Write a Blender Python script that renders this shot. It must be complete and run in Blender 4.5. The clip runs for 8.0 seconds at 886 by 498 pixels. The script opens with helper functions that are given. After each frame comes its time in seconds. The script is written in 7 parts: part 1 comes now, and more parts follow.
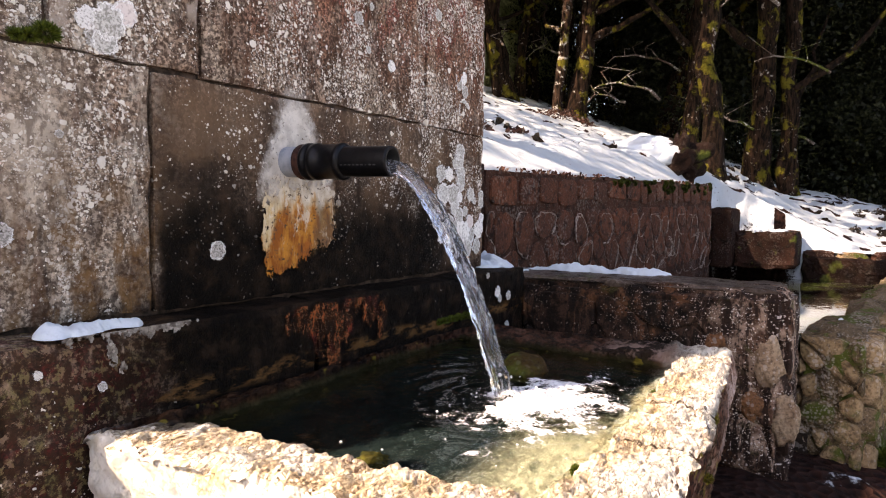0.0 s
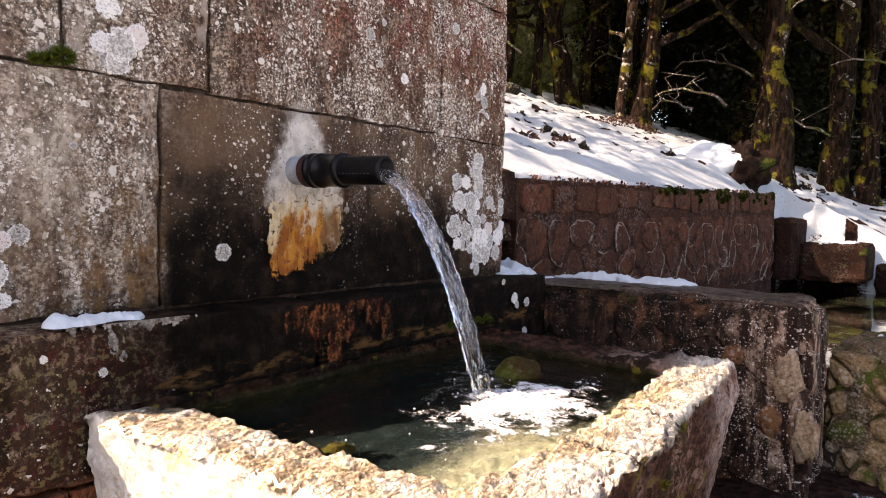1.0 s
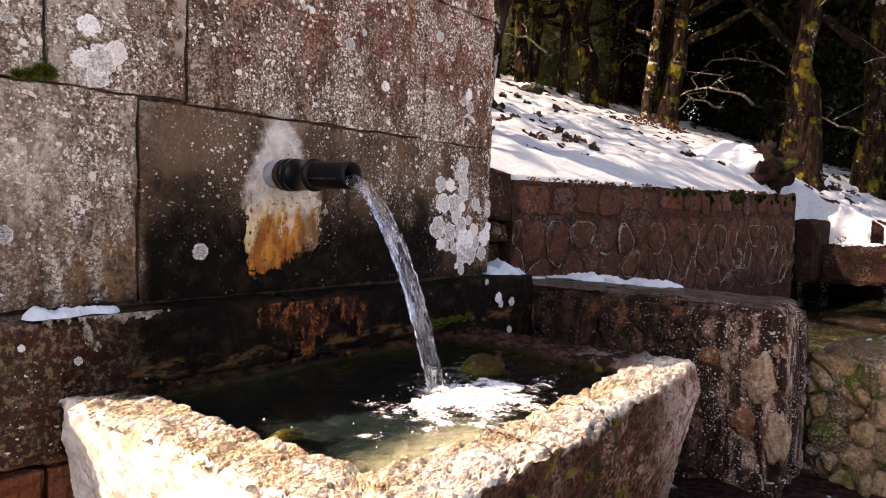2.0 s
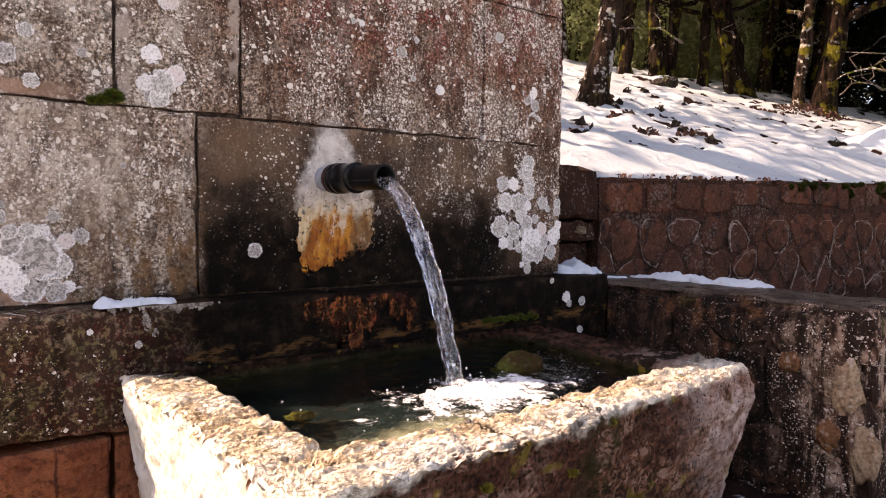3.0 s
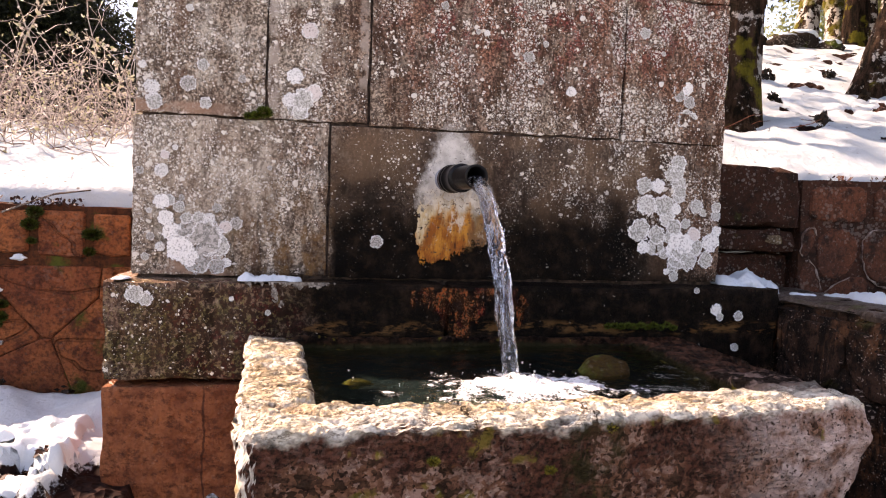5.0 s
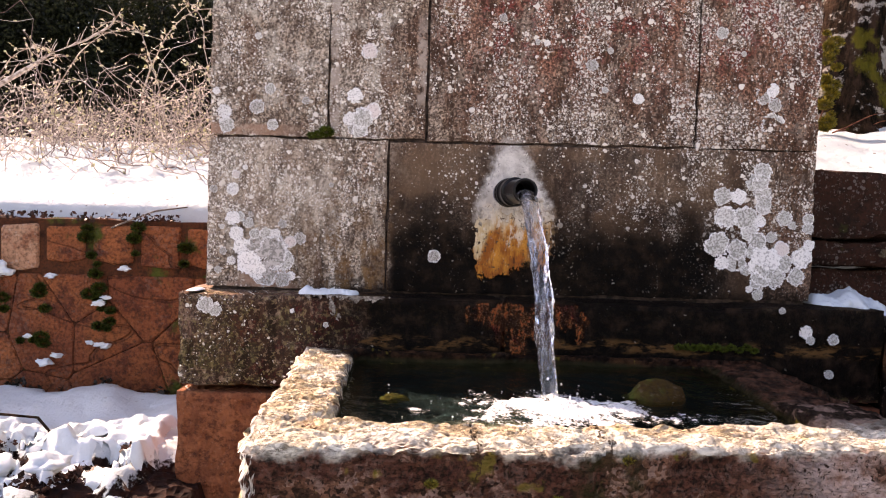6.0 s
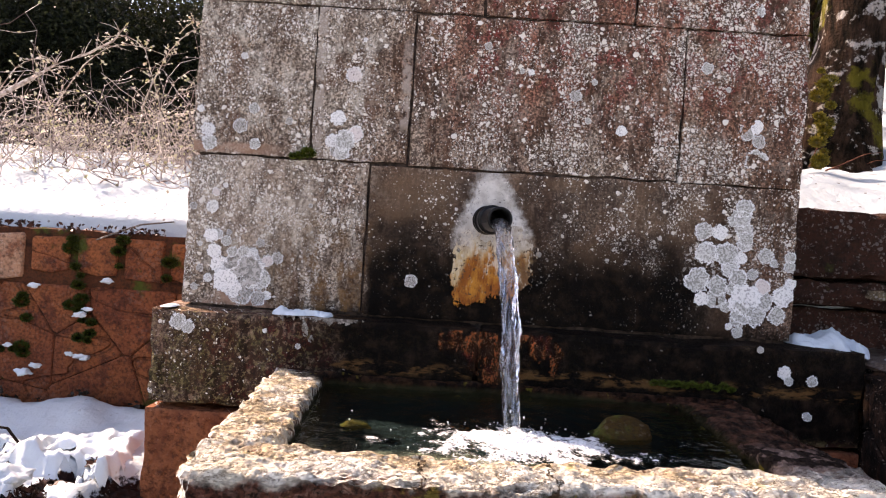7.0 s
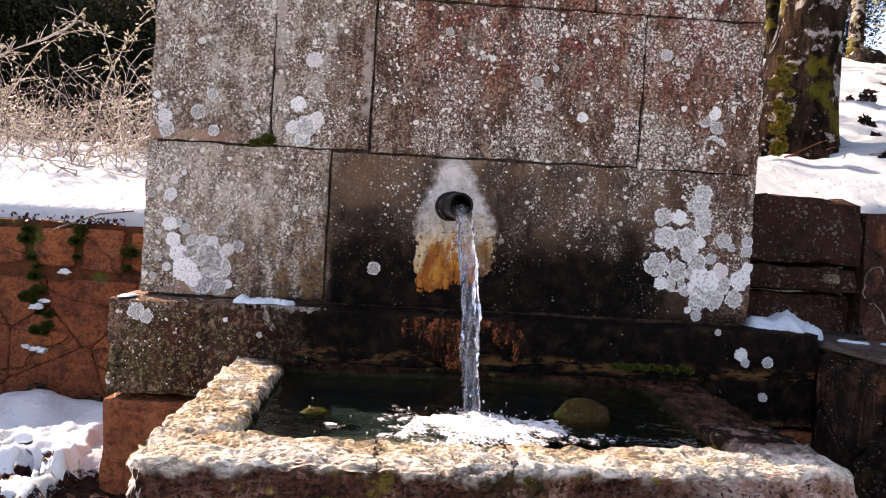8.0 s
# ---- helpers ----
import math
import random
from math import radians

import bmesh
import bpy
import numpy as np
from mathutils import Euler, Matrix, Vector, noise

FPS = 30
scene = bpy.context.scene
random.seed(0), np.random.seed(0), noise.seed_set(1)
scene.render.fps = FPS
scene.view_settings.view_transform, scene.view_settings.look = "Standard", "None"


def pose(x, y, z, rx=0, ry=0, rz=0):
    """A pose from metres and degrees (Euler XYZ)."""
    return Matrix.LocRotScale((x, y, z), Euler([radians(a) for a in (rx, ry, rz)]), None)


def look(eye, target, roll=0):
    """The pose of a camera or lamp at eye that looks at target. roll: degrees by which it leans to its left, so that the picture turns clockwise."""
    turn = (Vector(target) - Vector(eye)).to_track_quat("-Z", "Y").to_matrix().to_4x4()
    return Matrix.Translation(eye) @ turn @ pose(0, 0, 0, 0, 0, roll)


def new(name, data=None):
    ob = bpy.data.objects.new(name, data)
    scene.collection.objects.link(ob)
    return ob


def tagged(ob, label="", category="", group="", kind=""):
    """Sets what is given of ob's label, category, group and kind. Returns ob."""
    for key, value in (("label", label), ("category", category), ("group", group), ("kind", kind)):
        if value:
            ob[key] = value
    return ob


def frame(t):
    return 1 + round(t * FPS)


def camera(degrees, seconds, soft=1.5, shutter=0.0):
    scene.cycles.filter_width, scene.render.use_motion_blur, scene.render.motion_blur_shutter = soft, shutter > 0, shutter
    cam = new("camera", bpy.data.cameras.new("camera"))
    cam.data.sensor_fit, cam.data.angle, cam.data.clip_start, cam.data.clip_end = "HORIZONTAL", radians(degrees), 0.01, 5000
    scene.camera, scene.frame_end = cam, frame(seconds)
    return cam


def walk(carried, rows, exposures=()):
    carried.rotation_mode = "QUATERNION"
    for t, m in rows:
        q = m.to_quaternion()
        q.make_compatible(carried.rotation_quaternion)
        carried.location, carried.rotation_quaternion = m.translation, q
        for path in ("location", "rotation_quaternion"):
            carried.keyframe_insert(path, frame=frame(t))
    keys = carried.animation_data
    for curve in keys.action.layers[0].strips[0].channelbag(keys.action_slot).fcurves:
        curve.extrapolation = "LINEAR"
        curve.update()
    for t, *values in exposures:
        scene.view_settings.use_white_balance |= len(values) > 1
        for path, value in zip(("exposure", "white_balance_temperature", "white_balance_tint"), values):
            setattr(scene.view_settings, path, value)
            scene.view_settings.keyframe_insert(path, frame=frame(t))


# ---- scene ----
cam = camera(68.1, 8.0, 1.1)
PATH = [
    (0, (-0.802, -0.852, 0.931), (0.894, 0.202, 0.82), 0.6),
    (0.5, (-0.777, -0.916, 0.936), (0.852, 0.239, 0.837), 0.6),
    (1, (-0.763, -0.989, 0.933), (0.812, 0.24, 0.84), 1.2),
    (2.3, (-0.692, -1.174, 0.946), (0.754, 0.204, 0.847), 1.3),
    (2.5, (-0.661, -1.211, 0.94), (0.713, 0.239, 0.847), 0.9),
    (3, (-0.586, -1.298, 0.939), (0.593, 0.314, 0.84), 0.5),
    (3.5, (-0.55, -1.362, 0.949), (0.56, 0.299, 0.862), 1.5),
    (4, (-0.501, -1.413, 0.944), (0.48, 0.329, 0.886), 1.6),
    (4.5, (-0.372, -1.458, 0.923), (0.305, 0.423, 0.87), 2.7),
    (5, (-0.255, -1.515, 0.927), (0.136, 0.444, 0.833), 2.0),
    (5.2, (-0.222, -1.536, 0.939), (0.08, 0.438, 0.817), 1.8),
    (6.3, (-0.073, -1.517, 0.944), (-0.111, 0.482, 0.896), 2.2),
    (6.5, (-0.065, -1.52, 0.943), (-0.105, 0.48, 0.913), 2.8),
    (7, (-0.029, -1.512, 0.958), (-0.045, 0.488, 0.942), 3.8),
    (7.5, (-0.012, -1.513, 0.949), (0.019, 0.486, 0.943), 3.8),
    (8, (-0.003, -1.511, 0.951), (0.062, 0.487, 0.911), 3.4),
]
walk(cam, [(t, look(eye, target, roll)) for t, eye, target, roll in PATH], [(0, 1.80, 8300, 27), (1, 1.76, 8500, 29), (2.5, 1.62, 8800, 34), (5, 1.78, 8500, 32), (6.5, 1.75, 8300, 32), (7, 1.66, 7800, 28), (8, 1.64, 7800, 28)])

# ---- world, sun, exposure ----
SUN_TO = Vector((-0.871, 0.492, 0.0)).normalized()
SUN_EL = radians(40)
SUN_VEC = Vector((SUN_TO.x * math.cos(SUN_EL), SUN_TO.y * math.cos(SUN_EL), math.sin(SUN_EL)))
world = bpy.data.worlds.new("sky")
scene.world = world
world.use_nodes = True
wn = world.node_tree
sky = wn.nodes.new("ShaderNodeTexSky")
sky.sky_type = "NISHITA"
sky.sun_disc = False
sky.sun_elevation = SUN_EL
sky.sun_rotation = math.atan2(SUN_VEC.x, SUN_VEC.y)
wn.links.new(sky.outputs[0], wn.nodes["Background"].inputs[0])
wn.nodes["Background"].inputs[1].default_value = 0.15
sun = new("sun", bpy.data.lights.new("sun", "SUN"))
sun.data.energy, sun.data.angle, sun.data.color = 3.6, radians(0.6), (1.0, 0.92, 0.80)
sun.matrix_basis = look(SUN_VEC * 30, (0, 0, 0))

# ---- material helpers ----


def put(nt, socket, v):
    if isinstance(v, bpy.types.NodeSocket):
        nt.links.new(v, socket)
    elif isinstance(v, (tuple, list)) and len(v) == 3 and socket.type == "RGBA":
        socket.default_value = (*v, 1)
    else:
        socket.default_value = v


def n_noise(nt, vec, scale, detail=4, rough=0.55, distort=0.0):
    n = nt.nodes.new("ShaderNodeTexNoise")
    put(nt, n.inputs["Vector"], vec)
    put(nt, n.inputs["Scale"], scale)
    put(nt, n.inputs["Detail"], detail)
    put(nt, n.inputs["Roughness"], rough)
    put(nt, n.inputs["Distortion"], distort)
    return n.outputs[0]


def n_cells(nt, vec, scale, feature="F1", rnd=1.0):
    n = nt.nodes.new("ShaderNodeTexVoronoi")
    n.feature = feature
    put(nt, n.inputs["Vector"], vec)
    put(nt, n.inputs["Scale"], scale)
    put(nt, n.inputs["Randomness"], rnd)
    return n.outputs[0]


def n_math(nt, op, a, b=0.0, c=0.0):
    n = nt.nodes.new("ShaderNodeMath")
    n.operation = op
    for s, v in zip(n.inputs, (a, b, c)):
        put(nt, s, v)
    return n.outputs[0]


def n_map(nt, v, a, b, lo=0.0, hi=1.0):
    n = nt.nodes.new("ShaderNodeMapRange")
    n.interpolation_type = "SMOOTHSTEP"
    for s, x in zip(n.inputs, (v, a, b, lo, hi)):
        put(nt, s, x)
    return n.outputs[0]


def n_mix(nt, fac, a, b, blend="MIX"):
    n = nt.nodes.new("ShaderNodeMix")
    n.data_type, n.blend_type = "RGBA", blend
    put(nt, n.inputs[0], fac)
    put(nt, n.inputs[6], a)
    put(nt, n.inputs[7], b)
    return n.outputs[2]


def n_scale(nt, vec, s):
    n = nt.nodes.new("ShaderNodeVectorMath")
    n.operation = "MULTIPLY"
    put(nt, n.inputs[0], vec)
    put(nt, n.inputs[1], s)
    return n.outputs[0]


def n_add(nt, a, b):
    n = nt.nodes.new("ShaderNodeVectorMath")
    n.operation = "ADD"
    put(nt, n.inputs[0], a)
    put(nt, n.inputs[1], b)
    return n.outputs[0]


def n_colour_noise(nt, vec, scale):
    n = nt.nodes.new("ShaderNodeTexNoise")
    put(nt, n.inputs["Vector"], vec)
    put(nt, n.inputs["Scale"], scale)
    return n.outputs[1]


def n_xyz(nt, vec):
    n = nt.nodes.new("ShaderNodeSeparateXYZ")
    put(nt, n.inputs[0], vec)
    return n.outputs[0], n.outputs[1], n.outputs[2]


def n_bump(nt, height, dist, strength=1.0, normal=None):
    n = nt.nodes.new("ShaderNodeBump")
    put(nt, n.inputs["Height"], height)
    put(nt, n.inputs["Distance"], dist)
    put(nt, n.inputs["Strength"], strength)
    if normal is not None:
        put(nt, n.inputs["Normal"], normal)
    return n.outputs[0]


def material(name):
    m = bpy.data.materials.new(name)
    m.use_nodes = True
    nt = m.node_tree
    coord = nt.nodes.new("ShaderNodeTexCoord")
    return m, nt, nt.nodes["Principled BSDF"], coord.outputs["Object"]


def n_random(nt):
    return nt.nodes.new("ShaderNodeObjectInfo").outputs["Random"]


def n_seed(nt):
    n = nt.nodes.new("ShaderNodeCombineXYZ")
    r = n_math(nt, "MULTIPLY", n_random(nt), 40.0)
    put(nt, n.inputs[0], r)
    put(nt, n.inputs[1], r)
    return n.outputs[0]


def finish(nt, bsdf, color, rough=0.9, normal=None, metal=0.0, spec=0.3):
    put(nt, bsdf.inputs["Base Color"], color)
    put(nt, bsdf.inputs["Roughness"], rough)
    put(nt, bsdf.inputs["Metallic"], metal)
    put(nt, bsdf.inputs["Specular IOR Level"], spec)
    if normal is not None:
        put(nt, bsdf.inputs["Normal"], normal)


def n_spots(nt, vec, scale, size, patch_scale, keep, soft=0.06):
    """Round flecks: cells of the given scale, of varying size, kept where a slow noise exceeds keep."""
    d = n_cells(nt, vec, scale)
    size = n_math(nt, "MULTIPLY", n_map(nt, n_noise(nt, vec, patch_scale, 3), keep, keep + 0.22), size)
    return n_map(nt, n_math(nt, "SUBTRACT", size, d), 0.0, soft)


def n_flat(nt, x, y, z):
    """Coordinates on a wall's face: along it and up it."""
    n = nt.nodes.new("ShaderNodeCombineXYZ")
    put(nt, n.inputs[0], n_math(nt, "MULTIPLY_ADD", y, 0.6, x))
    put(nt, n.inputs[1], z)
    return n.outputs[0]


def n_dots(nt, vec, scale, r0, r1, share, soft=0.07):
    """Crisp round growths, one at most to a cell, of random size; share tells how many of the cells hold one."""
    n = nt.nodes.new("ShaderNodeTexVoronoi")
    n.voronoi_dimensions = "2D"
    put(nt, n.inputs["Vector"], vec)
    put(nt, n.inputs["Scale"], scale)
    cr, cg, cb = n_xyz(nt, n.outputs["Color"])
    size = n_map(nt, n_math(nt, "POWER", cr, 2.0), 0.0, 1.0, r0, r1)
    dot = n_map(nt, n_math(nt, "SUBTRACT", size, n.outputs["Distance"]), 0.0, soft)
    return n_math(nt, "MULTIPLY", dot, n_math(nt, "LESS_THAN", cg, share))


# ---- materials ----
def make_ashlar():
    """Weathered trachyte ashlar: brown and grey, red bloom, pale lichen flecks, black wet stain under the spout."""
    m, nt, bsdf, P = material("weathered_ashlar")
    x, y, z = n_xyz(nt, P)
    warp = n_noise(nt, P, 9.0, 5)
    w = n_math(nt, "MULTIPLY_ADD", warp, 0.22, -0.11)
    fine = n_noise(nt, P, 170.0, 5, 0.65)
    mid = n_noise(nt, P, 28.0, 5, 0.6)
    slow = n_noise(nt, P, 5.0, 4)
    col = n_mix(nt, n_map(nt, slow, 0.38, 0.62), (0.42, 0.245, 0.165), (0.57, 0.42, 0.305))
    grey = n_math(nt, "MULTIPLY", n_map(nt, n_math(nt, "ADD", x, w), -0.10, -0.34), n_map(nt, z, 0.776, 0.788))
    col = n_mix(nt, n_math(nt, "MULTIPLY", grey, 0.72), col, n_mix(nt, n_map(nt, slow, 0.36, 0.64), (0.54, 0.43, 0.325), (0.69, 0.575, 0.46)))
    col = n_mix(nt, n_map(nt, mid, 0.47, 0.70, 0.0, 0.75), col, n_mix(nt, grey, (0.24, 0.105, 0.068), (0.33, 0.25, 0.185)))
    rnd = n_random(nt)
    col = n_mix(nt, n_math(nt, "MULTIPLY", rnd, 0.35), col, (0.54, 0.45, 0.36))
    tall = n_scale(nt, P, (1.0, 1.0, 0.32))
    umber_run = n_map(nt, n_noise(nt, n_add(nt, tall, (2, 0, 5)), 16.0, 6, 0.68), 0.50, 0.60)
    calm = n_map(nt, grey, 0.0, 1.0, 1.0, 0.45)
    col = n_mix(nt, n_math(nt, "MULTIPLY", umber_run, n_math(nt, "MULTIPLY", calm, 0.62)), col, (0.12, 0.055, 0.03))
    rust_run = n_map(nt, n_noise(nt, n_add(nt, tall, (8, 1, 3)), 20.0, 6, 0.68), 0.53, 0.62)
    col = n_mix(nt, n_math(nt, "MULTIPLY", rust_run, n_math(nt, "MULTIPLY", calm, 0.42)), col, (0.38, 0.19, 0.09))
    soot = n_map(nt, n_noise(nt, n_add(nt, tall, (4, 6, 9)), 24.0, 6, 0.7), 0.55, 0.63)
    col = n_mix(nt, n_math(nt, "MULTIPLY", soot, n_math(nt, "MULTIPLY", calm, n_map(nt, z, 1.10, 1.16, 0.3, 0.72))), col, (0.030, 0.020, 0.016))
    # brown-red bloom on the middle course
    red = n_math(nt, "MULTIPLY", n_map(nt, x, -0.2, 0.0), n_map(nt, z, 1.12, 1.24))
    red = n_math(nt, "MULTIPLY", red, n_map(nt, x, 0.72, 0.5))
    rusty = n_math(nt, "MULTIPLY", red, n_map(nt, n_noise(nt, n_scale(nt, P, (1.6, 1, 0.6)), 8.0, 4), 0.38, 0.62))
    col = n_mix(nt, n_math(nt, "MULTIPLY", rusty, 0.55), col, (0.20, 0.10, 0.068))
    crim = n_math(nt, "MULTIPLY", n_map(nt, z, 1.2, 1.38), n_map(nt, n_noise(nt, n_scale(nt, P, (1, 1, 0.7)), 21.0, 6, 0.68), 0.47, 0.55))
    crim = n_math(nt, "MULTIPLY", crim, n_map(nt, x, -0.2, 0.05))
    col = n_mix(nt, n_math(nt, "MULTIPLY", crim, 0.80), col, (0.31, 0.050, 0.046))
    rose = n_math(nt, "MULTIPLY", n_math(nt, "MULTIPLY", n_map(nt, z, 1.16, 1.30), n_map(nt, x, -0.15, 0.0)), n_map(nt, n_noise(nt, n_add(nt, tall, (6, 3, 1)), 13.0, 5, 0.62), 0.46, 0.58))
    col = n_mix(nt, n_math(nt, "MULTIPLY", rose, 0.70), col, (0.52, 0.235, 0.15))
    shade = n_map(nt, n_noise(nt, n_add(nt, n_scale(nt, P, (1, 1, 0.45)), (7, 2, 6)), 9.0, 5, 0.62), 0.50, 0.62)
    col = n_mix(nt, n_math(nt, "MULTIPLY", shade, n_math(nt, "MULTIPLY", calm, 0.55)), col, (0.088, 0.044, 0.028))
    ochre = n_map(nt, n_noise(nt, n_add(nt, P, (3, 1, 7)), 17.0, 4), 0.64, 0.72)
    col = n_mix(nt, n_math(nt, "MULTIPLY", ochre, 0.6), col, (0.36, 0.19, 0.04))
    green = n_math(nt, "MULTIPLY", n_map(nt, z, 0.80, 0.72), n_map(nt, n_noise(nt, P, 11.0, 5, 0.65), 0.42, 0.54))
    col = n_mix(nt, n_math(nt, "MULTIPLY", green, 0.9), col, n_mix(nt, mid, (0.075, 0.07, 0.018), (0.19, 0.16, 0.05)))
    umber = n_math(nt, "MULTIPLY", n_map(nt, z, 0.80, 0.75), n_map(nt, n_noise(nt, n_add(nt, P, (3, 3, 8)), 30.0, 6, 0.68), 0.40, 0.52))
    col = n_mix(nt, n_math(nt, "MULTIPLY", umber, n_map(nt, n_math(nt, "ADD", x, w), -0.66, -0.52, 0.35, 0.92)), col, (0.056, 0.023, 0.014))
    maroon = n_math(nt, "MULTIPLY", n_map(nt, z, 0.80, 0.77), n_map(nt, n_noise(nt, n_add(nt, P, (9, 2, 4)), 16.0, 5, 0.6), 0.50, 0.58))
    maroon = n_math(nt, "MULTIPLY", maroon, n_map(nt, x, -0.64, -0.46))
    col = n_mix(nt, n_math(nt, "MULTIPLY", maroon, 0.8), col, (0.12, 0.022, 0.018))
    col = n_mix(nt, n_map(nt, fine, 0.42, 0.60), n_mix(nt, 0.80, col, (0.03, 0.02, 0.015)), col)
    film = n_map(nt, n_noise(nt, n_add(nt, n_scale(nt, P, (1, 1, 0.7)), (4, 8, 3)), 15.0, 6, 0.66), 0.50, 0.60)
    col = n_mix(nt, n_math(nt, "MULTIPLY", n_math(nt, "MULTIPLY", film, n_map(nt, z, 0.776, 0.788)), n_map(nt, grey, 0.0, 1.0, 0.14, 0.55)), col, (0.68, 0.60, 0.49))
    brown_run = n_map(nt, n_noise(nt, n_add(nt, n_scale(nt, P, (1, 1, 0.3)), (9, 4, 2)), 19.0, 6, 0.66), 0.54, 0.61)
    col = n_mix(nt, n_math(nt, "MULTIPLY", brown_run, 0.55), col, (0.145, 0.066, 0.038))
    dust = n_math(nt, "MULTIPLY", n_map(nt, n_math(nt, "ADD", x, w), -0.24, -0.44), n_math(nt, "MULTIPLY", n_map(nt, z, 0.82, 0.92), n_map(nt, z, 1.14, 1.12)))
    dust = n_math(nt, "MULTIPLY", dust, n_map(nt, n_noise(nt, n_scale(nt, P, (1, 1, 0.4)), 12.0, 5, 0.6), 0.36, 0.56, 0.10, 0.45))
    col = n_mix(nt, dust, col, (0.63, 0.50, 0.385))
    # pale crustose flecks at four sizes
    flat = n_flat(nt, x, y, z)
    bent = n_add(nt, flat, n_scale(nt, n_colour_noise(nt, P, 60.0), (0.012, 0.012, 0.0)))
    bent = n_add(nt, bent, n_scale(nt, n_colour_noise(nt, P, 260.0), (0.0035, 0.0035, 0.0)))
    clump = n_map(nt, n_noise(nt, n_scale(nt, P, (1.2, 1, 0.8)), 9.0, 6, 0.66), 0.40, 0.60)
    clump = n_math(nt, "MULTIPLY", clump, n_map(nt, n_noise(nt, n_add(nt, tall, (1, 4, 2)), 7.0, 4, 0.6), 0.36, 0.60, 0.35, 1.25))
    spout_block = n_math(nt, "MULTIPLY", n_map(nt, x, -0.235, -0.215), n_map(nt, n_math(nt, "ADD", z, n_math(nt, "MULTIPLY", w, 0.3)), 1.15, 1.115))
    share = n_math(nt, "ADD", n_math(nt, "MULTIPLY", n_math(nt, "SUBTRACT", 1.0, spout_block), n_math(nt, "ADD", n_map(nt, x, 0.0, 0.35, 0.44, 0.80), n_map(nt, x, -0.10, -0.24, 0.0, 0.16))),
                   n_math(nt, "MULTIPLY", spout_block, n_math(nt, "MULTIPLY", n_map(nt, n_math(nt, "ADD", x, w), 0.12, 0.46, 0.20, 0.56), n_map(nt, n_math(nt, "ADD", z, w), 0.84, 1.0, 0.35, 1.0))))
    low_left = n_math(nt, "MULTIPLY", n_map(nt, n_math(nt, "ADD", x, w), -0.30, -0.50), n_map(nt, n_math(nt, "ADD", z, w), 1.06, 0.92))
    share = n_math(nt, "ADD", share, n_math(nt, "MULTIPLY", low_left, 0.30))
    share = n_math(nt, "MULTIPLY", share, n_map(nt, clump, 0.0, 1.0, 0.10, 1.0))
    share = n_math(nt, "MULTIPLY", share, n_math(nt, "MAXIMUM", n_map(nt, z, 0.776, 0.786, 0.10, 1.0), n_map(nt, n_math(nt, "ADD", x, w), -0.36, -0.46, 0.0, 0.16)))
    spots = n_dots(nt, bent, 42.0, 0.10, 0.33, n_math(nt, "MULTIPLY", share, 0.45))
    spots = n_math(nt, "MAXIMUM", spots, n_dots(nt, n_add(nt, bent, (5.1, 2.2, 0)), 85.0, 0.14, 0.46, n_math(nt, "MULTIPLY", share, 0.55), 0.10))
    spots = n_math(nt, "MAXIMUM", spots, n_dots(nt, n_add(nt, bent, (1.7, 8.2, 0)), 165.0, 0.20, 0.52, n_math(nt, "MULTIPLY", share, 0.95), 0.14))
    spots = n_math(nt, "MAXIMUM", spots, n_math(nt, "MULTIPLY", n_dots(nt, n_add(nt, flat, (3.7, 4.2, 0)), 330.0, 0.20, 0.50, n_math(nt, "MULTIPLY", share, 0.85), 0.2), 0.75))
    salt = n_map(nt, n_noise(nt, n_add(nt, P, (1.7, 8.2, 3.3)), 150.0, 4, 0.66), 0.575, 0.60)
    spots = n_math(nt, "MAXIMUM", spots, n_math(nt, "MULTIPLY", salt, n_map(nt, share, 0.18, 0.50)))
    pepper = n_math(nt, "MAXIMUM", n_map(nt, n_noise(nt, n_add(nt, P, (7.7, 1.2, 2.3)), 120.0, 6, 0.72), 0.50, 0.58), n_map(nt, n_noise(nt, n_add(nt, tall, (2.7, 6.2, 1.3)), 48.0, 6, 0.70), 0.54, 0.61))
    col = n_mix(nt, n_math(nt, "MULTIPLY", pepper, n_map(nt, grey, 0.0, 1.0, 0.88, 0.56)), col, (0.052, 0.027, 0.017))
    # black wet algae below and beside the spout
    sx = n_math(nt, "MULTIPLY", n_map(nt, n_math(nt, "ADD", x, n_math(nt, "MULTIPLY", w, 0.35)), -0.245, -0.2),
                n_map(nt, n_math(nt, "ADD", x, w), 0.74, 0.48, 0.12, 1.0))
    sz = n_map(nt, n_math(nt, "ADD", z, n_math(nt, "MULTIPLY", w, 0.7)), 1.09, 0.87)
    top_edge = n_map(nt, n_math(nt, "ADD", z, n_math(nt, "MULTIPLY", w, 0.12)), 1.145, 1.115)
    upper = n_math(nt, "MULTIPLY", n_math(nt, "MULTIPLY", sx, top_edge), n_map(nt, n_noise(nt, n_scale(nt, P, (1, 1, 0.5)), 9.0, 5, 0.6), 0.36, 0.60, 0.55, 0.88))
    low = n_math(nt, "MULTIPLY", n_map(nt, n_math(nt, "ADD", z, n_math(nt, "MULTIPLY", w, 0.3)), 0.86, 0.76),
                 n_map(nt, n_math(nt, "ADD", x, w), -0.38, -0.22))
    low_band = n_math(nt, "MULTIPLY", low, n_map(nt, z, 0.55, 0.59))
    wet = n_math(nt, "MAXIMUM", n_math(nt, "MULTIPLY", sx, sz), low_band)
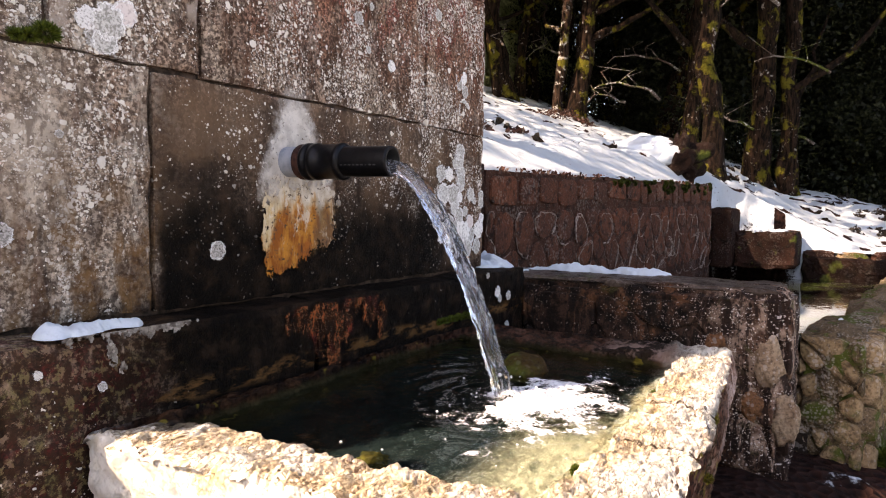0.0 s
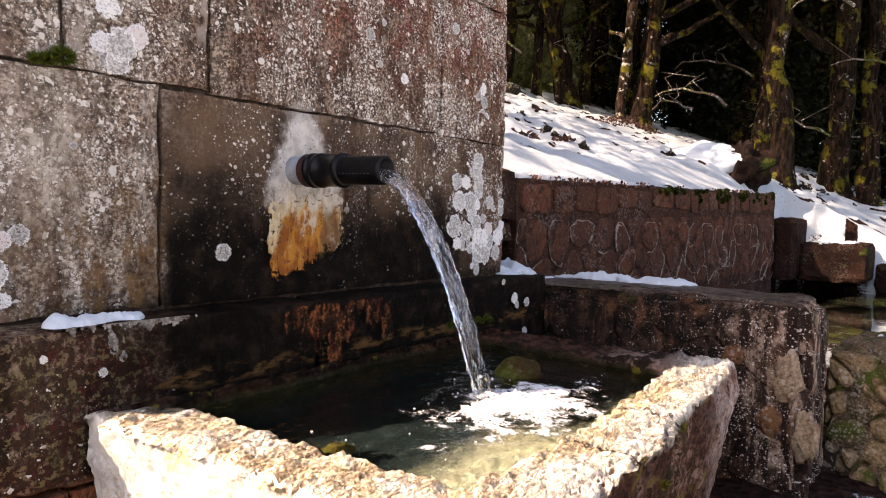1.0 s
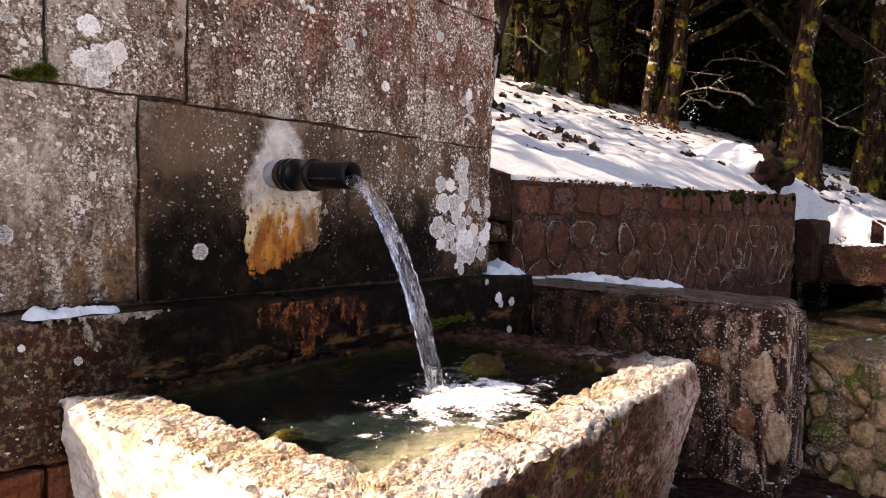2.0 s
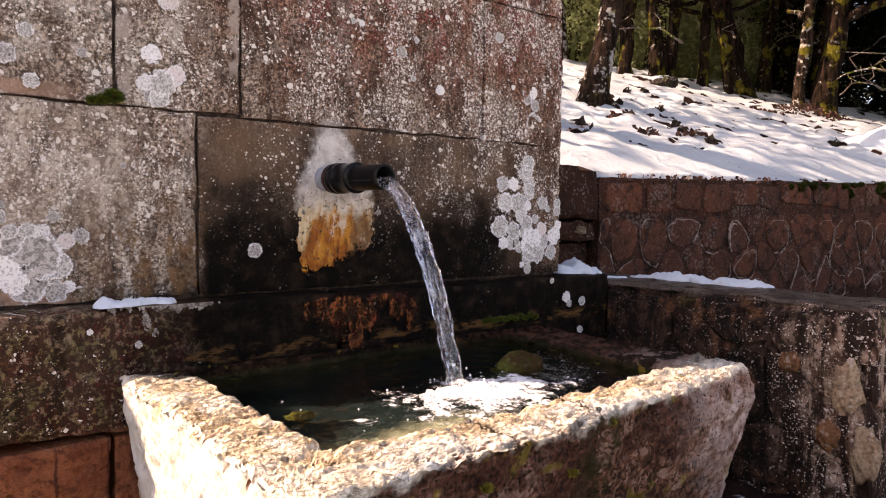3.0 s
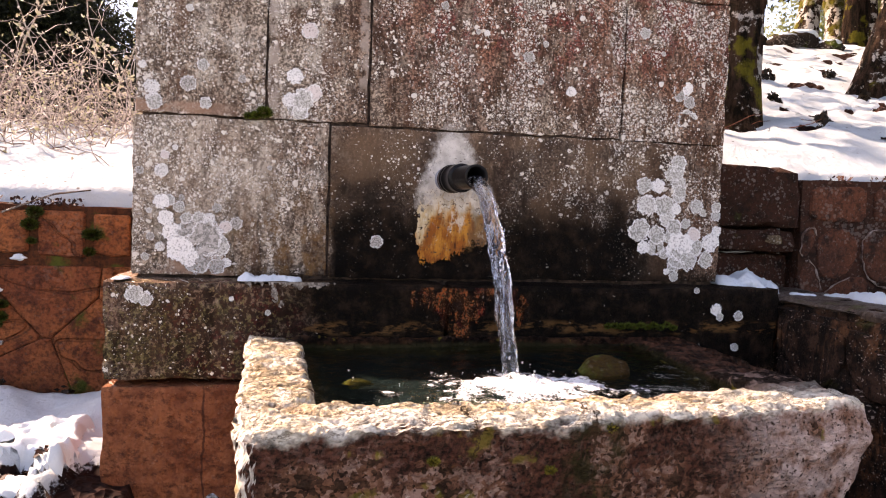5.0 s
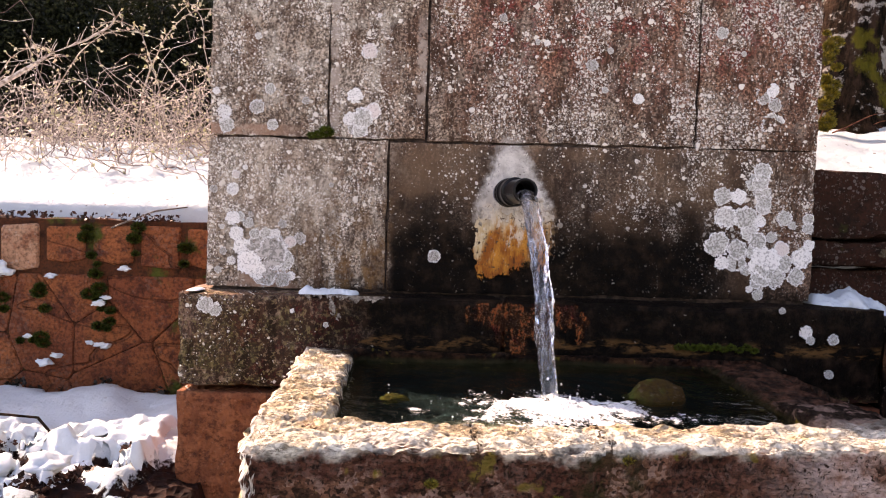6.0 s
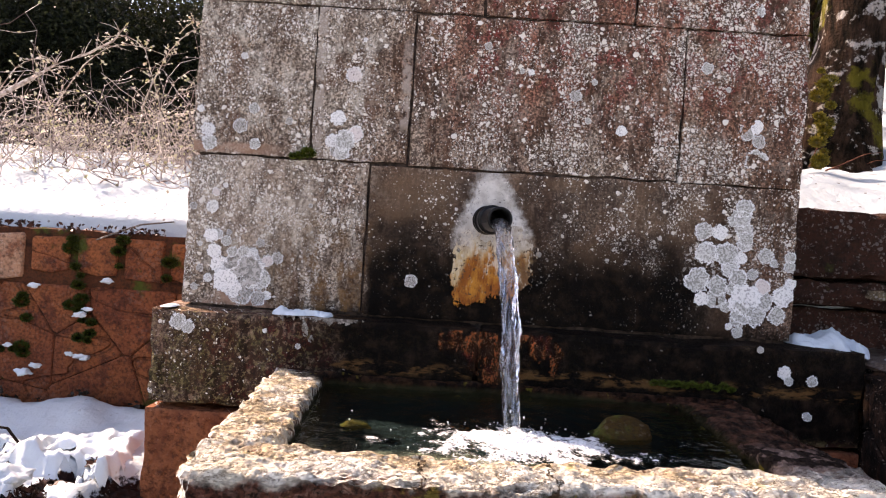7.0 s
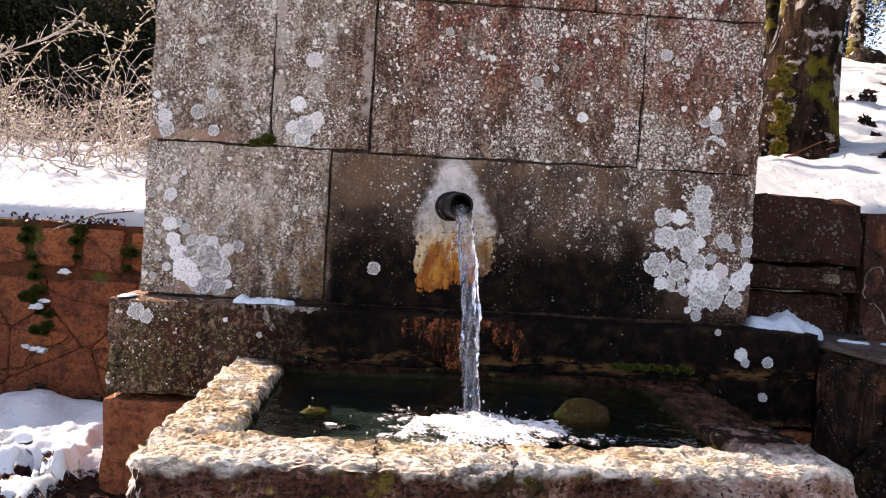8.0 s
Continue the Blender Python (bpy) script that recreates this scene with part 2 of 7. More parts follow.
    drip = n_math(nt, "MULTIPLY", n_map(nt, n_noise(nt, n_scale(nt, P, (1, 1, 0.16)), 34.0, 4), 0.5, 0.66), 0.55)
    drip = n_math(nt, "MULTIPLY", drip, n_map(nt, z, 1.10, 0.84))
    black = n_mix(nt, n_map(nt, mid, 0.45, 0.75), (0.002, 0.0016, 0.0013), (0.026, 0.015, 0.009))
    olive = n_mix(nt, n_map(nt, n_noise(nt, P, 7.0, 5, 0.6), 0.42, 0.60), (0.056, 0.037, 0.026), (0.165, 0.102, 0.062))
    col = n_mix(nt, n_math(nt, "MINIMUM", upper, 0.95), col, olive)
    col = n_mix(nt, n_math(nt, "MINIMUM", n_math(nt, "MAXIMUM", wet, drip), 0.97), col, black)
    keep = n_math(nt, "SUBTRACT", 1.0, n_math(nt, "MULTIPLY", wet, n_map(nt, n_noise(nt, P, 13.0, 4), 0.45, 0.62, 0.99, 0.62)))
    pale = n_mix(nt, n_noise(nt, P, 60.0, 3), (0.66, 0.59, 0.50), (0.92, 0.865, 0.785))
    col = n_mix(nt, n_math(nt, "MULTIPLY", spots, keep), col, pale)
    # brown run-off on the edge of the left block
    run = n_math(nt, "MULTIPLY", n_math(nt, "MULTIPLY", n_map(nt, n_math(nt, "ADD", x, w), -0.56, -0.30), n_map(nt, x, -0.20, -0.225)), n_math(nt, "MULTIPLY", n_map(nt, n_math(nt, "ADD", z, w), 1.06, 0.86), n_map(nt, z, 0.77, 0.785)))
    run = n_math(nt, "MULTIPLY", run, n_map(nt, n_noise(nt, n_scale(nt, P, (1, 1, 0.25)), 30.0, 5, 0.65), 0.42, 0.56))
    col = n_mix(nt, n_math(nt, "MULTIPLY", run, 0.8), col, n_mix(nt, n_map(nt, mid, 0.4, 0.6), (0.05, 0.024, 0.012), (0.20, 0.105, 0.04)))
    tan = n_map(nt, n_noise(nt, n_add(nt, P, (2, 7, 7)), 95.0, 6, 0.72), 0.535, 0.575)
    tan = n_math(nt, "MULTIPLY", n_math(nt, "MULTIPLY", tan, n_map(nt, z, 0.785, 0.775)), n_math(nt, "SUBTRACT", 1.0, n_math(nt, "MULTIPLY", wet, 0.97)))
    col = n_mix(nt, n_math(nt, "MULTIPLY", tan, 0.5), col, n_mix(nt, n_map(nt, mid, 0.42, 0.58), (0.30, 0.235, 0.10), (0.36, 0.23, 0.15)))
    # red footing stone
    redlow = n_map(nt, n_math(nt, "ADD", z, n_math(nt, "MULTIPLY", w, 0.15)), 0.572, 0.545)
    brick = n_mix(nt, n_map(nt, n_noise(nt, P, 13.0, 6, 0.66), 0.36, 0.66), (0.35, 0.122, 0.056), (0.19, 0.058, 0.029))
    brick = n_mix(nt, n_map(nt, n_noise(nt, n_scale(nt, P, (1, 1, 1.3)), 60.0, 6, 0.7), 0.46, 0.66, 0.0, 0.85), brick, (0.105, 0.034, 0.019))
    col = n_mix(nt, n_math(nt, "MULTIPLY", redlow, 0.95), col, brick)
    # two rusty hairline runs beside the trough
    wand = n_math(nt, "MULTIPLY_ADD", n_noise(nt, P, 14.0, 4), 0.03, -0.015)
    for rx, ztop in ((-0.472, 0.56), (-0.392, 0.65)):
        thread = n_map(nt, n_math(nt, "ABSOLUTE", n_math(nt, "ADD", n_math(nt, "SUBTRACT", x, rx), wand)), 0.0034, 0.0010)
        thread = n_math(nt, "MULTIPLY", thread, n_math(nt, "MULTIPLY", n_map(nt, z, ztop, ztop - 0.03), n_map(nt, y, -0.05, -0.07)))
        col = n_mix(nt, n_math(nt, "MULTIPLY", thread, 0.75), col, (0.055, 0.020, 0.014))
    # ochre tide mark just above the water
    tide = n_math(nt, "MULTIPLY", n_map(nt, n_math(nt, "ABSOLUTE", n_math(nt, "SUBTRACT", n_math(nt, "ADD", z, n_math(nt, "MULTIPLY", w, 0.12)), 0.680)), 0.020, 0.006), n_map(nt, x, -0.34, -0.25))
    tide = n_math(nt, "MULTIPLY", tide, n_map(nt, n_noise(nt, n_scale(nt, P, (1, 1, 3)), 16.0, 6, 0.7), 0.48, 0.60))
    col = n_mix(nt, n_math(nt, "MULTIPLY", tide, 0.55), col, n_mix(nt, mid, (0.16, 0.055, 0.015), (0.26, 0.15, 0.055)))
    # lime bloom round the spout
    dx = n_math(nt, "MULTIPLY", n_math(nt, "SUBTRACT", x, n_math(nt, "MULTIPLY_ADD", n_map(nt, z, 1.05, 0.93), 0.014, 0.066)), n_map(nt, z, 1.10, 0.97, 16.5, 10.5))
    dz = n_math(nt, "MULTIPLY", n_math(nt, "SUBTRACT", z, 1.0), 6.6)
    rr = n_math(nt, "SQRT", n_math(nt, "ADD", n_math(nt, "MULTIPLY", dx, dx), n_math(nt, "MULTIPLY", dz, dz)))
    rr = n_math(nt, "ADD", rr, n_math(nt, "MULTIPLY_ADD", n_noise(nt, P, 34.0, 6, 0.7), 0.9, -0.45))
    bloom = n_math(nt, "MULTIPLY", n_map(nt, rr, 1.10, 0.70), n_map(nt, fine, 0.26, 0.44))
    bloom = n_math(nt, "MULTIPLY", bloom, n_map(nt, y, 0.05, 0.02))
    lime = n_mix(nt, n_map(nt, mid, 0.35, 0.65), (0.56, 0.51, 0.45), (0.80, 0.75, 0.68))
    gold = n_mix(nt, n_map(nt, mid, 0.4, 0.65), (0.34, 0.16, 0.045), (0.42, 0.29, 0.15))
    lime = n_mix(nt, n_map(nt, n_math(nt, "ADD", z, w), 0.985, 0.94), lime, gold)
    col = n_mix(nt, n_math(nt, "MULTIPLY", bloom, 0.92), col, lime)
    # mortar smears beside the joints
    smear = n_math(nt, "MULTIPLY", n_map(nt, n_math(nt, "ABSOLUTE", n_math(nt, "ADD", x, 0.348)), 0.014, 0.006), n_map(nt, z, 1.13, 1.16))
    smear2 = n_math(nt, "MULTIPLY", n_map(nt, n_math(nt, "ABSOLUTE", n_math(nt, "ADD", x, 0.150)), 0.014, 0.006), n_math(nt, "MULTIPLY", n_map(nt, z, 1.20, 1.23), n_map(nt, z, 1.44, 1.36)))
    smear = n_math(nt, "MULTIPLY", n_math(nt, "MAXIMUM", smear, smear2), n_map(nt, mid, 0.40, 0.52))
    col = n_mix(nt, n_math(nt, "MULTIPLY", smear, 0.8), col, (0.42, 0.34, 0.28))
    band = n_math(nt, "MULTIPLY", n_map(nt, n_math(nt, "ABSOLUTE", n_math(nt, "SUBTRACT", z, 0.80)), 0.028, 0.016), n_map(nt, x, -0.40, -0.47))
    band2 = n_math(nt, "MULTIPLY", n_map(nt, n_math(nt, "ABSOLUTE", n_math(nt, "SUBTRACT", z, 1.148)), 0.016, 0.008), n_map(nt, n_math(nt, "ADD", x, w), -0.36, -0.52))
    band = n_math(nt, "MULTIPLY", n_math(nt, "MAXIMUM", band, band2), n_map(nt, n_noise(nt, P, 18.0, 5), 0.40, 0.55))
    band = n_math(nt, "MULTIPLY", band, n_map(nt, y, -0.03, -0.01))
    col = n_mix(nt, n_math(nt, "MULTIPLY", band, 0.85), col, n_mix(nt, mid, (0.36, 0.20, 0.13), (0.45, 0.30, 0.22)))
    h = n_math(nt, "MULTIPLY_ADD", fine, 0.8, n_math(nt, "MULTIPLY", mid, 0.8))
    h = n_math(nt, "ADD", h, n_math(nt, "MULTIPLY", spots, 0.15))
    dint = n_noise(nt, n_add(nt, n_scale(nt, P, (1, 1, 0.75)), (4, 2, 2)), 52.0, 3, 0.5)
    h = n_math(nt, "ADD", h, n_math(nt, "MULTIPLY", n_math(nt, "MULTIPLY", dint, redlow), 4.0))
    rough = n_map(nt, wet, 0.2, 1.0, 0.95, 0.7)
    finish(nt, bsdf, col, rough, n_bump(nt, h, 0.006), spec=0.06)
    return m


def make_stone(name, a, b, c, speck=0.3, moss=0.0, scale=1.0, relief=0.008, wet=0.0, cracks=0.0):
    """Rough stone with grain, blotches, pale flecks and moss."""
    m, nt, bsdf, P = material(name)
    fine = n_noise(nt, P, 120.0 * scale, 5, 0.65)
    mid = n_noise(nt, P, 22.0 * scale, 5, 0.6)
    slow = n_noise(nt, P, 5.0 * scale, 3)
    col = n_mix(nt, n_map(nt, slow, 0.35, 0.65), a, b)
    col = n_mix(nt, n_map(nt, mid, 0.48, 0.68), col, c)
    col = n_mix(nt, n_math(nt, "MULTIPLY", n_random(nt), 0.5), col, n_mix(nt, 0.5, b, c))
    col = n_mix(nt, n_map(nt, fine, 0.32, 0.6), n_mix(nt, 0.6, col, (0.02, 0.014, 0.01)), col)
    if moss:
        g = n_map(nt, n_noise(nt, n_add(nt, P, (4, 7, 1)), 9.0 * scale, 5), 0.62 - moss * 0.2, 0.72 - moss * 0.2)
        col = n_mix(nt, g, col, n_mix(nt, fine, (0.03, 0.045, 0.01), (0.10, 0.11, 0.02)))
    sp = n_spots(nt, P, 75.0 * scale, 0.5, 9.0, 0.42)
    salt = n_map(nt, n_noise(nt, n_add(nt, P, (2, 5, 3)), 85.0 * scale, 6, 0.72), 0.575, 0.62)
    col = n_mix(nt, n_math(nt, "MULTIPLY", n_math(nt, "MAXIMUM", sp, salt), speck), col, (0.52, 0.47, 0.42))
    h = n_math(nt, "MULTIPLY_ADD", fine, 0.45, mid)
    if cracks:
        line = n_math(nt, "ABSOLUTE", n_math(nt, "SUBTRACT", n_noise(nt, n_scale(nt, n_add(nt, P, (3, 3, 6)), (0.7, 0.7, 1.3)), 5.0, 2, 0.35), 0.5))
        line = n_map(nt, line, 0.010, 0.003)
        col = n_mix(nt, n_math(nt, "MULTIPLY", line, cracks), col, (0.022, 0.010, 0.007))
        h = n_math(nt, "SUBTRACT", h, n_math(nt, "MULTIPLY", line, 0.7))
    finish(nt, bsdf, col, n_map(nt, mid, 0.3, 0.7, 0.95 - wet, 0.85 - wet), n_bump(nt, h, relief), spec=0.08)
    return m


def make_trough():
    """Pale pitted limestone rim, brown stained sides with dark runs."""
    m, nt, bsdf, P = material("trough_stone")
    geo = nt.nodes.new("ShaderNodeNewGeometry")
    x, y, z = n_xyz(nt, P)
    nx, ny, nz = n_xyz(nt, geo.outputs["True Normal"])
    fine = n_noise(nt, P, 150.0, 5, 0.65)
    mid = n_noise(nt, P, 26.0, 5, 0.6)
    slow = n_noise(nt, P, 7.0, 4)
    warp = n_math(nt, "MULTIPLY_ADD", mid, 0.06, -0.03)
    pale = n_mix(nt, n_map(nt, slow, 0.4, 0.62), (0.79, 0.74, 0.635), (0.74, 0.67, 0.54))
    inmost = n_math(nt, "MAXIMUM", n_math(nt, "MULTIPLY", n_map(nt, n_math(nt, "ADD", y, warp), -0.70, -0.635), n_map(nt, n_math(nt, "ADD", x, warp), 0.42, 0.30)),
                    n_math(nt, "MULTIPLY", n_map(nt, n_math(nt, "ADD", x, warp), -0.345, -0.28, 0.0, 0.42), n_map(nt, x, -0.20, -0.24)))
    och = n_map(nt, n_noise(nt, n_add(nt, P, (2, 3, 1)), 20.0, 7, 0.72), 0.36, 0.54)
    och = n_math(nt, "MULTIPLY", och, n_math(nt, "MULTIPLY", n_map(nt, nz, 0.2, 0.6), n_map(nt, inmost, 0.0, 1.0, 0.03, 0.64)))
    pale = n_mix(nt, och, pale, n_mix(nt, n_map(nt, fine, 0.4, 0.6), (0.36, 0.20, 0.060), (0.60, 0.44, 0.20)))
    crack = n_math(nt, "ABSOLUTE", n_math(nt, "SUBTRACT", n_noise(nt, n_scale(nt, n_add(nt, P, (7, 1, 4)), (0.45, 1.5, 1.6)), 34.0, 6, 0.7), 0.5))
    cleft = n_math(nt, "ABSOLUTE", n_math(nt, "SUBTRACT", n_noise(nt, n_scale(nt, n_add(nt, P, (2, 6, 1)), (0.4, 1.6, 1.6)), 62.0, 5, 0.7), 0.5))
    crack = n_math(nt, "MAXIMUM", n_math(nt, "MULTIPLY", n_map(nt, crack, 0.011, 0.004), n_map(nt, mid, 0.44, 0.50)), n_math(nt, "MULTIPLY", n_map(nt, cleft, 0.012, 0.004), n_map(nt, n_noise(nt, n_add(nt, P, (5, 5, 5)), 18.0, 4), 0.44, 0.52)))
    pale = n_mix(nt, n_math(nt, "MULTIPLY", crack, n_map(nt, nz, 0.3, 0.8, 0.10, 0.9)), pale, (0.10, 0.055, 0.025))
    pale = n_mix(nt, n_math(nt, "MULTIPLY", n_map(nt, fine, 0.36, 0.30), n_map(nt, nz, 0.2, 0.7, 0.2, 0.7)), pale, (0.16, 0.09, 0.04))
    run = n_noise(nt, n_scale(nt, P, (1.0, 1.0, 0.55)), 34.0, 7, 0.68)
    brown = n_mix(nt, n_map(nt, run, 0.42, 0.58), (0.007, 0.004, 0.003), (0.095, 0.036, 0.018))
    brown = n_mix(nt, n_map(nt, n_noise(nt, n_add(nt, P, (8, 2, 5)), 9.0, 4), 0.5, 0.64), brown, (0.085, 0.028, 0.012))
    brown = n_mix(nt, n_map(nt, n_noise(nt, n_scale(nt, n_add(nt, P, (1, 9, 5)), (1, 1, 0.35)), 13.0, 4), 0.56, 0.66), brown, (0.028, 0.021, 0.011))
    pink = n_math(nt, "MULTIPLY", n_map(nt, n_math(nt, "ADD", x, n_math(nt, "MULTIPLY", z, 0.6)), 0.64, 0.86), n_map(nt, mid, 0.32, 0.50))
    brown = n_mix(nt, n_math(nt, "MULTIPLY", pink, 0.75), brown, (0.33, 0.235, 0.205))
    mauve = n_map(nt, n_noise(nt, n_add(nt, P, (6, 1, 3)), 21.0, 6, 0.68), 0.50, 0.57)
    brown = n_mix(nt, n_math(nt, "MULTIPLY", mauve, n_map(nt, x, -0.35, 0.45, 0.35, 0.8)), brown, n_mix(nt, n_map(nt, fine, 0.35, 0.6), (0.08, 0.038, 0.024), (0.27, 0.165, 0.122)))
    brown = n_mix(nt, n_math(nt, "MULTIPLY", n_map(nt, n_noise(nt, n_add(nt, P, (4, 4, 9)), 70.0, 6, 0.7), 0.56, 0.61), 0.40), brown, (0.30, 0.21, 0.16))
    # the front: coarse crystals, pink, umber and black, with a green seep
    gv = nt.nodes.new("ShaderNodeTexVoronoi")
    put(nt, gv.inputs["Vector"], n_add(nt, P, n_scale(nt, n_colour_noise(nt, P, 70.0), (0.02, 0.02, 0.02))))
    put(nt, gv.inputs["Scale"], 125.0)
    g1, g2, g3 = n_xyz(nt, gv.outputs["Color"])
    patch = n_math(nt, "ADD", n_math(nt, "MULTIPLY_ADD", g1, 0.34, -0.17), n_noise(nt, n_add(nt, P, (3, 8, 2)), 16.0, 7, 0.72))
    crystal = n_mix(nt, n_map(nt, patch, 0.34, 0.56), (0.040, 0.022, 0.014), (0.175, 0.080, 0.047))
    crystal = n_mix(nt, n_map(nt, patch, 0.54, 0.70), crystal, (0.30, 0.185, 0.14))
    crystal = n_mix(nt, n_math(nt, "MULTIPLY", pink, 0.8), crystal, n_mix(nt, n_map(nt, mid, 0.4, 0.6), (0.35, 0.22, 0.175), (0.62, 0.48, 0.43)))
    crystal = n_mix(nt, n_map(nt, fine, 0.44, 0.36), crystal, (0.03, 0.016, 0.010))
    blot = n_map(nt, n_noise(nt, n_add(nt, P, (9, 3, 6)), 8.5, 6, 0.66), 0.47, 0.56)
    crystal = n_mix(nt, n_math(nt, "MULTIPLY", blot, n_map(nt, x, 0.22, 0.48, 0.78, 0.12)), crystal, n_mix(nt, n_map(nt, fine, 0.4, 0.6), (0.018, 0.010, 0.008), (0.085, 0.030, 0.020)))
    seep = n_math(nt, "MULTIPLY", n_map(nt, n_math(nt, "ABSOLUTE", n_math(nt, "ADD", n_math(nt, "SUBTRACT", x, 0.125), n_math(nt, "MULTIPLY", warp, 1.5))), 0.055, 0.02), n_map(nt, run, 0.40, 0.56))
    crystal = n_mix(nt, n_math(nt, "MULTIPLY", seep, 0.85), crystal, (0.028, 0.026, 0.010))
    olive = n_map(nt, n_noise(nt, n_add(nt, P, (5, 2, 8)), 15.0, 4), 0.63, 0.69)
    crystal = n_mix(nt, n_math(nt, "MULTIPLY", olive, 0.65), crystal, (0.17, 0.135, 0.025))
    brown = n_mix(nt, n_map(nt, ny, -0.2, -0.45), brown, crystal)
    front = n_math(nt, "MULTIPLY", n_map(nt, ny, -0.3, -0.6), n_map(nt, n_math(nt, "ADD", z, warp), 0.672, 0.650))
    geo_in = n_math(nt, "MULTIPLY", n_math(nt, "MULTIPLY", n_map(nt, x, -0.30, -0.285), n_map(nt, x, 0.545, 0.535)), n_math(nt, "MULTIPLY", n_map(nt, y, -0.575, -0.54), n_map(nt, y, -0.09, -0.10)))
    inner = n_math(nt, "MULTIPLY", n_map(nt, nz, 0.8, 0.4), n_map(nt, n_math(nt, "ADD", z, warp), 0.655, 0.63))
    col = n_mix(nt, n_math(nt, "MAXIMUM", front, n_math(nt, "MULTIPLY", inner, geo_in)), pale, brown)
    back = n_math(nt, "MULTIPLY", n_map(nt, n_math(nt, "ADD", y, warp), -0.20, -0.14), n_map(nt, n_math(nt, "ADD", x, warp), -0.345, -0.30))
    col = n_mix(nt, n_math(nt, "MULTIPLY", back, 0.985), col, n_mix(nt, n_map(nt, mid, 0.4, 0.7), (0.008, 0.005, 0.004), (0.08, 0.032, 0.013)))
    # right rim behind its front: wet stone, with the wall's shadow painted in too
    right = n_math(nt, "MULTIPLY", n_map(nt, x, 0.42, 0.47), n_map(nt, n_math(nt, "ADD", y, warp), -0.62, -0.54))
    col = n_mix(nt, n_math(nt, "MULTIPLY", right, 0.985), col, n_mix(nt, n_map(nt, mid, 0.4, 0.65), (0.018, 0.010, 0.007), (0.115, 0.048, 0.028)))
    shelf = n_math(nt, "MULTIPLY", right, n_math(nt, "MULTIPLY", n_map(nt, y, -0.38, -0.48), n_map(nt, mid, 0.42, 0.55)))
    shelf = n_math(nt, "MULTIPLY", shelf, n_map(nt, z, 0.648, 0.656))
    col = n_mix(nt, n_math(nt, "MULTIPLY", shelf, 0.8), col, (0.30, 0.215, 0.18))
    algae = n_math(nt, "MULTIPLY", geo_in, n_map(nt, n_math(nt, "ADD", z, n_math(nt, "MULTIPLY", warp, 0.2)), 0.656, 0.646))
    col = n_mix(nt, n_math(nt, "MULTIPLY", algae, 0.985), col, n_mix(nt, mid, (0.010, 0.010, 0.006), (0.05, 0.040, 0.016)))
    bed = n_map(nt, z, 0.605, 0.585)
    # dark bed; its cream front part is a patch of sunlight put into the colour
    col = n_mix(nt, n_math(nt, "MULTIPLY", n_math(nt, "MULTIPLY", bed, n_map(nt, nz, 0.3, 0.6)), 0.9), col, n_mix(nt, n_map(nt, mid, 0.18, 0.36), (0.008, 0.009, 0.008), n_mix(nt, n_math(nt, "MULTIPLY", n_map(nt, y, -0.43, -0.53), n_map(nt, x, 0.24, 0.04)), (0.014, 0.024, 0.026), (0.62, 0.53, 0.38))))
    yel = n_math(nt, "MULTIPLY", n_map(nt, n_noise(nt, n_add(nt, P, (6, 6, 2)), 21.0, 3), 0.64, 0.70), n_map(nt, z, 0.60, 0.64))
    col = n_mix(nt, n_math(nt, "MULTIPLY", yel, 0.6), col, (0.26, 0.20, 0.03))
    # two cracks across the front rim
    wand = n_math(nt, "MULTIPLY_ADD", n_noise(nt, P, 45.0, 4, 0.7), 0.05, -0.025)
    for cx in (-0.045, 0.125):
        split = n_map(nt, n_math(nt, "ABSOLUTE", n_math(nt, "ADD", n_math(nt, "SUBTRACT", x, cx), wand)), 0.0032, 0.0012)
        split = n_math(nt, "MULTIPLY", split, n_math(nt, "MULTIPLY", n_map(nt, y, -0.60, -0.62), n_map(nt, z, 0.60, 0.63)))
        col = n_mix(nt, n_math(nt, "MULTIPLY", split, 0.9), col, (0.05, 0.028, 0.015))
    # paler, chalky tone on the left flank
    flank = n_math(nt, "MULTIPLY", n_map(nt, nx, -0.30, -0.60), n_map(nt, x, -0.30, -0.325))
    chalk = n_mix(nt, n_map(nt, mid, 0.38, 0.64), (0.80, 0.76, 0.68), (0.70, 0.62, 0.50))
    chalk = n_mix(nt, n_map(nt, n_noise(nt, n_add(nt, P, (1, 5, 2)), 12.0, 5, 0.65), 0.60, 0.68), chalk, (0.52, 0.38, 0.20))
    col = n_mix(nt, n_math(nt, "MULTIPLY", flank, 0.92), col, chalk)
    pits = n_cells(nt, n_scale(nt, P, (1, 1, 0.5)), 75.0)
    h = n_math(nt, "ADD", n_math(nt, "MULTIPLY_ADD", fine, 0.5, n_math(nt, "MULTIPLY", mid, 0.6)), n_math(nt, "MULTIPLY", n_map(nt, pits, 0.0, 0.4), 0.35))
    flake = n_noise(nt, n_scale(nt, P, (0.75, 1.3, 1.3)), 80.0, 6, 0.7)
    h = n_math(nt, "ADD", h, n_math(nt, "MULTIPLY", n_map(nt, flake, 0.44, 0.52), n_map(nt, nz, 0.3, 0.8, 0.10, 0.48)))
    h = n_math(nt, "SUBTRACT", h, n_math(nt, "MULTIPLY", crack, 0.8))
    h = n_math(nt, "MULTIPLY", h, n_map(nt, flank, 0.0, 1.0, 1.0, 0.35))
    finish(nt, bsdf, col, 0.9, n_bump(nt, h, 0.0055), spec=0.05)
    return m


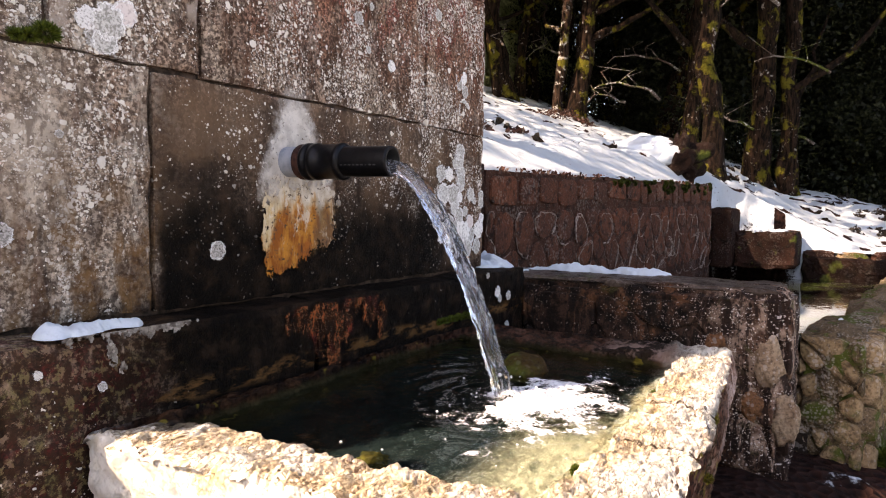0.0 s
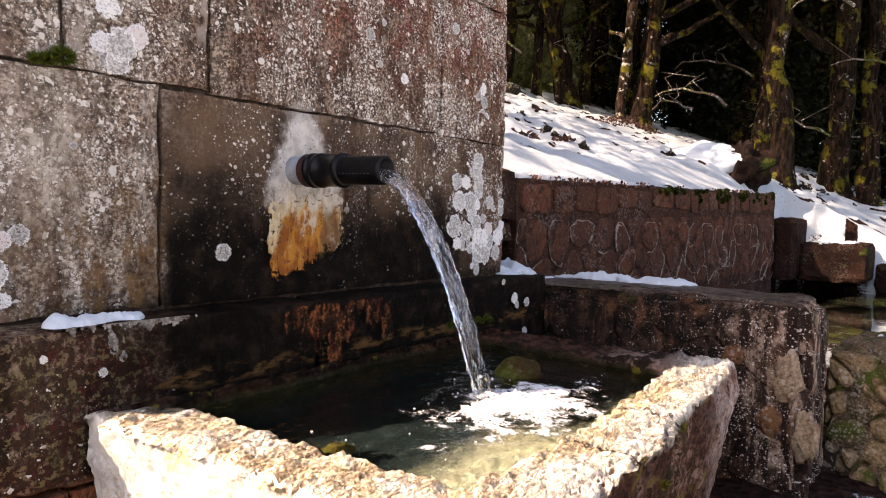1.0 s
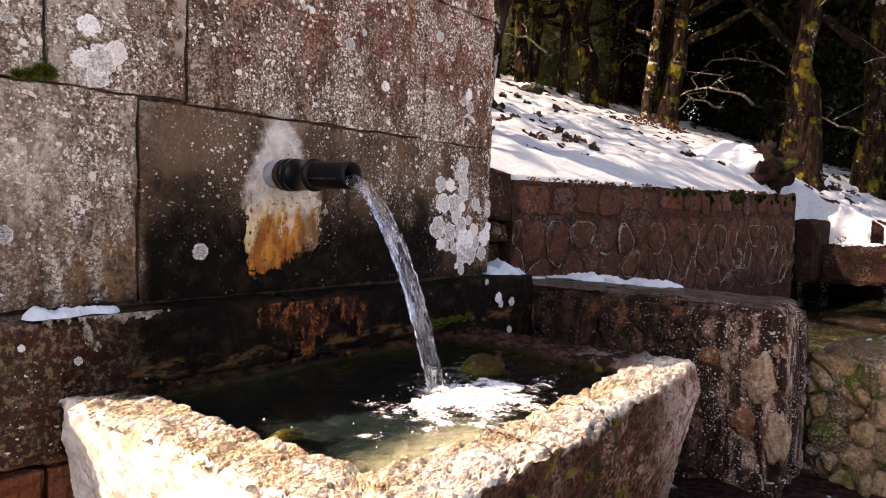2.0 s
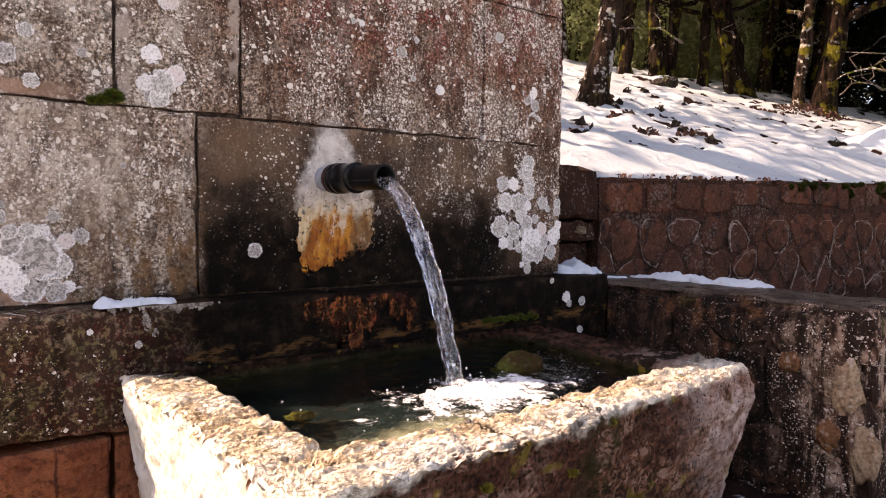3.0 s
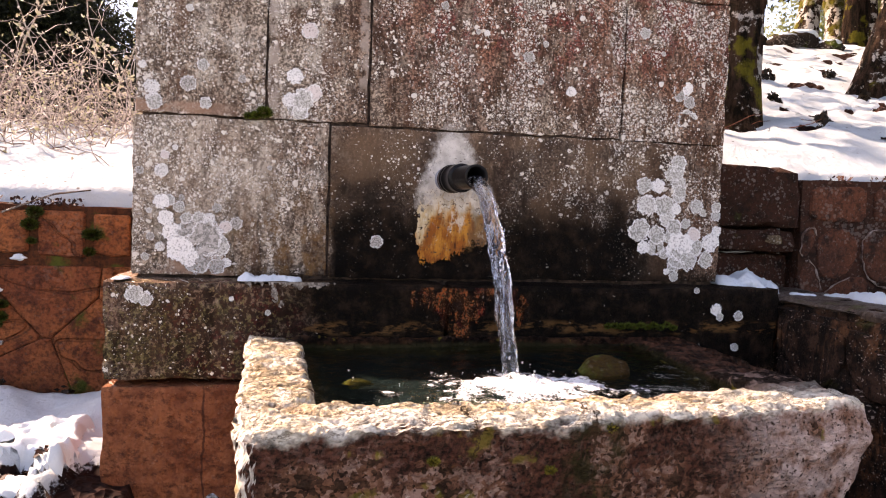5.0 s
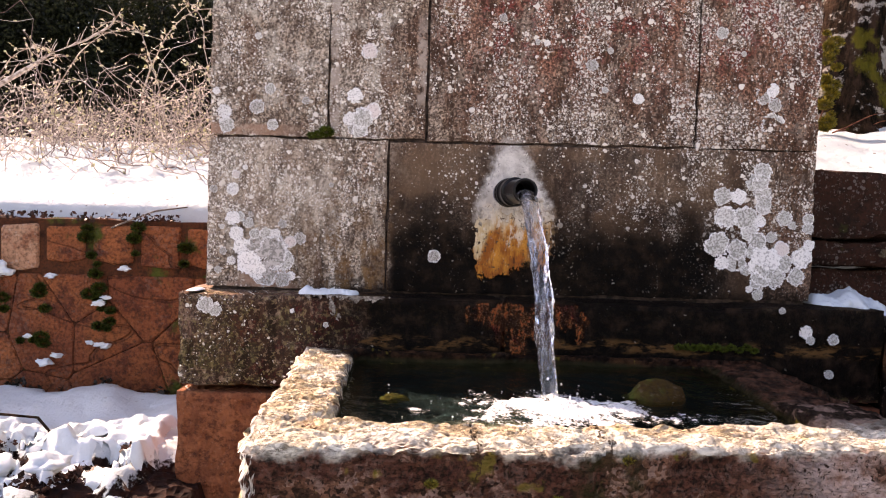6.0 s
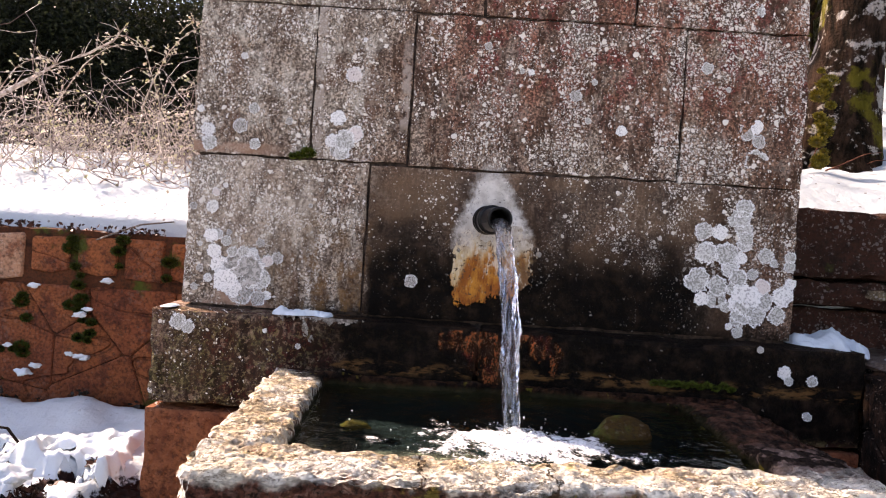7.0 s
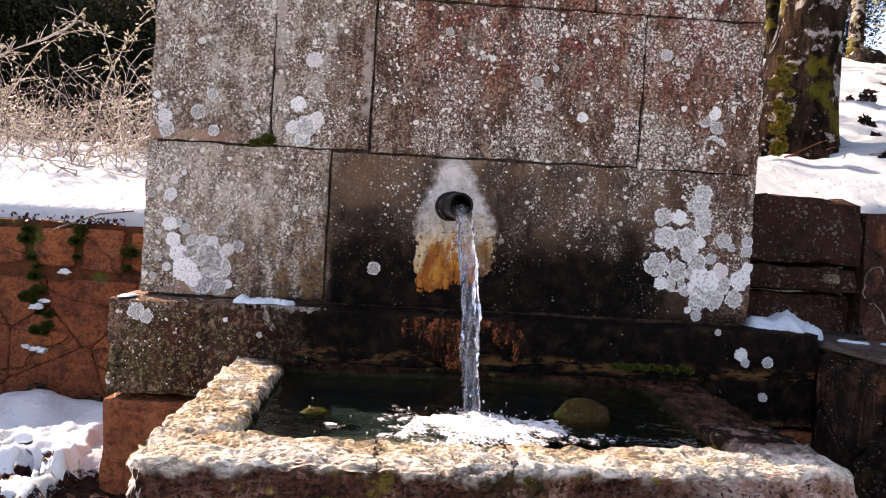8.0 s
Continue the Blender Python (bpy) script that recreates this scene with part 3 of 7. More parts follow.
def make_wing():
    """Wet dark rubble facing, gritty with pale flecks, pinkish and lime-streaked towards its front end."""
    m, nt, bsdf, P = material("wing_rubble")
    x, y, z = n_xyz(nt, P)
    fine = n_noise(nt, P, 130.0, 5, 0.65)
    mid = n_noise(nt, P, 26.0, 5, 0.62)
    blot = n_noise(nt, n_add(nt, P, (3, 5, 1)), 8.0, 5, 0.6)
    col = n_mix(nt, n_map(nt, mid, 0.42, 0.60), (0.006, 0.004, 0.003), (0.042, 0.022, 0.014))
    col = n_mix(nt, n_map(nt, blot, 0.54, 0.62), col, n_mix(nt, n_map(nt, mid, 0.4, 0.6), (0.035, 0.016, 0.009), (0.135, 0.058, 0.026)))
    col = n_mix(nt, n_math(nt, "MULTIPLY", n_random(nt), n_map(nt, mid, 0.36, 0.60, 0.05, 0.35)), col, (0.105, 0.054, 0.034))
    streak = n_noise(nt, n_scale(nt, P, (1, 1, 0.22)), 26.0, 6, 0.68)
    col = n_mix(nt, n_map(nt, streak, 0.50, 0.58, 0.0, 0.8), col, (0.008, 0.006, 0.005))
    near = n_map(nt, n_math(nt, "ADD", y, n_math(nt, "MULTIPLY_ADD", blot, 0.3, -0.15)), -0.50, -0.74)
    pale = n_mix(nt, n_map(nt, mid, 0.38, 0.6), (0.14, 0.072, 0.045), (0.52, 0.37, 0.28))
    pale = n_mix(nt, n_map(nt, streak, 0.44, 0.52), pale, (0.030, 0.015, 0.010))
    col = n_mix(nt, n_math(nt, "MULTIPLY", near, 0.85), col, pale)
    face = nt.nodes.new("ShaderNodeCombineXYZ")
    put(nt, face.inputs[0], n_math(nt, "ADD", x, y))
    put(nt, face.inputs[1], z)
    bent = n_add(nt, face.outputs[0], n_scale(nt, n_colour_noise(nt, P, 80.0), (0.012, 0.012, 0.0)))
    clump = n_map(nt, n_noise(nt, n_add(nt, P, (5, 1, 8)), 13.0, 5, 0.65), 0.42, 0.60, 0.12, 1.0)
    share = n_math(nt, "MULTIPLY", clump, n_map(nt, y, -0.10, -0.72, 0.34, 1.15))
    spots = n_math(nt, "MAXIMUM", n_dots(nt, bent, 110.0, 0.08, 0.34, n_math(nt, "MULTIPLY", share, 0.4), 0.12), n_dots(nt, n_add(nt, bent, (4, 7, 0)), 190.0, 0.15, 0.44, n_math(nt, "MULTIPLY", share, 0.75), 0.15))
    col = n_mix(nt, n_math(nt, "MULTIPLY", spots, n_map(nt, y, -0.35, -0.6, 0.65, 0.95)), col, n_mix(nt, n_map(nt, y, -0.45, -0.65), (0.44, 0.36, 0.31), (0.66, 0.57, 0.50)))
    moss = n_map(nt, n_noise(nt, n_add(nt, P, (1, 9, 2)), 10.0, 4), 0.62, 0.70)
    col = n_mix(nt, n_math(nt, "MULTIPLY", moss, 0.6), col, (0.055, 0.055, 0.014))
    col = n_mix(nt, n_map(nt, fine, 0.46, 0.36), col, (0.012, 0.008, 0.006))
    finish(nt, bsdf, col, 0.75, n_bump(nt, n_math(nt, "MULTIPLY_ADD", fine, 0.6, n_math(nt, "ADD", mid, n_math(nt, "MULTIPLY", spots, 0.2))), 0.012), spec=0.12)
    return m


def make_snow():
    m, nt, bsdf, P = material("old_snow")
    grain = n_noise(nt, P, 320.0, 3, 0.7)
    mid = n_noise(nt, P, 24.0, 4)
    col = n_mix(nt, mid, (0.55, 0.61, 0.645), (0.665, 0.72, 0.74))
    dirt = n_map(nt, n_noise(nt, P, 70.0, 3), 0.70, 0.78)
    col = n_mix(nt, n_math(nt, "MULTIPLY", dirt, 0.4), col, (0.25, 0.18, 0.12))
    finish(nt, bsdf, col, 0.6, n_bump(nt, n_math(nt, "MULTIPLY_ADD", grain, 0.25, mid), 0.006), spec=0.2)
    return m


def make_ground():
    """Snow over dark leaf litter; the mesh carries how much snow lies where."""
    m, nt, bsdf, P = material("snowy_ground")
    att = nt.nodes.new("ShaderNodeAttribute")
    att.attribute_name = "cover"
    grain = n_noise(nt, P, 260.0, 3, 0.7)
    mid = n_noise(nt, P, 26.0, 5)
    edge = n_math(nt, "ADD", att.outputs["Fac"], n_math(nt, "MULTIPLY_ADD", n_noise(nt, P, 60.0, 4, 0.65), 0.5, -0.25))
    fac = n_map(nt, edge, 0.44, 0.52)
    snow = n_mix(nt, n_noise(nt, P, 8.0, 4), (0.415, 0.465, 0.49), (0.53, 0.58, 0.595))
    bits = n_math(nt, "MULTIPLY", n_map(nt, n_cells(nt, P, 30.0), 0.16, 0.10), n_map(nt, n_noise(nt, P, 3.0, 3), 0.48, 0.6))
    snow = n_mix(nt, n_math(nt, "MULTIPLY", bits, 0.75), snow, (0.10, 0.06, 0.035))
    cells = n_cells(nt, n_add(nt, P, n_scale(nt, P, (0.2, 0.1, 0))), 38.0)
    litter = n_mix(nt, cells, (0.006, 0.004, 0.0035), (0.034, 0.014, 0.010))
    col = n_mix(nt, fac, litter, snow)
    hl = n_math(nt, "MULTIPLY", cells, 2.0)
    hs = n_math(nt, "MULTIPLY_ADD", grain, 0.2, mid)
    hmix = n_math(nt, "ADD", n_math(nt, "MULTIPLY", fac, hs), n_math(nt, "MULTIPLY", n_math(nt, "SUBTRACT", 1.0, fac), hl))
    finish(nt, bsdf, col, n_map(nt, fac, 0, 1, 0.85, 0.6), n_bump(nt, hmix, 0.010), spec=0.08)
    return m


def make_plain(name, a, b, scale=40.0, rough=0.8, relief=0.003, spec=0.3, metal=0.0):
    m, nt, bsdf, P = material(name)
    k = n_noise(nt, P, scale, 5, 0.6)
    col = n_mix(nt, n_map(nt, k, 0.35, 0.65), a, b)
    finish(nt, bsdf, col, rough, n_bump(nt, k, relief), metal=metal, spec=spec)
    return m


def make_bark(name, pale_from, moss_from, pale, deep=1.0):
    m, nt, bsdf, P = material(name)
    ridg = n_noise(nt, n_scale(nt, P, (1, 1, 0.22)), 30.0, 5, 0.65)
    col = n_mix(nt, n_map(nt, ridg, 0.38, 0.65), (0.004 * deep, 0.003 * deep, 0.002 * deep), (0.030 * deep, 0.017 * deep, 0.011 * deep))
    col = n_mix(nt, n_map(nt, n_noise(nt, n_add(nt, P, (9, 3, 2)), 13.0, 6, 0.68), pale_from, pale_from + 0.06), col, (pale, pale * 0.92, pale * 0.83))
    g = n_map(nt, n_noise(nt, n_add(nt, P, (2, 8, 5)), 5.0, 6, 0.62), moss_from, moss_from + 0.07)
    col = n_mix(nt, n_math(nt, "MULTIPLY", g, 0.8), col, n_mix(nt, ridg, (0.012, 0.014, 0.003), (0.20, 0.17, 0.020)))
    finish(nt, bsdf, col, 0.95, n_bump(nt, n_math(nt, "MULTIPLY_ADD", n_noise(nt, P, 90.0, 3), 0.4, ridg), 0.025), spec=0.06)
    return m


def make_leaf(name, a, b, lets_through=0.0, rare=0.0):
    """Small leaves: each of its own tone, a few bright ones, some light passing through them."""
    m, nt, bsdf, P = material(name)
    geo = nt.nodes.new("ShaderNodeNewGeometry")
    tone = geo.outputs["Random Per Island"]
    if rare:
        tone = n_math(nt, "POWER", tone, rare)
    col = n_mix(nt, tone, a, b)
    finish(nt, bsdf, col, 0.5, spec=0.2)
    if lets_through:
        glow = nt.nodes.new("ShaderNodeBsdfTranslucent")
        put(nt, glow.inputs["Color"], n_mix(nt, 0.5, col, b))
        mix = nt.nodes.new("ShaderNodeMixShader")
        put(nt, mix.inputs[0], lets_through)
        nt.links.new(bsdf.outputs[0], mix.inputs[1])
        nt.links.new(glow.outputs[0], mix.inputs[2])
        nt.links.new(mix.outputs[0], nt.nodes["Material Output"].inputs[0])
    return m


def make_water(name, tint, rough, relief, scale):
    m, nt, bsdf, P = material(name)
    put(nt, bsdf.inputs["Base Color"], tint)
    put(nt, bsdf.inputs["Roughness"], rough)
    put(nt, bsdf.inputs["IOR"], 1.33)
    put(nt, bsdf.inputs["Transmission Weight"], 1.0)
    k = n_noise(nt, P, scale, 3)
    put(nt, bsdf.inputs["Normal"], n_bump(nt, k, relief))
    return m


def make_stream():
    """Falling water, clear in places and white with air in others."""
    m, nt, bsdf, P = material("falling_water")
    put(nt, bsdf.inputs["IOR"], 1.33)
    air = n_noise(nt, n_scale(nt, P, (1.0, 0.5, 0.05)), 110.0, 3, 0.5)
    put(nt, bsdf.inputs["Base Color"], (0.93, 0.95, 0.97))
    put(nt, bsdf.inputs["Roughness"], n_map(nt, air, 0.45, 0.6, 0.02, 0.14))
    put(nt, bsdf.inputs["Transmission Weight"], n_map(nt, air, 0.50, 0.64, 1.0, 0.86))
    put(nt, bsdf.inputs["Normal"], n_bump(nt, air, 0.006))
    return m


def make_froth():
    """Foam that thins out into clear water; the mesh carries how dense it is."""
    m, nt, bsdf, P = material("churned_foam")
    att = nt.nodes.new("ShaderNodeAttribute")
    att.attribute_name = "froth"
    bub = n_cells(nt, P, 190.0)
    fine = n_noise(nt, P, 62.0, 6, 0.68)
    k = n_math(nt, "ADD", att.outputs["Fac"], n_math(nt, "MULTIPLY_ADD", fine, 1.3, -0.65))
    k = n_math(nt, "ADD", k, n_math(nt, "MULTIPLY_ADD", bub, 0.5, -0.2))
    put(nt, bsdf.inputs["Alpha"], n_map(nt, k, 0.24, 0.72))
    col = n_mix(nt, fine, (0.78, 0.82, 0.83), (0.92, 0.93, 0.93))
    finish(nt, bsdf, col, 0.3, n_bump(nt, n_math(nt, "ADD", bub, fine), 0.0025), spec=0.5)
    return m


def make_lichen(name, tone, holes, heart=1.0, rosy=0.0):
    """Crustose lichen: a mottled grey-green heart, a thin pale lobed margin, worn through in places."""
    m, nt, bsdf, P = material(name)
    ln = nt.nodes.new("ShaderNodeVectorMath")
    ln.operation = "LENGTH"
    flat = n_scale(nt, P, (1.0, 0.0, 1.0))
    nt.links.new(flat, ln.inputs[0])
    rnd = n_random(nt)
    at = n_add(nt, flat, n_seed(nt))
    k = n_noise(nt, at, 1.9, 7, 0.68)
    grit = n_noise(nt, n_add(nt, at, (3, 5, 7)), 5.5, 4, 0.66)
    reach = n_math(nt, "ADD", ln.outputs["Value"], n_math(nt, "MULTIPLY_ADD", k, 1.45, -0.74))
    rim = n_map(nt, reach, 0.74, 0.84)
    core = n_mix(nt, n_map(nt, grit, 0.44, 0.56), (0.29 * heart, 0.275 * heart, 0.245 * heart), (0.60 * heart, (0.58 - rosy) * heart, (0.535 - rosy) * heart))
    solid = n_map(nt, n_math(nt, "MULTIPLY", rnd, heart), 0.62, 0.68)
    core = n_mix(nt, n_math(nt, "MULTIPLY", solid, n_map(nt, grit, 0.40, 0.48, 0.3, 0.95)), core, (tone, tone * 0.97, tone * 0.93))
    core = n_mix(nt, n_math(nt, "MULTIPLY", n_map(nt, rnd, 0.90, 0.94), 0.5), core, (0.60, 0.46, 0.41))
    col = n_mix(nt, n_math(nt, "MULTIPLY", rim, n_map(nt, grit, 0.36, 0.46, 0.4, 1.0)), core, (tone, tone * 0.98, tone * 0.95))
    edge = n_math(nt, "ADD", reach, n_math(nt, "MULTIPLY_ADD", grit, 0.7, -0.35))
    worn = n_map(nt, n_math(nt, "ADD", n_math(nt, "MULTIPLY", grit, 0.6), n_math(nt, "MULTIPLY", k, 0.4)), holes + 0.02, holes - 0.02)
    put(nt, bsdf.inputs["Alpha"], n_math(nt, "MULTIPLY", n_map(nt, edge, 0.97, 0.90), n_math(nt, "SUBTRACT", 1.0, worn)))
    finish(nt, bsdf, col, 0.95, n_bump(nt, n_math(nt, "ADD", k, grit), 0.0015), spec=0.1)
    return m


def make_crust():
    """Lime and iron crust under the spout: pale above, ochre and rust below."""
    m, nt, bsdf, P = material("mineral_crust")
    x, y, z = n_xyz(nt, P)
    k = n_noise(nt, P, 30.0, 5, 0.65)
    fine = n_noise(nt, P, 140.0, 4, 0.65)
    wide = n_noise(nt, n_scale(nt, P, (1, 1, 0.6)), 17.0, 5, 0.62)
    zz = n_math(nt, "ADD", z, n_math(nt, "MULTIPLY_ADD", wide, 0.20, -0.10))
    run = n_noise(nt, n_scale(nt, P, (1, 1, 0.3)), 55.0, 6, 0.68)
    broad = n_noise(nt, n_add(nt, n_scale(nt, P, (1, 1, 0.35)), (2, 2, 4)), 26.0, 5, 0.62)
    pale = n_mix(nt, n_map(nt, k, 0.38, 0.62), (0.46, 0.38, 0.29), (0.68, 0.61, 0.52))
    cream = n_mix(nt, n_map(nt, run, 0.40, 0.60), (0.50, 0.32, 0.13), (0.66, 0.53, 0.34))
    amber = n_mix(nt, n_map(nt, run, 0.40, 0.62), (0.28, 0.078, 0.010), (0.56, 0.225, 0.032))
    rust = n_mix(nt, n_map(nt, run, 0.38, 0.60), (0.055, 0.014, 0.006), (0.36, 0.105, 0.014))
    # iron runs start at uneven heights and broaden downwards; the left edge stays creamy
    drop = n_math(nt, "ADD", n_math(nt, "MULTIPLY_ADD", broad, 0.22, -0.11), n_math(nt, "MULTIPLY_ADD", wide, 0.10, -0.05))
    level = n_math(nt, "ADD", z, drop)
    col = n_mix(nt, n_map(nt, level, 0.975, 0.915), pale, cream)
    lean = n_math(nt, "ADD", level, n_map(nt, x, 0.035, 0.005, 0.0, 0.045))
    col = n_mix(nt, n_map(nt, lean, 0.955, 0.910), col, amber)
    col = n_mix(nt, n_map(nt, n_math(nt, "ADD", lean, n_math(nt, "MULTIPLY_ADD", k, 0.06, -0.03)), 0.885, 0.845), col, rust)
    umber = n_math(nt, "MULTIPLY", n_map(nt, n_math(nt, "ADD", x, n_math(nt, "MULTIPLY_ADD", wide, 0.10, -0.05)), 0.080, 0.125), n_map(nt, zz, 0.965, 0.92))
    col = n_mix(nt, n_math(nt, "MULTIPLY", umber, 0.75), col, n_mix(nt, run, (0.05, 0.028, 0.014), (0.24, 0.15, 0.075)))
    milk = n_math(nt, "MULTIPLY", n_map(nt, n_noise(nt, n_add(nt, n_scale(nt, P, (1, 1, 0.5)), (7, 1, 3)), 40.0, 6, 0.7), 0.54, 0.62), n_map(nt, level, 0.86, 0.90))
    col = n_mix(nt, n_math(nt, "MULTIPLY", milk, 0.7), col, (0.70, 0.62, 0.50))
    col = n_mix(nt, n_map(nt, fine, 0.42, 0.34), col, (0.09, 0.05, 0.03))
    # worn away towards the foot and the sides
    foot = n_math(nt, "ADD", n_map(nt, n_math(nt, "ADD", zz, n_math(nt, "MULTIPLY", umber, -0.04)), 0.815, 0.885, -0.10, 0.30), n_math(nt, "ADD", n_math(nt, "MULTIPLY", run, 0.6), n_math(nt, "MULTIPLY", fine, 0.4)))
    put(nt, bsdf.inputs["Alpha"], n_map(nt, foot, 0.44, 0.54))
    finish(nt, bsdf, col, 0.85, n_bump(nt, n_math(nt, "MULTIPLY_ADD", fine, 0.5, k), 0.008), spec=0.3)
    return m


def make_rust():
    """Iron-red crust, worn through to the black stone."""
    m, nt, bsdf, P = material("rust_crust")
    run = n_noise(nt, n_scale(nt, P, (1, 1, 0.45)), 48.0, 7, 0.72)
    fine = n_noise(nt, P, 190.0, 4, 0.7)
    slow = n_noise(nt, n_add(nt, P, (4, 1, 7)), 22.0, 4)
    col = n_mix(nt, n_map(nt, run, 0.40, 0.60), (0.022, 0.007, 0.004), (0.20, 0.058, 0.017))
    col = n_mix(nt, n_map(nt, slow, 0.52, 0.62), col, n_mix(nt, fine, (0.05, 0.008, 0.006), (0.17, 0.022, 0.012)))
    col = n_mix(nt, n_map(nt, fine, 0.60, 0.68), col, (0.28, 0.15, 0.075))
    put(nt, bsdf.inputs["Alpha"], n_map(nt, n_math(nt, "ADD", n_math(nt, "MULTIPLY", run, 0.6), n_math(nt, "MULTIPLY", fine, 0.4)), 0.38, 0.60, 0.0, 0.92))
    finish(nt, bsdf, col, 0.8, n_bump(nt, n_math(nt, "ADD", run, fine), 0.004), spec=0.2)
    return m


ASHLAR = make_ashlar()
MORTAR = make_plain("old_mortar", (0.02, 0.014, 0.01), (0.09, 0.06, 0.045), 60.0, 0.95, 0.006)
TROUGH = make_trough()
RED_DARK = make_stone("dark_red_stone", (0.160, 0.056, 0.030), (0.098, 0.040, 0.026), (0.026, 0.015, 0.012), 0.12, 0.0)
RED_MORTAR = make_stone("red_brown_mortar", (0.080, 0.031, 0.019), (0.055, 0.024, 0.015), (0.018, 0.010, 0.008), 0.12, 0.0)
RIDGE = make_stone("pale_mortar_ridge", (0.20, 0.12, 0.095), (0.42, 0.33, 0.28), (0.06, 0.03, 0.023), 0.3, 0.0)
# red stone of the left wall, brightened to orange to hold its sunlight
RED_LIT = make_stone("lit_orange_red_stone", (0.42, 0.140, 0.052), (0.25, 0.076, 0.036), (0.11, 0.036, 0.022), 0.05, 0.10, 1.0, 0.020, 0.0, 0.25)
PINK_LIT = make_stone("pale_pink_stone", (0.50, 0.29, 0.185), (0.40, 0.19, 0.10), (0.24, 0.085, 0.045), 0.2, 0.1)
# near-black red for the steps: the trees' shade is put into the colour
STEP_STONE = make_stone("tree_shaded_block", (0.018, 0.008, 0.006), (0.030, 0.012, 0.008), (0.006, 0.004, 0.003), 0.06, 0.05)
RED_JOINT = make_stone("dark_recessed_joint", (0.085, 0.030, 0.015), (0.12, 0.040, 0.018), (0.02, 0.010, 0.007), 0.0, 0.35)
WING_FACE = make_wing()
PALE_STONE = make_stone("pale_buff_stone", (0.36, 0.245, 0.155), (0.46, 0.35, 0.24), (0.20, 0.12, 0.07), 0.35, 0.0)
RUST_STONE = make_stone("rusty_stone", (0.17, 0.075, 0.035), (0.24, 0.115, 0.055), (0.06, 0.026, 0.014), 0.3, 0.0)
# darkened red stone; on the pier it carries the fountain wall's shade
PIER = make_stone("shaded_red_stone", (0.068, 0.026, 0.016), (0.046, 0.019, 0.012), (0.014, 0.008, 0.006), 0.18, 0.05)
TAN_STONE = make_stone("tan_rubble", (0.24, 0.155, 0.075), (0.34, 0.235, 0.135), (0.075, 0.045, 0.022), 0.3, 0.35, 1.0, 0.012)
CAP = make_stone("wet_cement", (0.050, 0.034, 0.025), (0.15, 0.112, 0.090), (0.020, 0.013, 0.010), 0.12, 0.1, 1.0, 0.003, 0.55)
CEMENT = make_stone("worn_cement", (0.15, 0.105, 0.058), (0.25, 0.185, 0.115), (0.045, 0.03, 0.016), 0.35, 0.5, 1.0, 0.006)
MOSSY = make_stone("mossy_rubble", (0.13, 0.09, 0.05), (0.22, 0.155, 0.095), (0.035, 0.025, 0.013), 0.30, 0.55, 1.6, 0.014)
ROCK = make_stone("dark_fieldstone", (0.030, 0.022, 0.016), (0.055, 0.038, 0.028), (0.010, 0.007, 0.006), 0.25, 0.5, 0.6, 0.02)
OCHRE_STONE = make_stone("ochre_stone", (0.17, 0.105, 0.016), (0.10, 0.085, 0.018), (0.035, 0.03, 0.008), 0.1, 0.3)
BOULDER = make_stone("dark_boulder", (0.012, 0.006, 0.005), (0.026, 0.012, 0.008), (0.005, 0.004, 0.003), 0.03, 0.25, 0.6, 0.03)
BED_STONE = make_stone("algae_stone", (0.085, 0.036, 0.010), (0.050, 0.034, 0.009), (0.020, 0.013, 0.006), 0.06, 0.45)
SNOW = make_snow()
GROUND = make_ground()
BARK = make_bark("mossy_bark", 0.61, 0.54, 0.22)
PALE_BARK = make_stone("pale_lichen_bark", (0.09, 0.06, 0.045), (0.26, 0.22, 0.19), (0.05, 0.03, 0.02), 0.7, 0.55, 0.45, 0.03)
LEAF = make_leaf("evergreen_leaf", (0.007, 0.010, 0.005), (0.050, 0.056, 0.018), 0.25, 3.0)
# bright copy of the leaf: sunlight is put into its colour
LEAF_LIT = make_leaf("sunlit_leaf", (0.14, 0.165, 0.065), (0.52, 0.55, 0.25), 0.5, 1.3)
# brighter bark and moss for the crest trees, standing in for sun on them
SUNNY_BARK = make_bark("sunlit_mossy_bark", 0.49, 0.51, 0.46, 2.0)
LICHEN_BARK = make_bark("lichen_bark", 0.545, 0.545, 0.36, 1.5)
TWIG = make_leaf("bramble_twig", (0.060, 0.022, 0.018), (0.60, 0.51, 0.46))
DARK_TWIG = make_plain("reddish_twig", (0.05, 0.018, 0.012), (0.17, 0.075, 0.05), 50.0, 0.85, 0.002, 0.1)
CANE = make_plain("lichened_cane", (0.22, 0.15, 0.12), (0.62, 0.56, 0.46), 60.0, 0.85, 0.002, 0.1)
BUD = make_leaf("bramble_bud", (0.50, 0.48, 0.22), (0.80, 0.66, 0.55))
LITTER = make_leaf("dead_leaf", (0.010, 0.005, 0.004), (0.08, 0.032, 0.02))
MOSS = make_leaf("moss_tuft", (0.025, 0.040, 0.005), (0.10, 0.125, 0.014))
DARK_LITTER = make_leaf("dark_litter", (0.004, 0.004, 0.003), (0.032, 0.020, 0.011))
DARK_MOSS = make_leaf("damp_moss", (0.008, 0.014, 0.002), (0.055, 0.070, 0.008))
YELLOW_MOSS = make_leaf("yellow_moss", (0.04, 0.045, 0.006), (0.30, 0.23, 0.03))
PLASTIC = make_plain("black_polyethylene", (0.003, 0.003, 0.0035), (0.007, 0.007, 0.008), 50.0, 0.28, 0.0006, 0.16)
GREY_TUBE = make_plain("grey_plastic_tube", (0.17, 0.19, 0.22), (0.30, 0.31, 0.33), 40.0, 0.55, 0.001, 0.4)
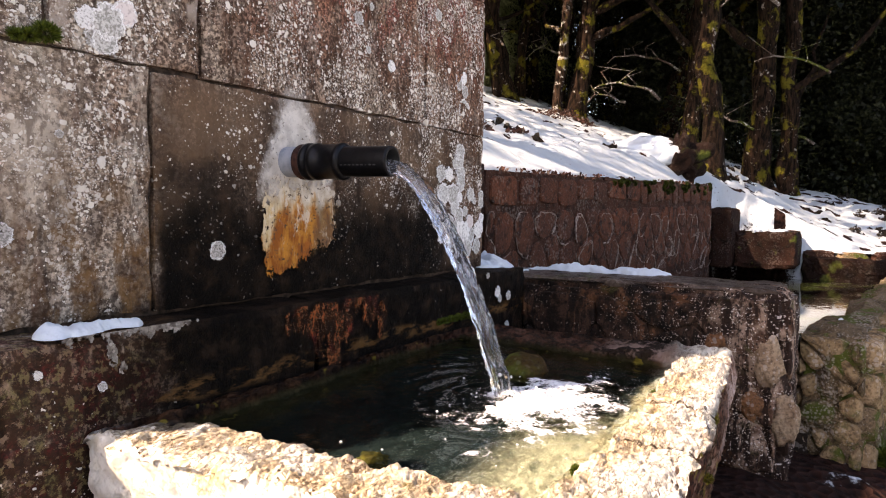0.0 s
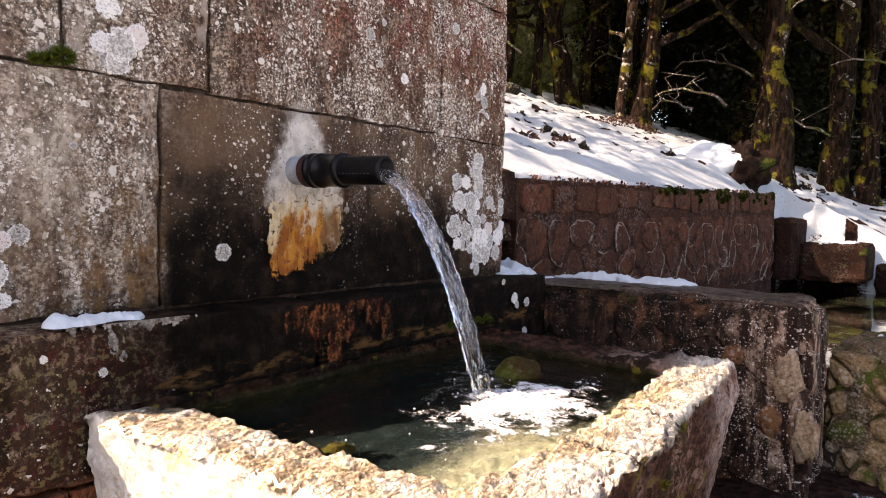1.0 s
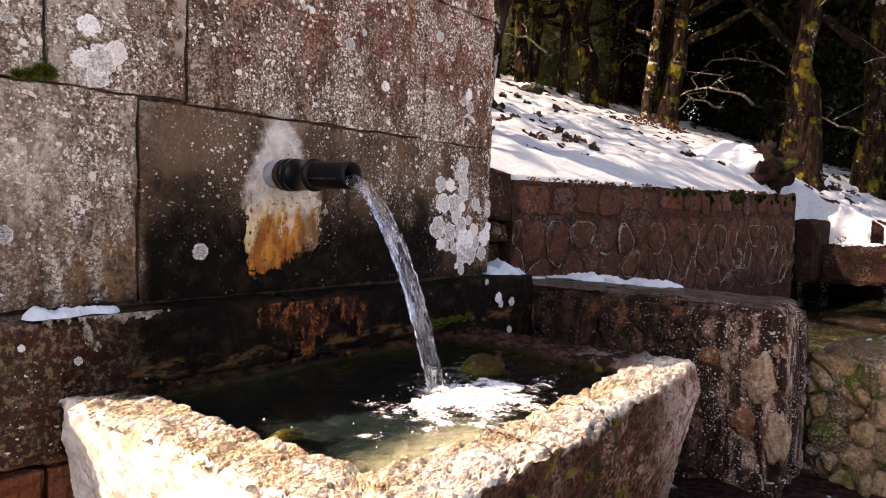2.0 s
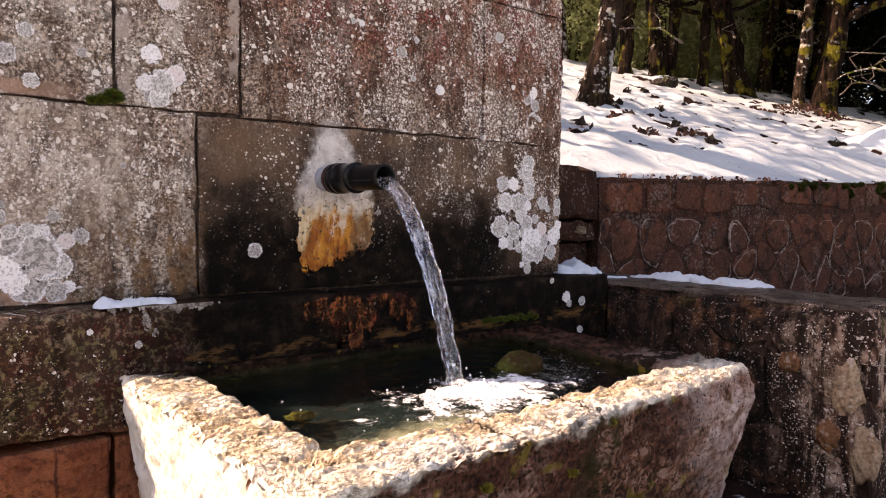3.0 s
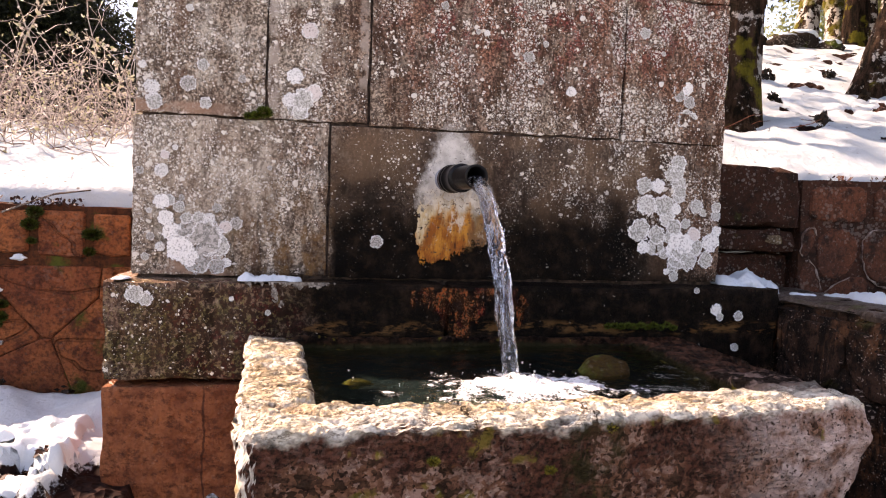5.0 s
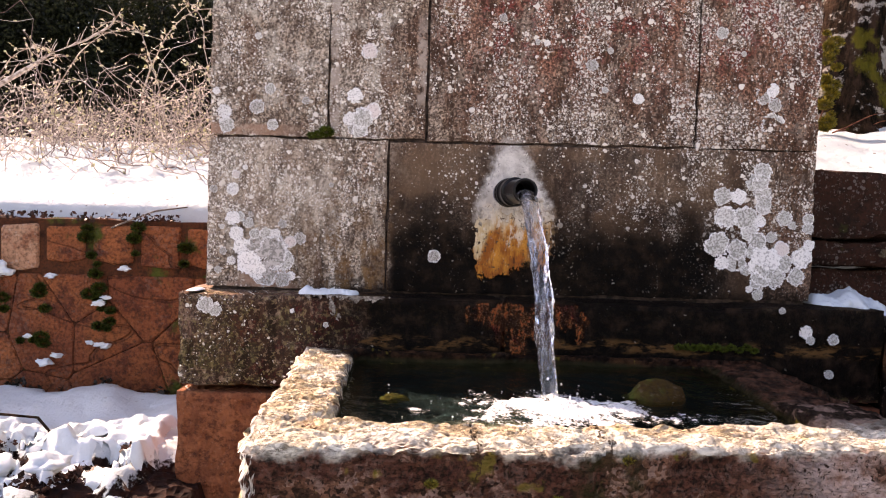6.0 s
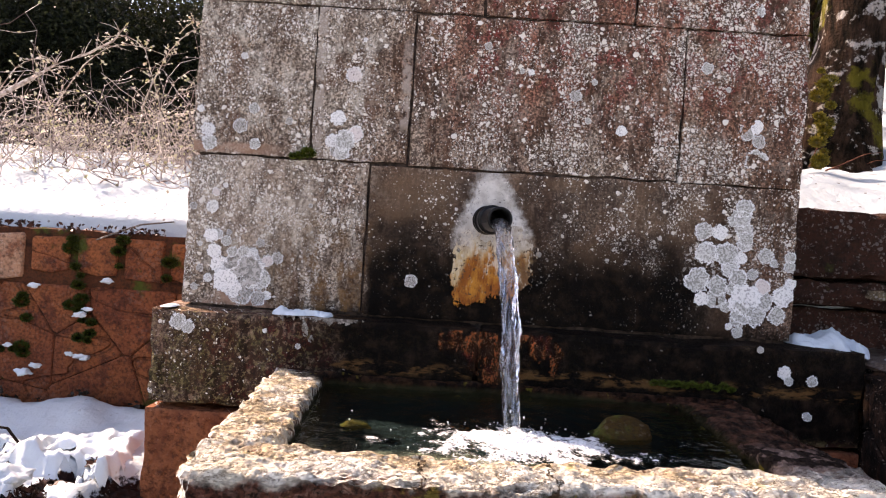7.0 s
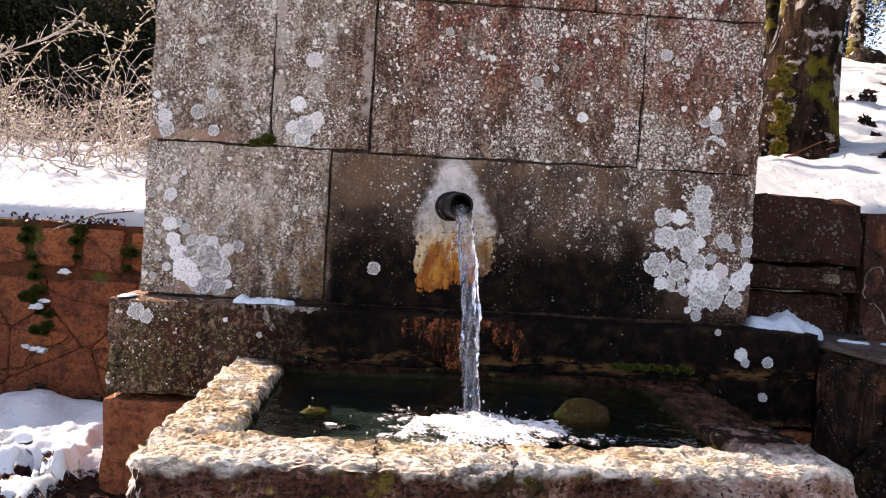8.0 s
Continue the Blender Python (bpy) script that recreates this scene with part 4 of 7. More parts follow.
BLEACHED = make_plain("bleached_wood", (0.26, 0.20, 0.16), (0.62, 0.54, 0.48), 60.0, 0.9, 0.004, 0.05)
RUSTY = make_plain("rusty_iron", (0.014, 0.006, 0.005), (0.060, 0.020, 0.012), 60.0, 0.85, 0.003)
WATER = make_water("clear_water", (0.46, 0.68, 0.66), 0.03, 0.004, 28.0)
STREAM = make_stream()
POOL = make_water("dark_pool_water", (0.35, 0.45, 0.42), 0.03, 0.001, 10.0)
FOAM = make_plain("white_foam", (0.80, 0.83, 0.84), (0.90, 0.91, 0.92), 90.0, 0.35, 0.006, 0.5)
FROTH = make_froth()
LICHEN = make_lichen("crustose_lichen", 0.84, 0.30)
DULL_LICHEN = make_lichen("grey_lichen", 0.76, 0.42, 0.84, 0.03)
LEDGE_LICHEN = make_stone("ledge_lichen", (0.30, 0.27, 0.23), (0.42, 0.39, 0.34), (0.07, 0.05, 0.04), 0.5, 0.0, 2.0)
CRUST = make_crust()
RUST_CRUST = make_rust()

# ---- mesh helpers ----


def mesh_of(name, bm, mat, smooth=False):
    me = bpy.data.meshes.new(name)
    bmesh.ops.recalc_face_normals(bm, faces=bm.faces)
    bm.to_mesh(me)
    bm.free()
    me.materials.append(mat)
    if smooth:
        me.polygons.foreach_set("use_smooth", [True] * len(me.polygons))
    return me


def raw_mesh(name, verts, faces, mat, smooth=False):
    me = bpy.data.meshes.new(name)
    me.from_pydata(verts, [], faces)
    me.materials.append(mat)
    if smooth:
        me.polygons.foreach_set("use_smooth", [True] * len(me.polygons))
    me.update()
    return me


def outward(me):
    bm = bmesh.new()
    bm.from_mesh(me)
    bmesh.ops.recalc_face_normals(bm, faces=bm.faces)
    bm.to_mesh(me)
    bm.free()
    return me


def thing(name, at, label, category, group="", kind=""):
    """An Empty at the base of a thing, under which its parts go."""
    ob = new(name)
    ob.empty_display_size = 0.05
    ob.matrix_basis = Matrix.Translation(at)
    return tagged(ob, label, category, group, kind)


def part(name, data, mat, parent, label="", smooth=False, kind=""):
    """Links a bmesh or a mesh, built in world metres, as one object under a thing or a part."""
    me = mesh_of(name, data, mat, smooth) if isinstance(data, bmesh.types.BMesh) else data
    ob = new(name, me)
    ob.parent = parent
    if parent.parent is None:
        ob.matrix_parent_inverse = parent.matrix_basis.inverted()
    return tagged(ob, label, kind=kind)


def solo(name, data, mat, label, category, group="", kind="", smooth=False):
    me = mesh_of(name, data, mat, smooth) if isinstance(data, bmesh.types.BMesh) else data
    return tagged(new(name, me), label, category, group, kind)


def rnd3(p, f, seed=0.0):
    return noise.noise(Vector((p[0] * f + seed, p[1] * f + seed * 1.7, p[2] * f - seed)))


def fbm(p, f, seed=0.0, octaves=4):
    return noise.fractal(Vector((p[0] * f + seed, p[1] * f + seed * 1.7, p[2] * f - seed)), 0.9, 2.1, octaves)


def smooth01(a, b, x):
    t = min(1.0, max(0.0, (x - a) / (b - a)))
    return t * t * (3 - 2 * t)


def rough_block(lo, hi, cell=0.02, amp=0.003, wear=0.008, seed=0.0, skew=0.0, freq=14.0, fronts_only=False):
    """A dressed stone: a box with worn edges and an uneven face. skew: how much its top falls towards +x."""
    bm = bmesh.new()
    size = [hi[i] - lo[i] for i in range(3)]
    n = [max(2, int(s / cell)) for s in size]
    if fronts_only:
        n[1] = 3
    seen = {}

    def vert(i, j, k):
        key = (i, j, k)
        if key not in seen:
            p = Vector((lo[0] + size[0] * i / n[0], lo[1] + size[1] * j / n[1], lo[2] + size[2] * k / n[2]))
            edge = [min(p[a] - lo[a], hi[a] - p[a]) for a in range(3)]
            c = Vector([(lo[a] + hi[a]) / 2 for a in range(3)])
            near = sorted(edge)
            d = Vector((0, 0, 0))
            worn = wear * (0.6 + 0.9 * (fbm(p, 11.0, seed + 3) + 0.3))
            if near[1] < cell * 0.6:
                for a in range(3):
                    if edge[a] < cell * 0.6:
                        d[a] += math.copysign(max(0.0015, worn) * 0.6, c[a] - p[a])
            bulge = amp * fbm(p, freq, seed) + amp * 0.5 * rnd3(p, freq * 4, seed)
            for a in range(3):
                if edge[a] < cell * 0.3:
                    d[a] += math.copysign(bulge, p[a] - c[a]) if bulge > 0 else math.copysign(-bulge, c[a] - p[a])
            p += d
            p.z += skew * (p.x - c.x)
            seen[key] = bm.verts.new(p)
        return seen[key]

    def side(a, value):
        b, c = [q for q in range(3) if q != a]
        for u in range(n[b]):
            for v in range(n[c]):
                quad = []
                for du, dv in ((0, 0), (1, 0), (1, 1), (0, 1)):
                    ijk = [0, 0, 0]
                    ijk[a], ijk[b], ijk[c] = value, u + du, v + dv
                    quad.append(vert(*ijk))
                bm.faces.new(quad)

    for a in range(3):
        side(a, 0)
        side(a, n[a])
    return bm


def clip_poly(poly, px, py, nx, ny):
    out = []
    for i, a in enumerate(poly):
        b = poly[(i + 1) % len(poly)]
        da, db = (a[0] - px) * nx + (a[1] - py) * ny, (b[0] - px) * nx + (b[1] - py) * ny
        if da <= 0:
            out.append(a)
        if da * db < 0:
            t = da / (da - db)
            out.append((a[0] + (b[0] - a[0]) * t, a[1] + (b[1] - a[1]) * t))
    return out


def paving(w, h, cw, ch, rng, jitter=0.42):
    """Irregular polygons that fill a rectangle, like crazy paving."""
    seeds = []
    nx, ny = max(1, round(w / cw)), max(1, round(h / ch))
    for j in range(ny):
        for i in range(-1, nx + 1):
            seeds.append(((i + 0.5 + (0.5 if j % 2 else 0) + rng.uniform(-jitter, jitter)) * w / nx,
                          (j + 0.5 + rng.uniform(-jitter, jitter)) * h / ny))
    polys = []
    for a in seeds:
        poly = [(0, 0), (w, 0), (w, h), (0, h)]
        for b in seeds:
            if b is not a and abs(a[0] - b[0]) < 4 * cw and poly:
                poly = clip_poly(poly, (a[0] + b[0]) / 2, (a[1] + b[1]) / 2, b[0] - a[0], b[1] - a[1])
        if len(poly) > 2:
            polys.append(poly)
    return polys


def shrink(poly, d):
    cx, cy = sum(p[0] for p in poly) / len(poly), sum(p[1] for p in poly) / len(poly)
    out = []
    for x, y in poly:
        r = math.hypot(x - cx, y - cy)
        k = max(0.2, 1 - d / max(r, 1e-6))
        out.append((cx + (x - cx) * k, cy + (y - cy) * k))
    return out


def rounded(poly, k=0.22):
    out = []
    for i, p in enumerate(poly):
        a, b = poly[i - 1], poly[(i + 1) % len(poly)]
        out.append((p[0] + (a[0] - p[0]) * k, p[1] + (a[1] - p[1]) * k))
        out.append((p[0] + (b[0] - p[0]) * k, p[1] + (b[1] - p[1]) * k))
    return out


def stone_face(poly, to_world, depth, bevel, rng, corner=0.22):
    """One facing stone: a polygon on a wall, proud by depth, with softened edges."""
    bm = bmesh.new()
    poly = rounded(poly, corner)
    rings = []
    for inset, d in ((0, -0.02), (0, depth * 0.35), (bevel * 0.5, depth * 0.85), (bevel * 1.7, depth)):
        ring = [bm.verts.new(to_world(u, v, d + rng.uniform(-0.1, 0.1) * depth)) for u, v in shrink(poly, inset)]
        rings.append(ring)
    for r0, r1 in zip(rings, rings[1:]):
        for i in range(len(r0)):
            bm.faces.new((r0[i], r0[(i + 1) % len(r0)], r1[(i + 1) % len(r0)], r1[i]))
    cx, cy = sum(p[0] for p in poly) / len(poly), sum(p[1] for p in poly) / len(poly)
    mid = bm.verts.new(to_world(cx, cy, depth * rng.uniform(1.0, 1.25)))
    top = rings[-1]
    for i in range(len(top)):
        bm.faces.new((top[i], top[(i + 1) % len(top)], mid))
    return bm


def tube(points, radii, sides=8, cap=True, lump=0.0, seed=0.0):
    """A tapered tube along points."""
    verts, faces = [], []
    for i, p in enumerate(points):
        p = Vector(p)
        t = (Vector(points[min(i + 1, len(points) - 1)]) - Vector(points[max(i - 1, 0)])).normalized()
        u = t.cross(Vector((0.3, 0.9, 0.15))).normalized()
        v = t.cross(u)
        for k in range(sides):
            a = 2 * math.pi * k / sides
            q = u * math.cos(a) + v * math.sin(a)
            r = radii[i] * (1 + (lump * fbm(p + q * radii[i], 4.0, seed) if lump else 0))
            verts.append(tuple(p + q * r))
    for i in range(len(points) - 1):
        for k in range(sides):
            a, b = i * sides + k, i * sides + (k + 1) % sides
            faces.append((a, b, b + sides, a + sides))
    if cap:
        faces.append(tuple(range(sides))[::-1])
        faces.append(tuple(range((len(points) - 1) * sides, len(points) * sides)))
    return verts, faces


def join(chunks):
    verts, faces = [], []
    for v, f in chunks:
        o = len(verts)
        verts.extend(v)
        faces.extend([tuple(i + o for i in q) for q in f])
    return verts, faces


def lump(center, size, seed, rough=0.25, sub=3, flat=None):
    """An uneven stone or snow lump."""
    bm = bmesh.new()
    bmesh.ops.create_icosphere(bm, subdivisions=sub, radius=1.0)
    for v in bm.verts:
        p = v.co.copy()
        k = 1 + rough * fbm(p, 1.3, seed) + rough * 0.4 * fbm(p, 4.0, seed)
        v.co = Vector((p.x * size[0] * k, p.y * size[1] * k, p.z * size[2] * k)) + Vector(center)
        if flat is not None and v.co.z < flat:
            v.co.z = flat
    return bm


# ---- ground ----
def upper_ground(x, y):
    yy = y if y < 4.4 else 4.4 + (y - 4.4) * 0.35
    if yy > 9:
        yy = 9 + (yy - 9) * 0.2
    if yy < -1.0:
        yy = -1.0 + (yy + 1.0) * 0.3
    zl = 0.93 + 0.31 * (min(yy, 1.0) - 0.39) + 0.13 * max(0.0, yy - 1.0)
    fall = 0.37 - 0.25 * smooth01(4.8, 9.0, x) if yy < 0.2 else 0.37
    zr = 1.09 + fall * (yy - 0.2) + 0.047 * (min(x, 12) - 1.2) * max(smooth01(-0.8, 0.6, y), 0.7 * smooth01(5.0, 10.0, x) * smooth01(-2.5, 0.4, y))
    s = smooth01(-0.6, 0.9, x)
    return zl * (1 - s) + zr * s


def step_line(x):
    """Where the retaining walls divide the lower from the upper ground."""
    if x < -0.7:
        return 0.435
    if x < 0.9:
        return 0.46
    if x < 4.98:
        return 0.27 - 0.195 * (min(x, 4.3) - 1.2) / 3.1 if x > 1.2 else 0.30
    return 0.075 - (x - 4.98) * 14


def ground_at(x, y):
    yc = step_line(x)
    s = smooth01(yc - 0.03, yc + 0.03, y)
    low = 0.30 + 0.05 * fbm((x, y, 0), 1.2, 4.0) + (0.05 if x < -0.6 else 0) + 0.06 * smooth01(0.0, 0.4, y)
    p = (x, y, 0)
    up = upper_ground(x, y) + (0.035 * fbm(p, 1.1, 2.0) + 0.036 * fbm(p, 3.6, 5.0) + 0.018 * fbm(p, 9.0, 8.0)) * smooth01(yc, yc + 0.5, y)
    if 0.7 < x < 5.0:
        up -= 0.050 * (1 - smooth01(0.0, 0.32, y - yc))
    cover_up = 0.82 + 0.55 * (fbm(p, 1.6, 7.0) * 0.7 + fbm(p, 6.0, 1.0) * 0.5) * smooth01(0.25, 1.1, y - yc)
    cover_up -= 0.5 * smooth01(8.0, 14.0, math.hypot(x, y))
    if x > 4.0:
        brink = 1 - smooth01(0.05, 0.40, y - yc)
        up -= 0.10 * brink * smooth01(4.15, 4.5, x) * (1 - smooth01(5.0, 6.0, x))
        cover_up += 0.2 * brink
        cover_up -= 0.55 * smooth01(0.25, 0.45, fbm(p, 9.0, 31.0)) * smooth01(4.9, 5.6, x)
    if x > 0.9:
        cover_up -= 1.1 * smooth01(0.36, 0.46, fbm((x, y * 1.3, 0), 4.6, 21.0, 3)) * smooth01(0.2, 0.4, y - yc)
    k = fbm((x * 1.0, y * 1.0, 3.0), 6.0, 11.0, 2) + 0.22 * fbm(p, 15.0, 5.0)
    if x < -0.55:
        blanket = smooth01(-0.10, 0.0, y + 0.13 * fbm((x, y, 2.0), 4.5, 13.0, 3))
        cover_low = 0.22 + 0.62 * k * (1 - 0.6 * blanket) + 0.75 * blanket - 0.9 * smooth01(0.315, 0.355, y + 0.03 * fbm((x, y, 2.0), 12.0, 3.0, 2))
    else:
        cover_low = 0.2 + 0.5 * k
    # mostly unseen snow in front, added to bounce light onto the fountain wall
    cover_low += 0.75 * smooth01(-0.9, -1.6, y)
    cover = cover_low * (1 - s) + cover_up * s
    if x < -0.5 and y > yc - 0.2 and s > 0.4:
        cover += 0.3
    if s > 0.5 and y - yc < 0.16:
        cover += 0.25 * fbm((x, y, 9.0), 14.0, 3.0)
    if x < -0.55:
        low += 0.030 * fbm((x, y, 5.0), 5.0, 17.0, 3) * smooth01(-0.5, -0.7, x)
    z = low * (1 - s) + up * s
    thick = smooth01(0.40, 0.62, cover + 0.15 * fbm(p, 30.0, 8.0))
    z += thick * (0.05 if s < 0.5 else 0.025)
    z += 0.012 * fbm(p, 22.0, 6.0) * (1 - thick)
    return z, cover


def axis(bands, far):
    """Grid lines: fine inside the bands (start, end, step), widening outwards to far."""
    xs = []
    for a, b, step in bands:
        k = max(1, round((b - a) / step))
        xs += [a + (b - a) * i / k for i in range(k)]
    xs.append(bands[-1][1])
    step = bands[-1][2]
    while xs[-1] < far:
        step *= 1.18
        xs.append(xs[-1] + step)
    step, first = bands[0][2], []
    x = xs[0]
    while x > -far:
        step *= 1.18
        x -= step
        first.append(x)
    return first[::-1] + xs


gx = axis([(-1.9, -0.6, 0.016), (-0.6, 0.9, 0.05), (0.9, 4.6, 0.035), (4.6, 9.0, 0.09)], 420)
gy = axis([(-1.3, -0.25, 0.06), (-0.25, 0.62, 0.016), (0.62, 2.2, 0.035), (2.2, 5.0, 0.08)], 420)
gv, gc = [], []
for y in gy:
    for x in gx:
        z, c = ground_at(x, y)
        gv.append((x, y, z))
        gc.append(c)
W = len(gx)
gf = [(j * W + i, j * W + i + 1, (j + 1) * W + i + 1, (j + 1) * W + i) for j in range(len(gy) - 1) for i in range(W - 1)]
gm = raw_mesh("ground", gv, gf, GROUND, True)
attr = gm.attributes.new("cover", "FLOAT", "POINT")
attr.data.foreach_set("value", gc)
ground = solo("ground", gm, GROUND, "patchy white snow over dark leaf litter on a slope", "ground", kind="structure")

# ---- fountain wall ----
wall = thing("fountain_wall", (0.07, 0.15, 0.2), "weathered ashlar fountain wall spotted with pale lichen", "wall", kind="structure")
core = rough_block((-0.622, 0.012, 0.20), (0.762, 0.30, 2.42), 0.06, 0.001, 0.001, 1.0)
part("mortar_core", core, MORTAR, wall, "crumbling brown mortar in the joints")
G = 0.0015
COURSES = [
    (1.98, 2.44, ((-0.63, 0.2, 0.0), (0.2, 0.765, 0.002))),
    (1.487, 1.98, ((-0.63, 0.02, 0.004), (0.02, 0.366, 0.0), (0.366, 0.765, -0.002))),
    (1.133, 1.487, ((-0.635, -0.362, 0.002), (-0.362, -0.136, 0.0), (-0.136, 0.487, 0.001), (0.487, 0.768, -0.001))),
    (0.782, 1.133, ((-0.64, -0.222, 0.002), (-0.222, 0.77, 0.0))),
]
seed = 1.0
for z0, z1, blocks in COURSES:
    for x0, x1, dy in blocks:
        seed += 3.1
        cell = 0.0145 if z0 < 1.45 else 0.025
        part("block", rough_block((x0 + G, dy, z0 + G), (x1 - G, 0.31, z1 - G), cell, 0.0034, 0.0022, seed, 0.006, fronts_only=True), ASHLAR, wall)
# plinth course, proud of the wall, and the footing below it
for x0, x1, z0, z1, yf in ((-0.679, 0.05, 0.562, 0.7805, -0.072), (0.05, 0.905, 0.562, 0.7815, -0.068), (-0.677, -0.3885, 0.18, 0.559, -0.075),
                           (-0.3885, 0.2, 0.18, 0.559, -0.073), (0.2, 0.9, 0.18, 0.559, -0.074)):
    seed += 2.7
    part("plinth_block", rough_block((x0 + G, yf, z0 + G), (x1 - G, 0.30, z1 - G), 0.016, 0.004 if z0 > 0.5 else 0.0015, 0.009 if z0 > 0.5 else 0.005, seed, 0.002, fronts_only=True), ASHLAR, wall)

# ---- retaining walls ----


def faced_wall(name, start, end, z0, z1a, z1b, thick, mats, label, rng, cap_h, cw, ch, depth, ridges, zlow, stretch=1.0, cap_gap=0.008, cuts=()):
    """A retaining wall: mortar body, a top row of squarish stones, crazy paving below."""
    (xa, ya), (xb, yb) = start, end
    length = math.hypot(xb - xa, yb - ya)
    ux, uy = (xb - xa) / length, (yb - ya) / length
    nx, ny = uy, -ux
    holder = thing(name, ((xa + xb) / 2, (ya + yb) / 2 + thick / 2, z0), label, "retaining wall", kind="structure")

    def to_world(u, v, d):
        return (xa + ux * u + nx * d, ya + uy * u + ny * d, v)

    def top(u):
        return z1a + (z1b - z1a) * u / length

    bm = bmesh.new()
    k = int(length / 0.03)
    rows = 14
    grid = []
    for i in range(k + 1):
        u = length * i / k
        col = []
        for j in range(rows + 1):
            v = z0 + (top(u) - z0) * j / rows
            col.append(bm.verts.new(to_world(u, v + (0.006 * fbm((u, 0, 0), 12.0, 2.0) if j == rows else 0), 0.004 * fbm((u, v, 0), 12.0, 5.0))))
        for d in (-0.06, -thick):
            col.append(bm.verts.new(to_world(u, top(u) + 0.008 * fbm((u, d, 0), 9.0, 1.0), d)))
        col.append(bm.verts.new(to_world(u, z0, -thick)))
        grid.append(col)
    for a, b in zip(grid, grid[1:]):
        for j in range(len(a) - 1):
            bm.faces.new((a[j], b[j], b[j + 1], a[j + 1]))
    bm.faces.new(grid[0])
    bm.faces.new(grid[-1][::-1])
    part("mortar_body", bm, mats[1], holder)
    u = 0.012
    while u < length - 0.05:
        w = min(rng.uniform(0.6, 1.6) * cw, length - u - 0.005)
        later = [c for c in cuts if c > u + 0.02]
        if later and (u + w > later[0] - 0.05):
            w = later[0] - u
        v1 = top(u + w / 2) - rng.uniform(0.008, 0.02)
        v0 = v1 - cap_h * rng.uniform(0.72, 1.0)
        j = [rng.uniform(-0.01, 0.01) for _ in range(6)]
        k = cap_gap * rng.uniform(0.6, 1.4)
        poly = [(u + k, v0 + j[0]), (u + w / 2, v0 - abs(j[4])), (u + w - k, v0 + j[1]), (u + w - k, v1 + j[2] / 2), (u + k, v1 + j[3] / 2)]
        part("stone", stone_face(shrink(poly, 0.004), to_world, depth * 1.7, 0.009, rng, 0.14 if ridges else 0.06), mats[2] if len(mats) > 2 and rng.random() < 0.25 else mats[0], holder)
        u += w
    hgt = z1a - cap_h - 0.02 - zlow
    polys = paving(length, hgt, cw * stretch, ch, rng, 0.36 if ridges else 0.5)
    for poly in polys:
        p = shrink([(a, b + zlow + (top(a) - z1a)) for a, b in poly], 0.010 if ridges else 0.0016)
        part("stone", stone_face(p, to_world, depth, 0.007 if ridges else 0.006, rng, 0.30 if ridges else 0.06), mats[0], holder)
    if ridges:
        chunks = []
        for poly in polys:
            loop = rounded([(a, b + zlow) for a, b in shrink(poly, 0.007)], 0.27)
            if len(loop) < 6 or rng.random() < 0.22:
                continue
            for lap in range(2 if rng.random() < 0.35 else 1):
                ring = shrink(loop, 0.013 * lap)
                start, span = rng.randrange(len(ring)), rng.uniform(0.25, 0.8)
                pts = []
                for k in range(int(len(ring) * span) + 1):
                    pu, pv = ring[(start + k) % len(ring)]
                    qu, qv = ring[(start + k + 1) % len(ring)]
                    for f in (0.0, 0.33, 0.66):
                        ru, rv = pu + (qu - pu) * f, pv + (qv - pv) * f
                        pts.append(to_world(ru + 0.006 * rnd3((ru, rv, 0), 45, 1), rv + 0.006 * rnd3((ru, rv, 0), 45, 4), depth * rng.uniform(0.75, 1.25)))
                if len(pts) > 2:
                    chunks.append(tube(pts, [0.0036 * rng.uniform(0.15, 1.4) for _ in pts], 5, True))
        part("mortar_ridges", raw_mesh("mortar_ridges", *join(chunks), RIDGE, True), RIDGE, holder, "pale raised mortar ridges", kind="stuff")
    return holder


rng = random.Random(5)
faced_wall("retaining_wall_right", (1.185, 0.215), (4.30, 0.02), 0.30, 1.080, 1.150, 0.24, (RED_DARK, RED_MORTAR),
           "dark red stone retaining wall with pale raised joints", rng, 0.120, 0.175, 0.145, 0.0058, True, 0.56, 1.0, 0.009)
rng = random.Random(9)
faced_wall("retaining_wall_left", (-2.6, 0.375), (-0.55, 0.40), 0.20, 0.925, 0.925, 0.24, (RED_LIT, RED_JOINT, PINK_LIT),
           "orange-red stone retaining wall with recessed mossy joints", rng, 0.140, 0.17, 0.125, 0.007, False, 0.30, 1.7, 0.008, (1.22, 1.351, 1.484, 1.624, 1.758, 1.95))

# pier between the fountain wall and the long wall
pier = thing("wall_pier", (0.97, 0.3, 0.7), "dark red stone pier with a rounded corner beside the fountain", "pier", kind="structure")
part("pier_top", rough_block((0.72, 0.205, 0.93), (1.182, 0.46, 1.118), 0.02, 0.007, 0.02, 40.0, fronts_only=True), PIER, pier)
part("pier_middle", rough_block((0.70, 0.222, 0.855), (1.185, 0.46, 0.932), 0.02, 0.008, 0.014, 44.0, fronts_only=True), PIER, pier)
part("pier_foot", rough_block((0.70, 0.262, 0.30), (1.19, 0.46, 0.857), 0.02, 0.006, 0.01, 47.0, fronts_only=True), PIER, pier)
part("pale_chip", rough_block((1.07, 0.214, 0.885), (1.125, 0.25, 0.912), 0.008, 0.004, 0.008, 49.0), CEMENT, pier, "pale stone chip")

# ---- wing wall and the second basin behind it ----
wing = thing("wing_wall", (1.03, -0.3, 0.2), "low wet rubble wing wall with a worn cement cap", "low wall", kind="structure")
rng = random.Random(12)
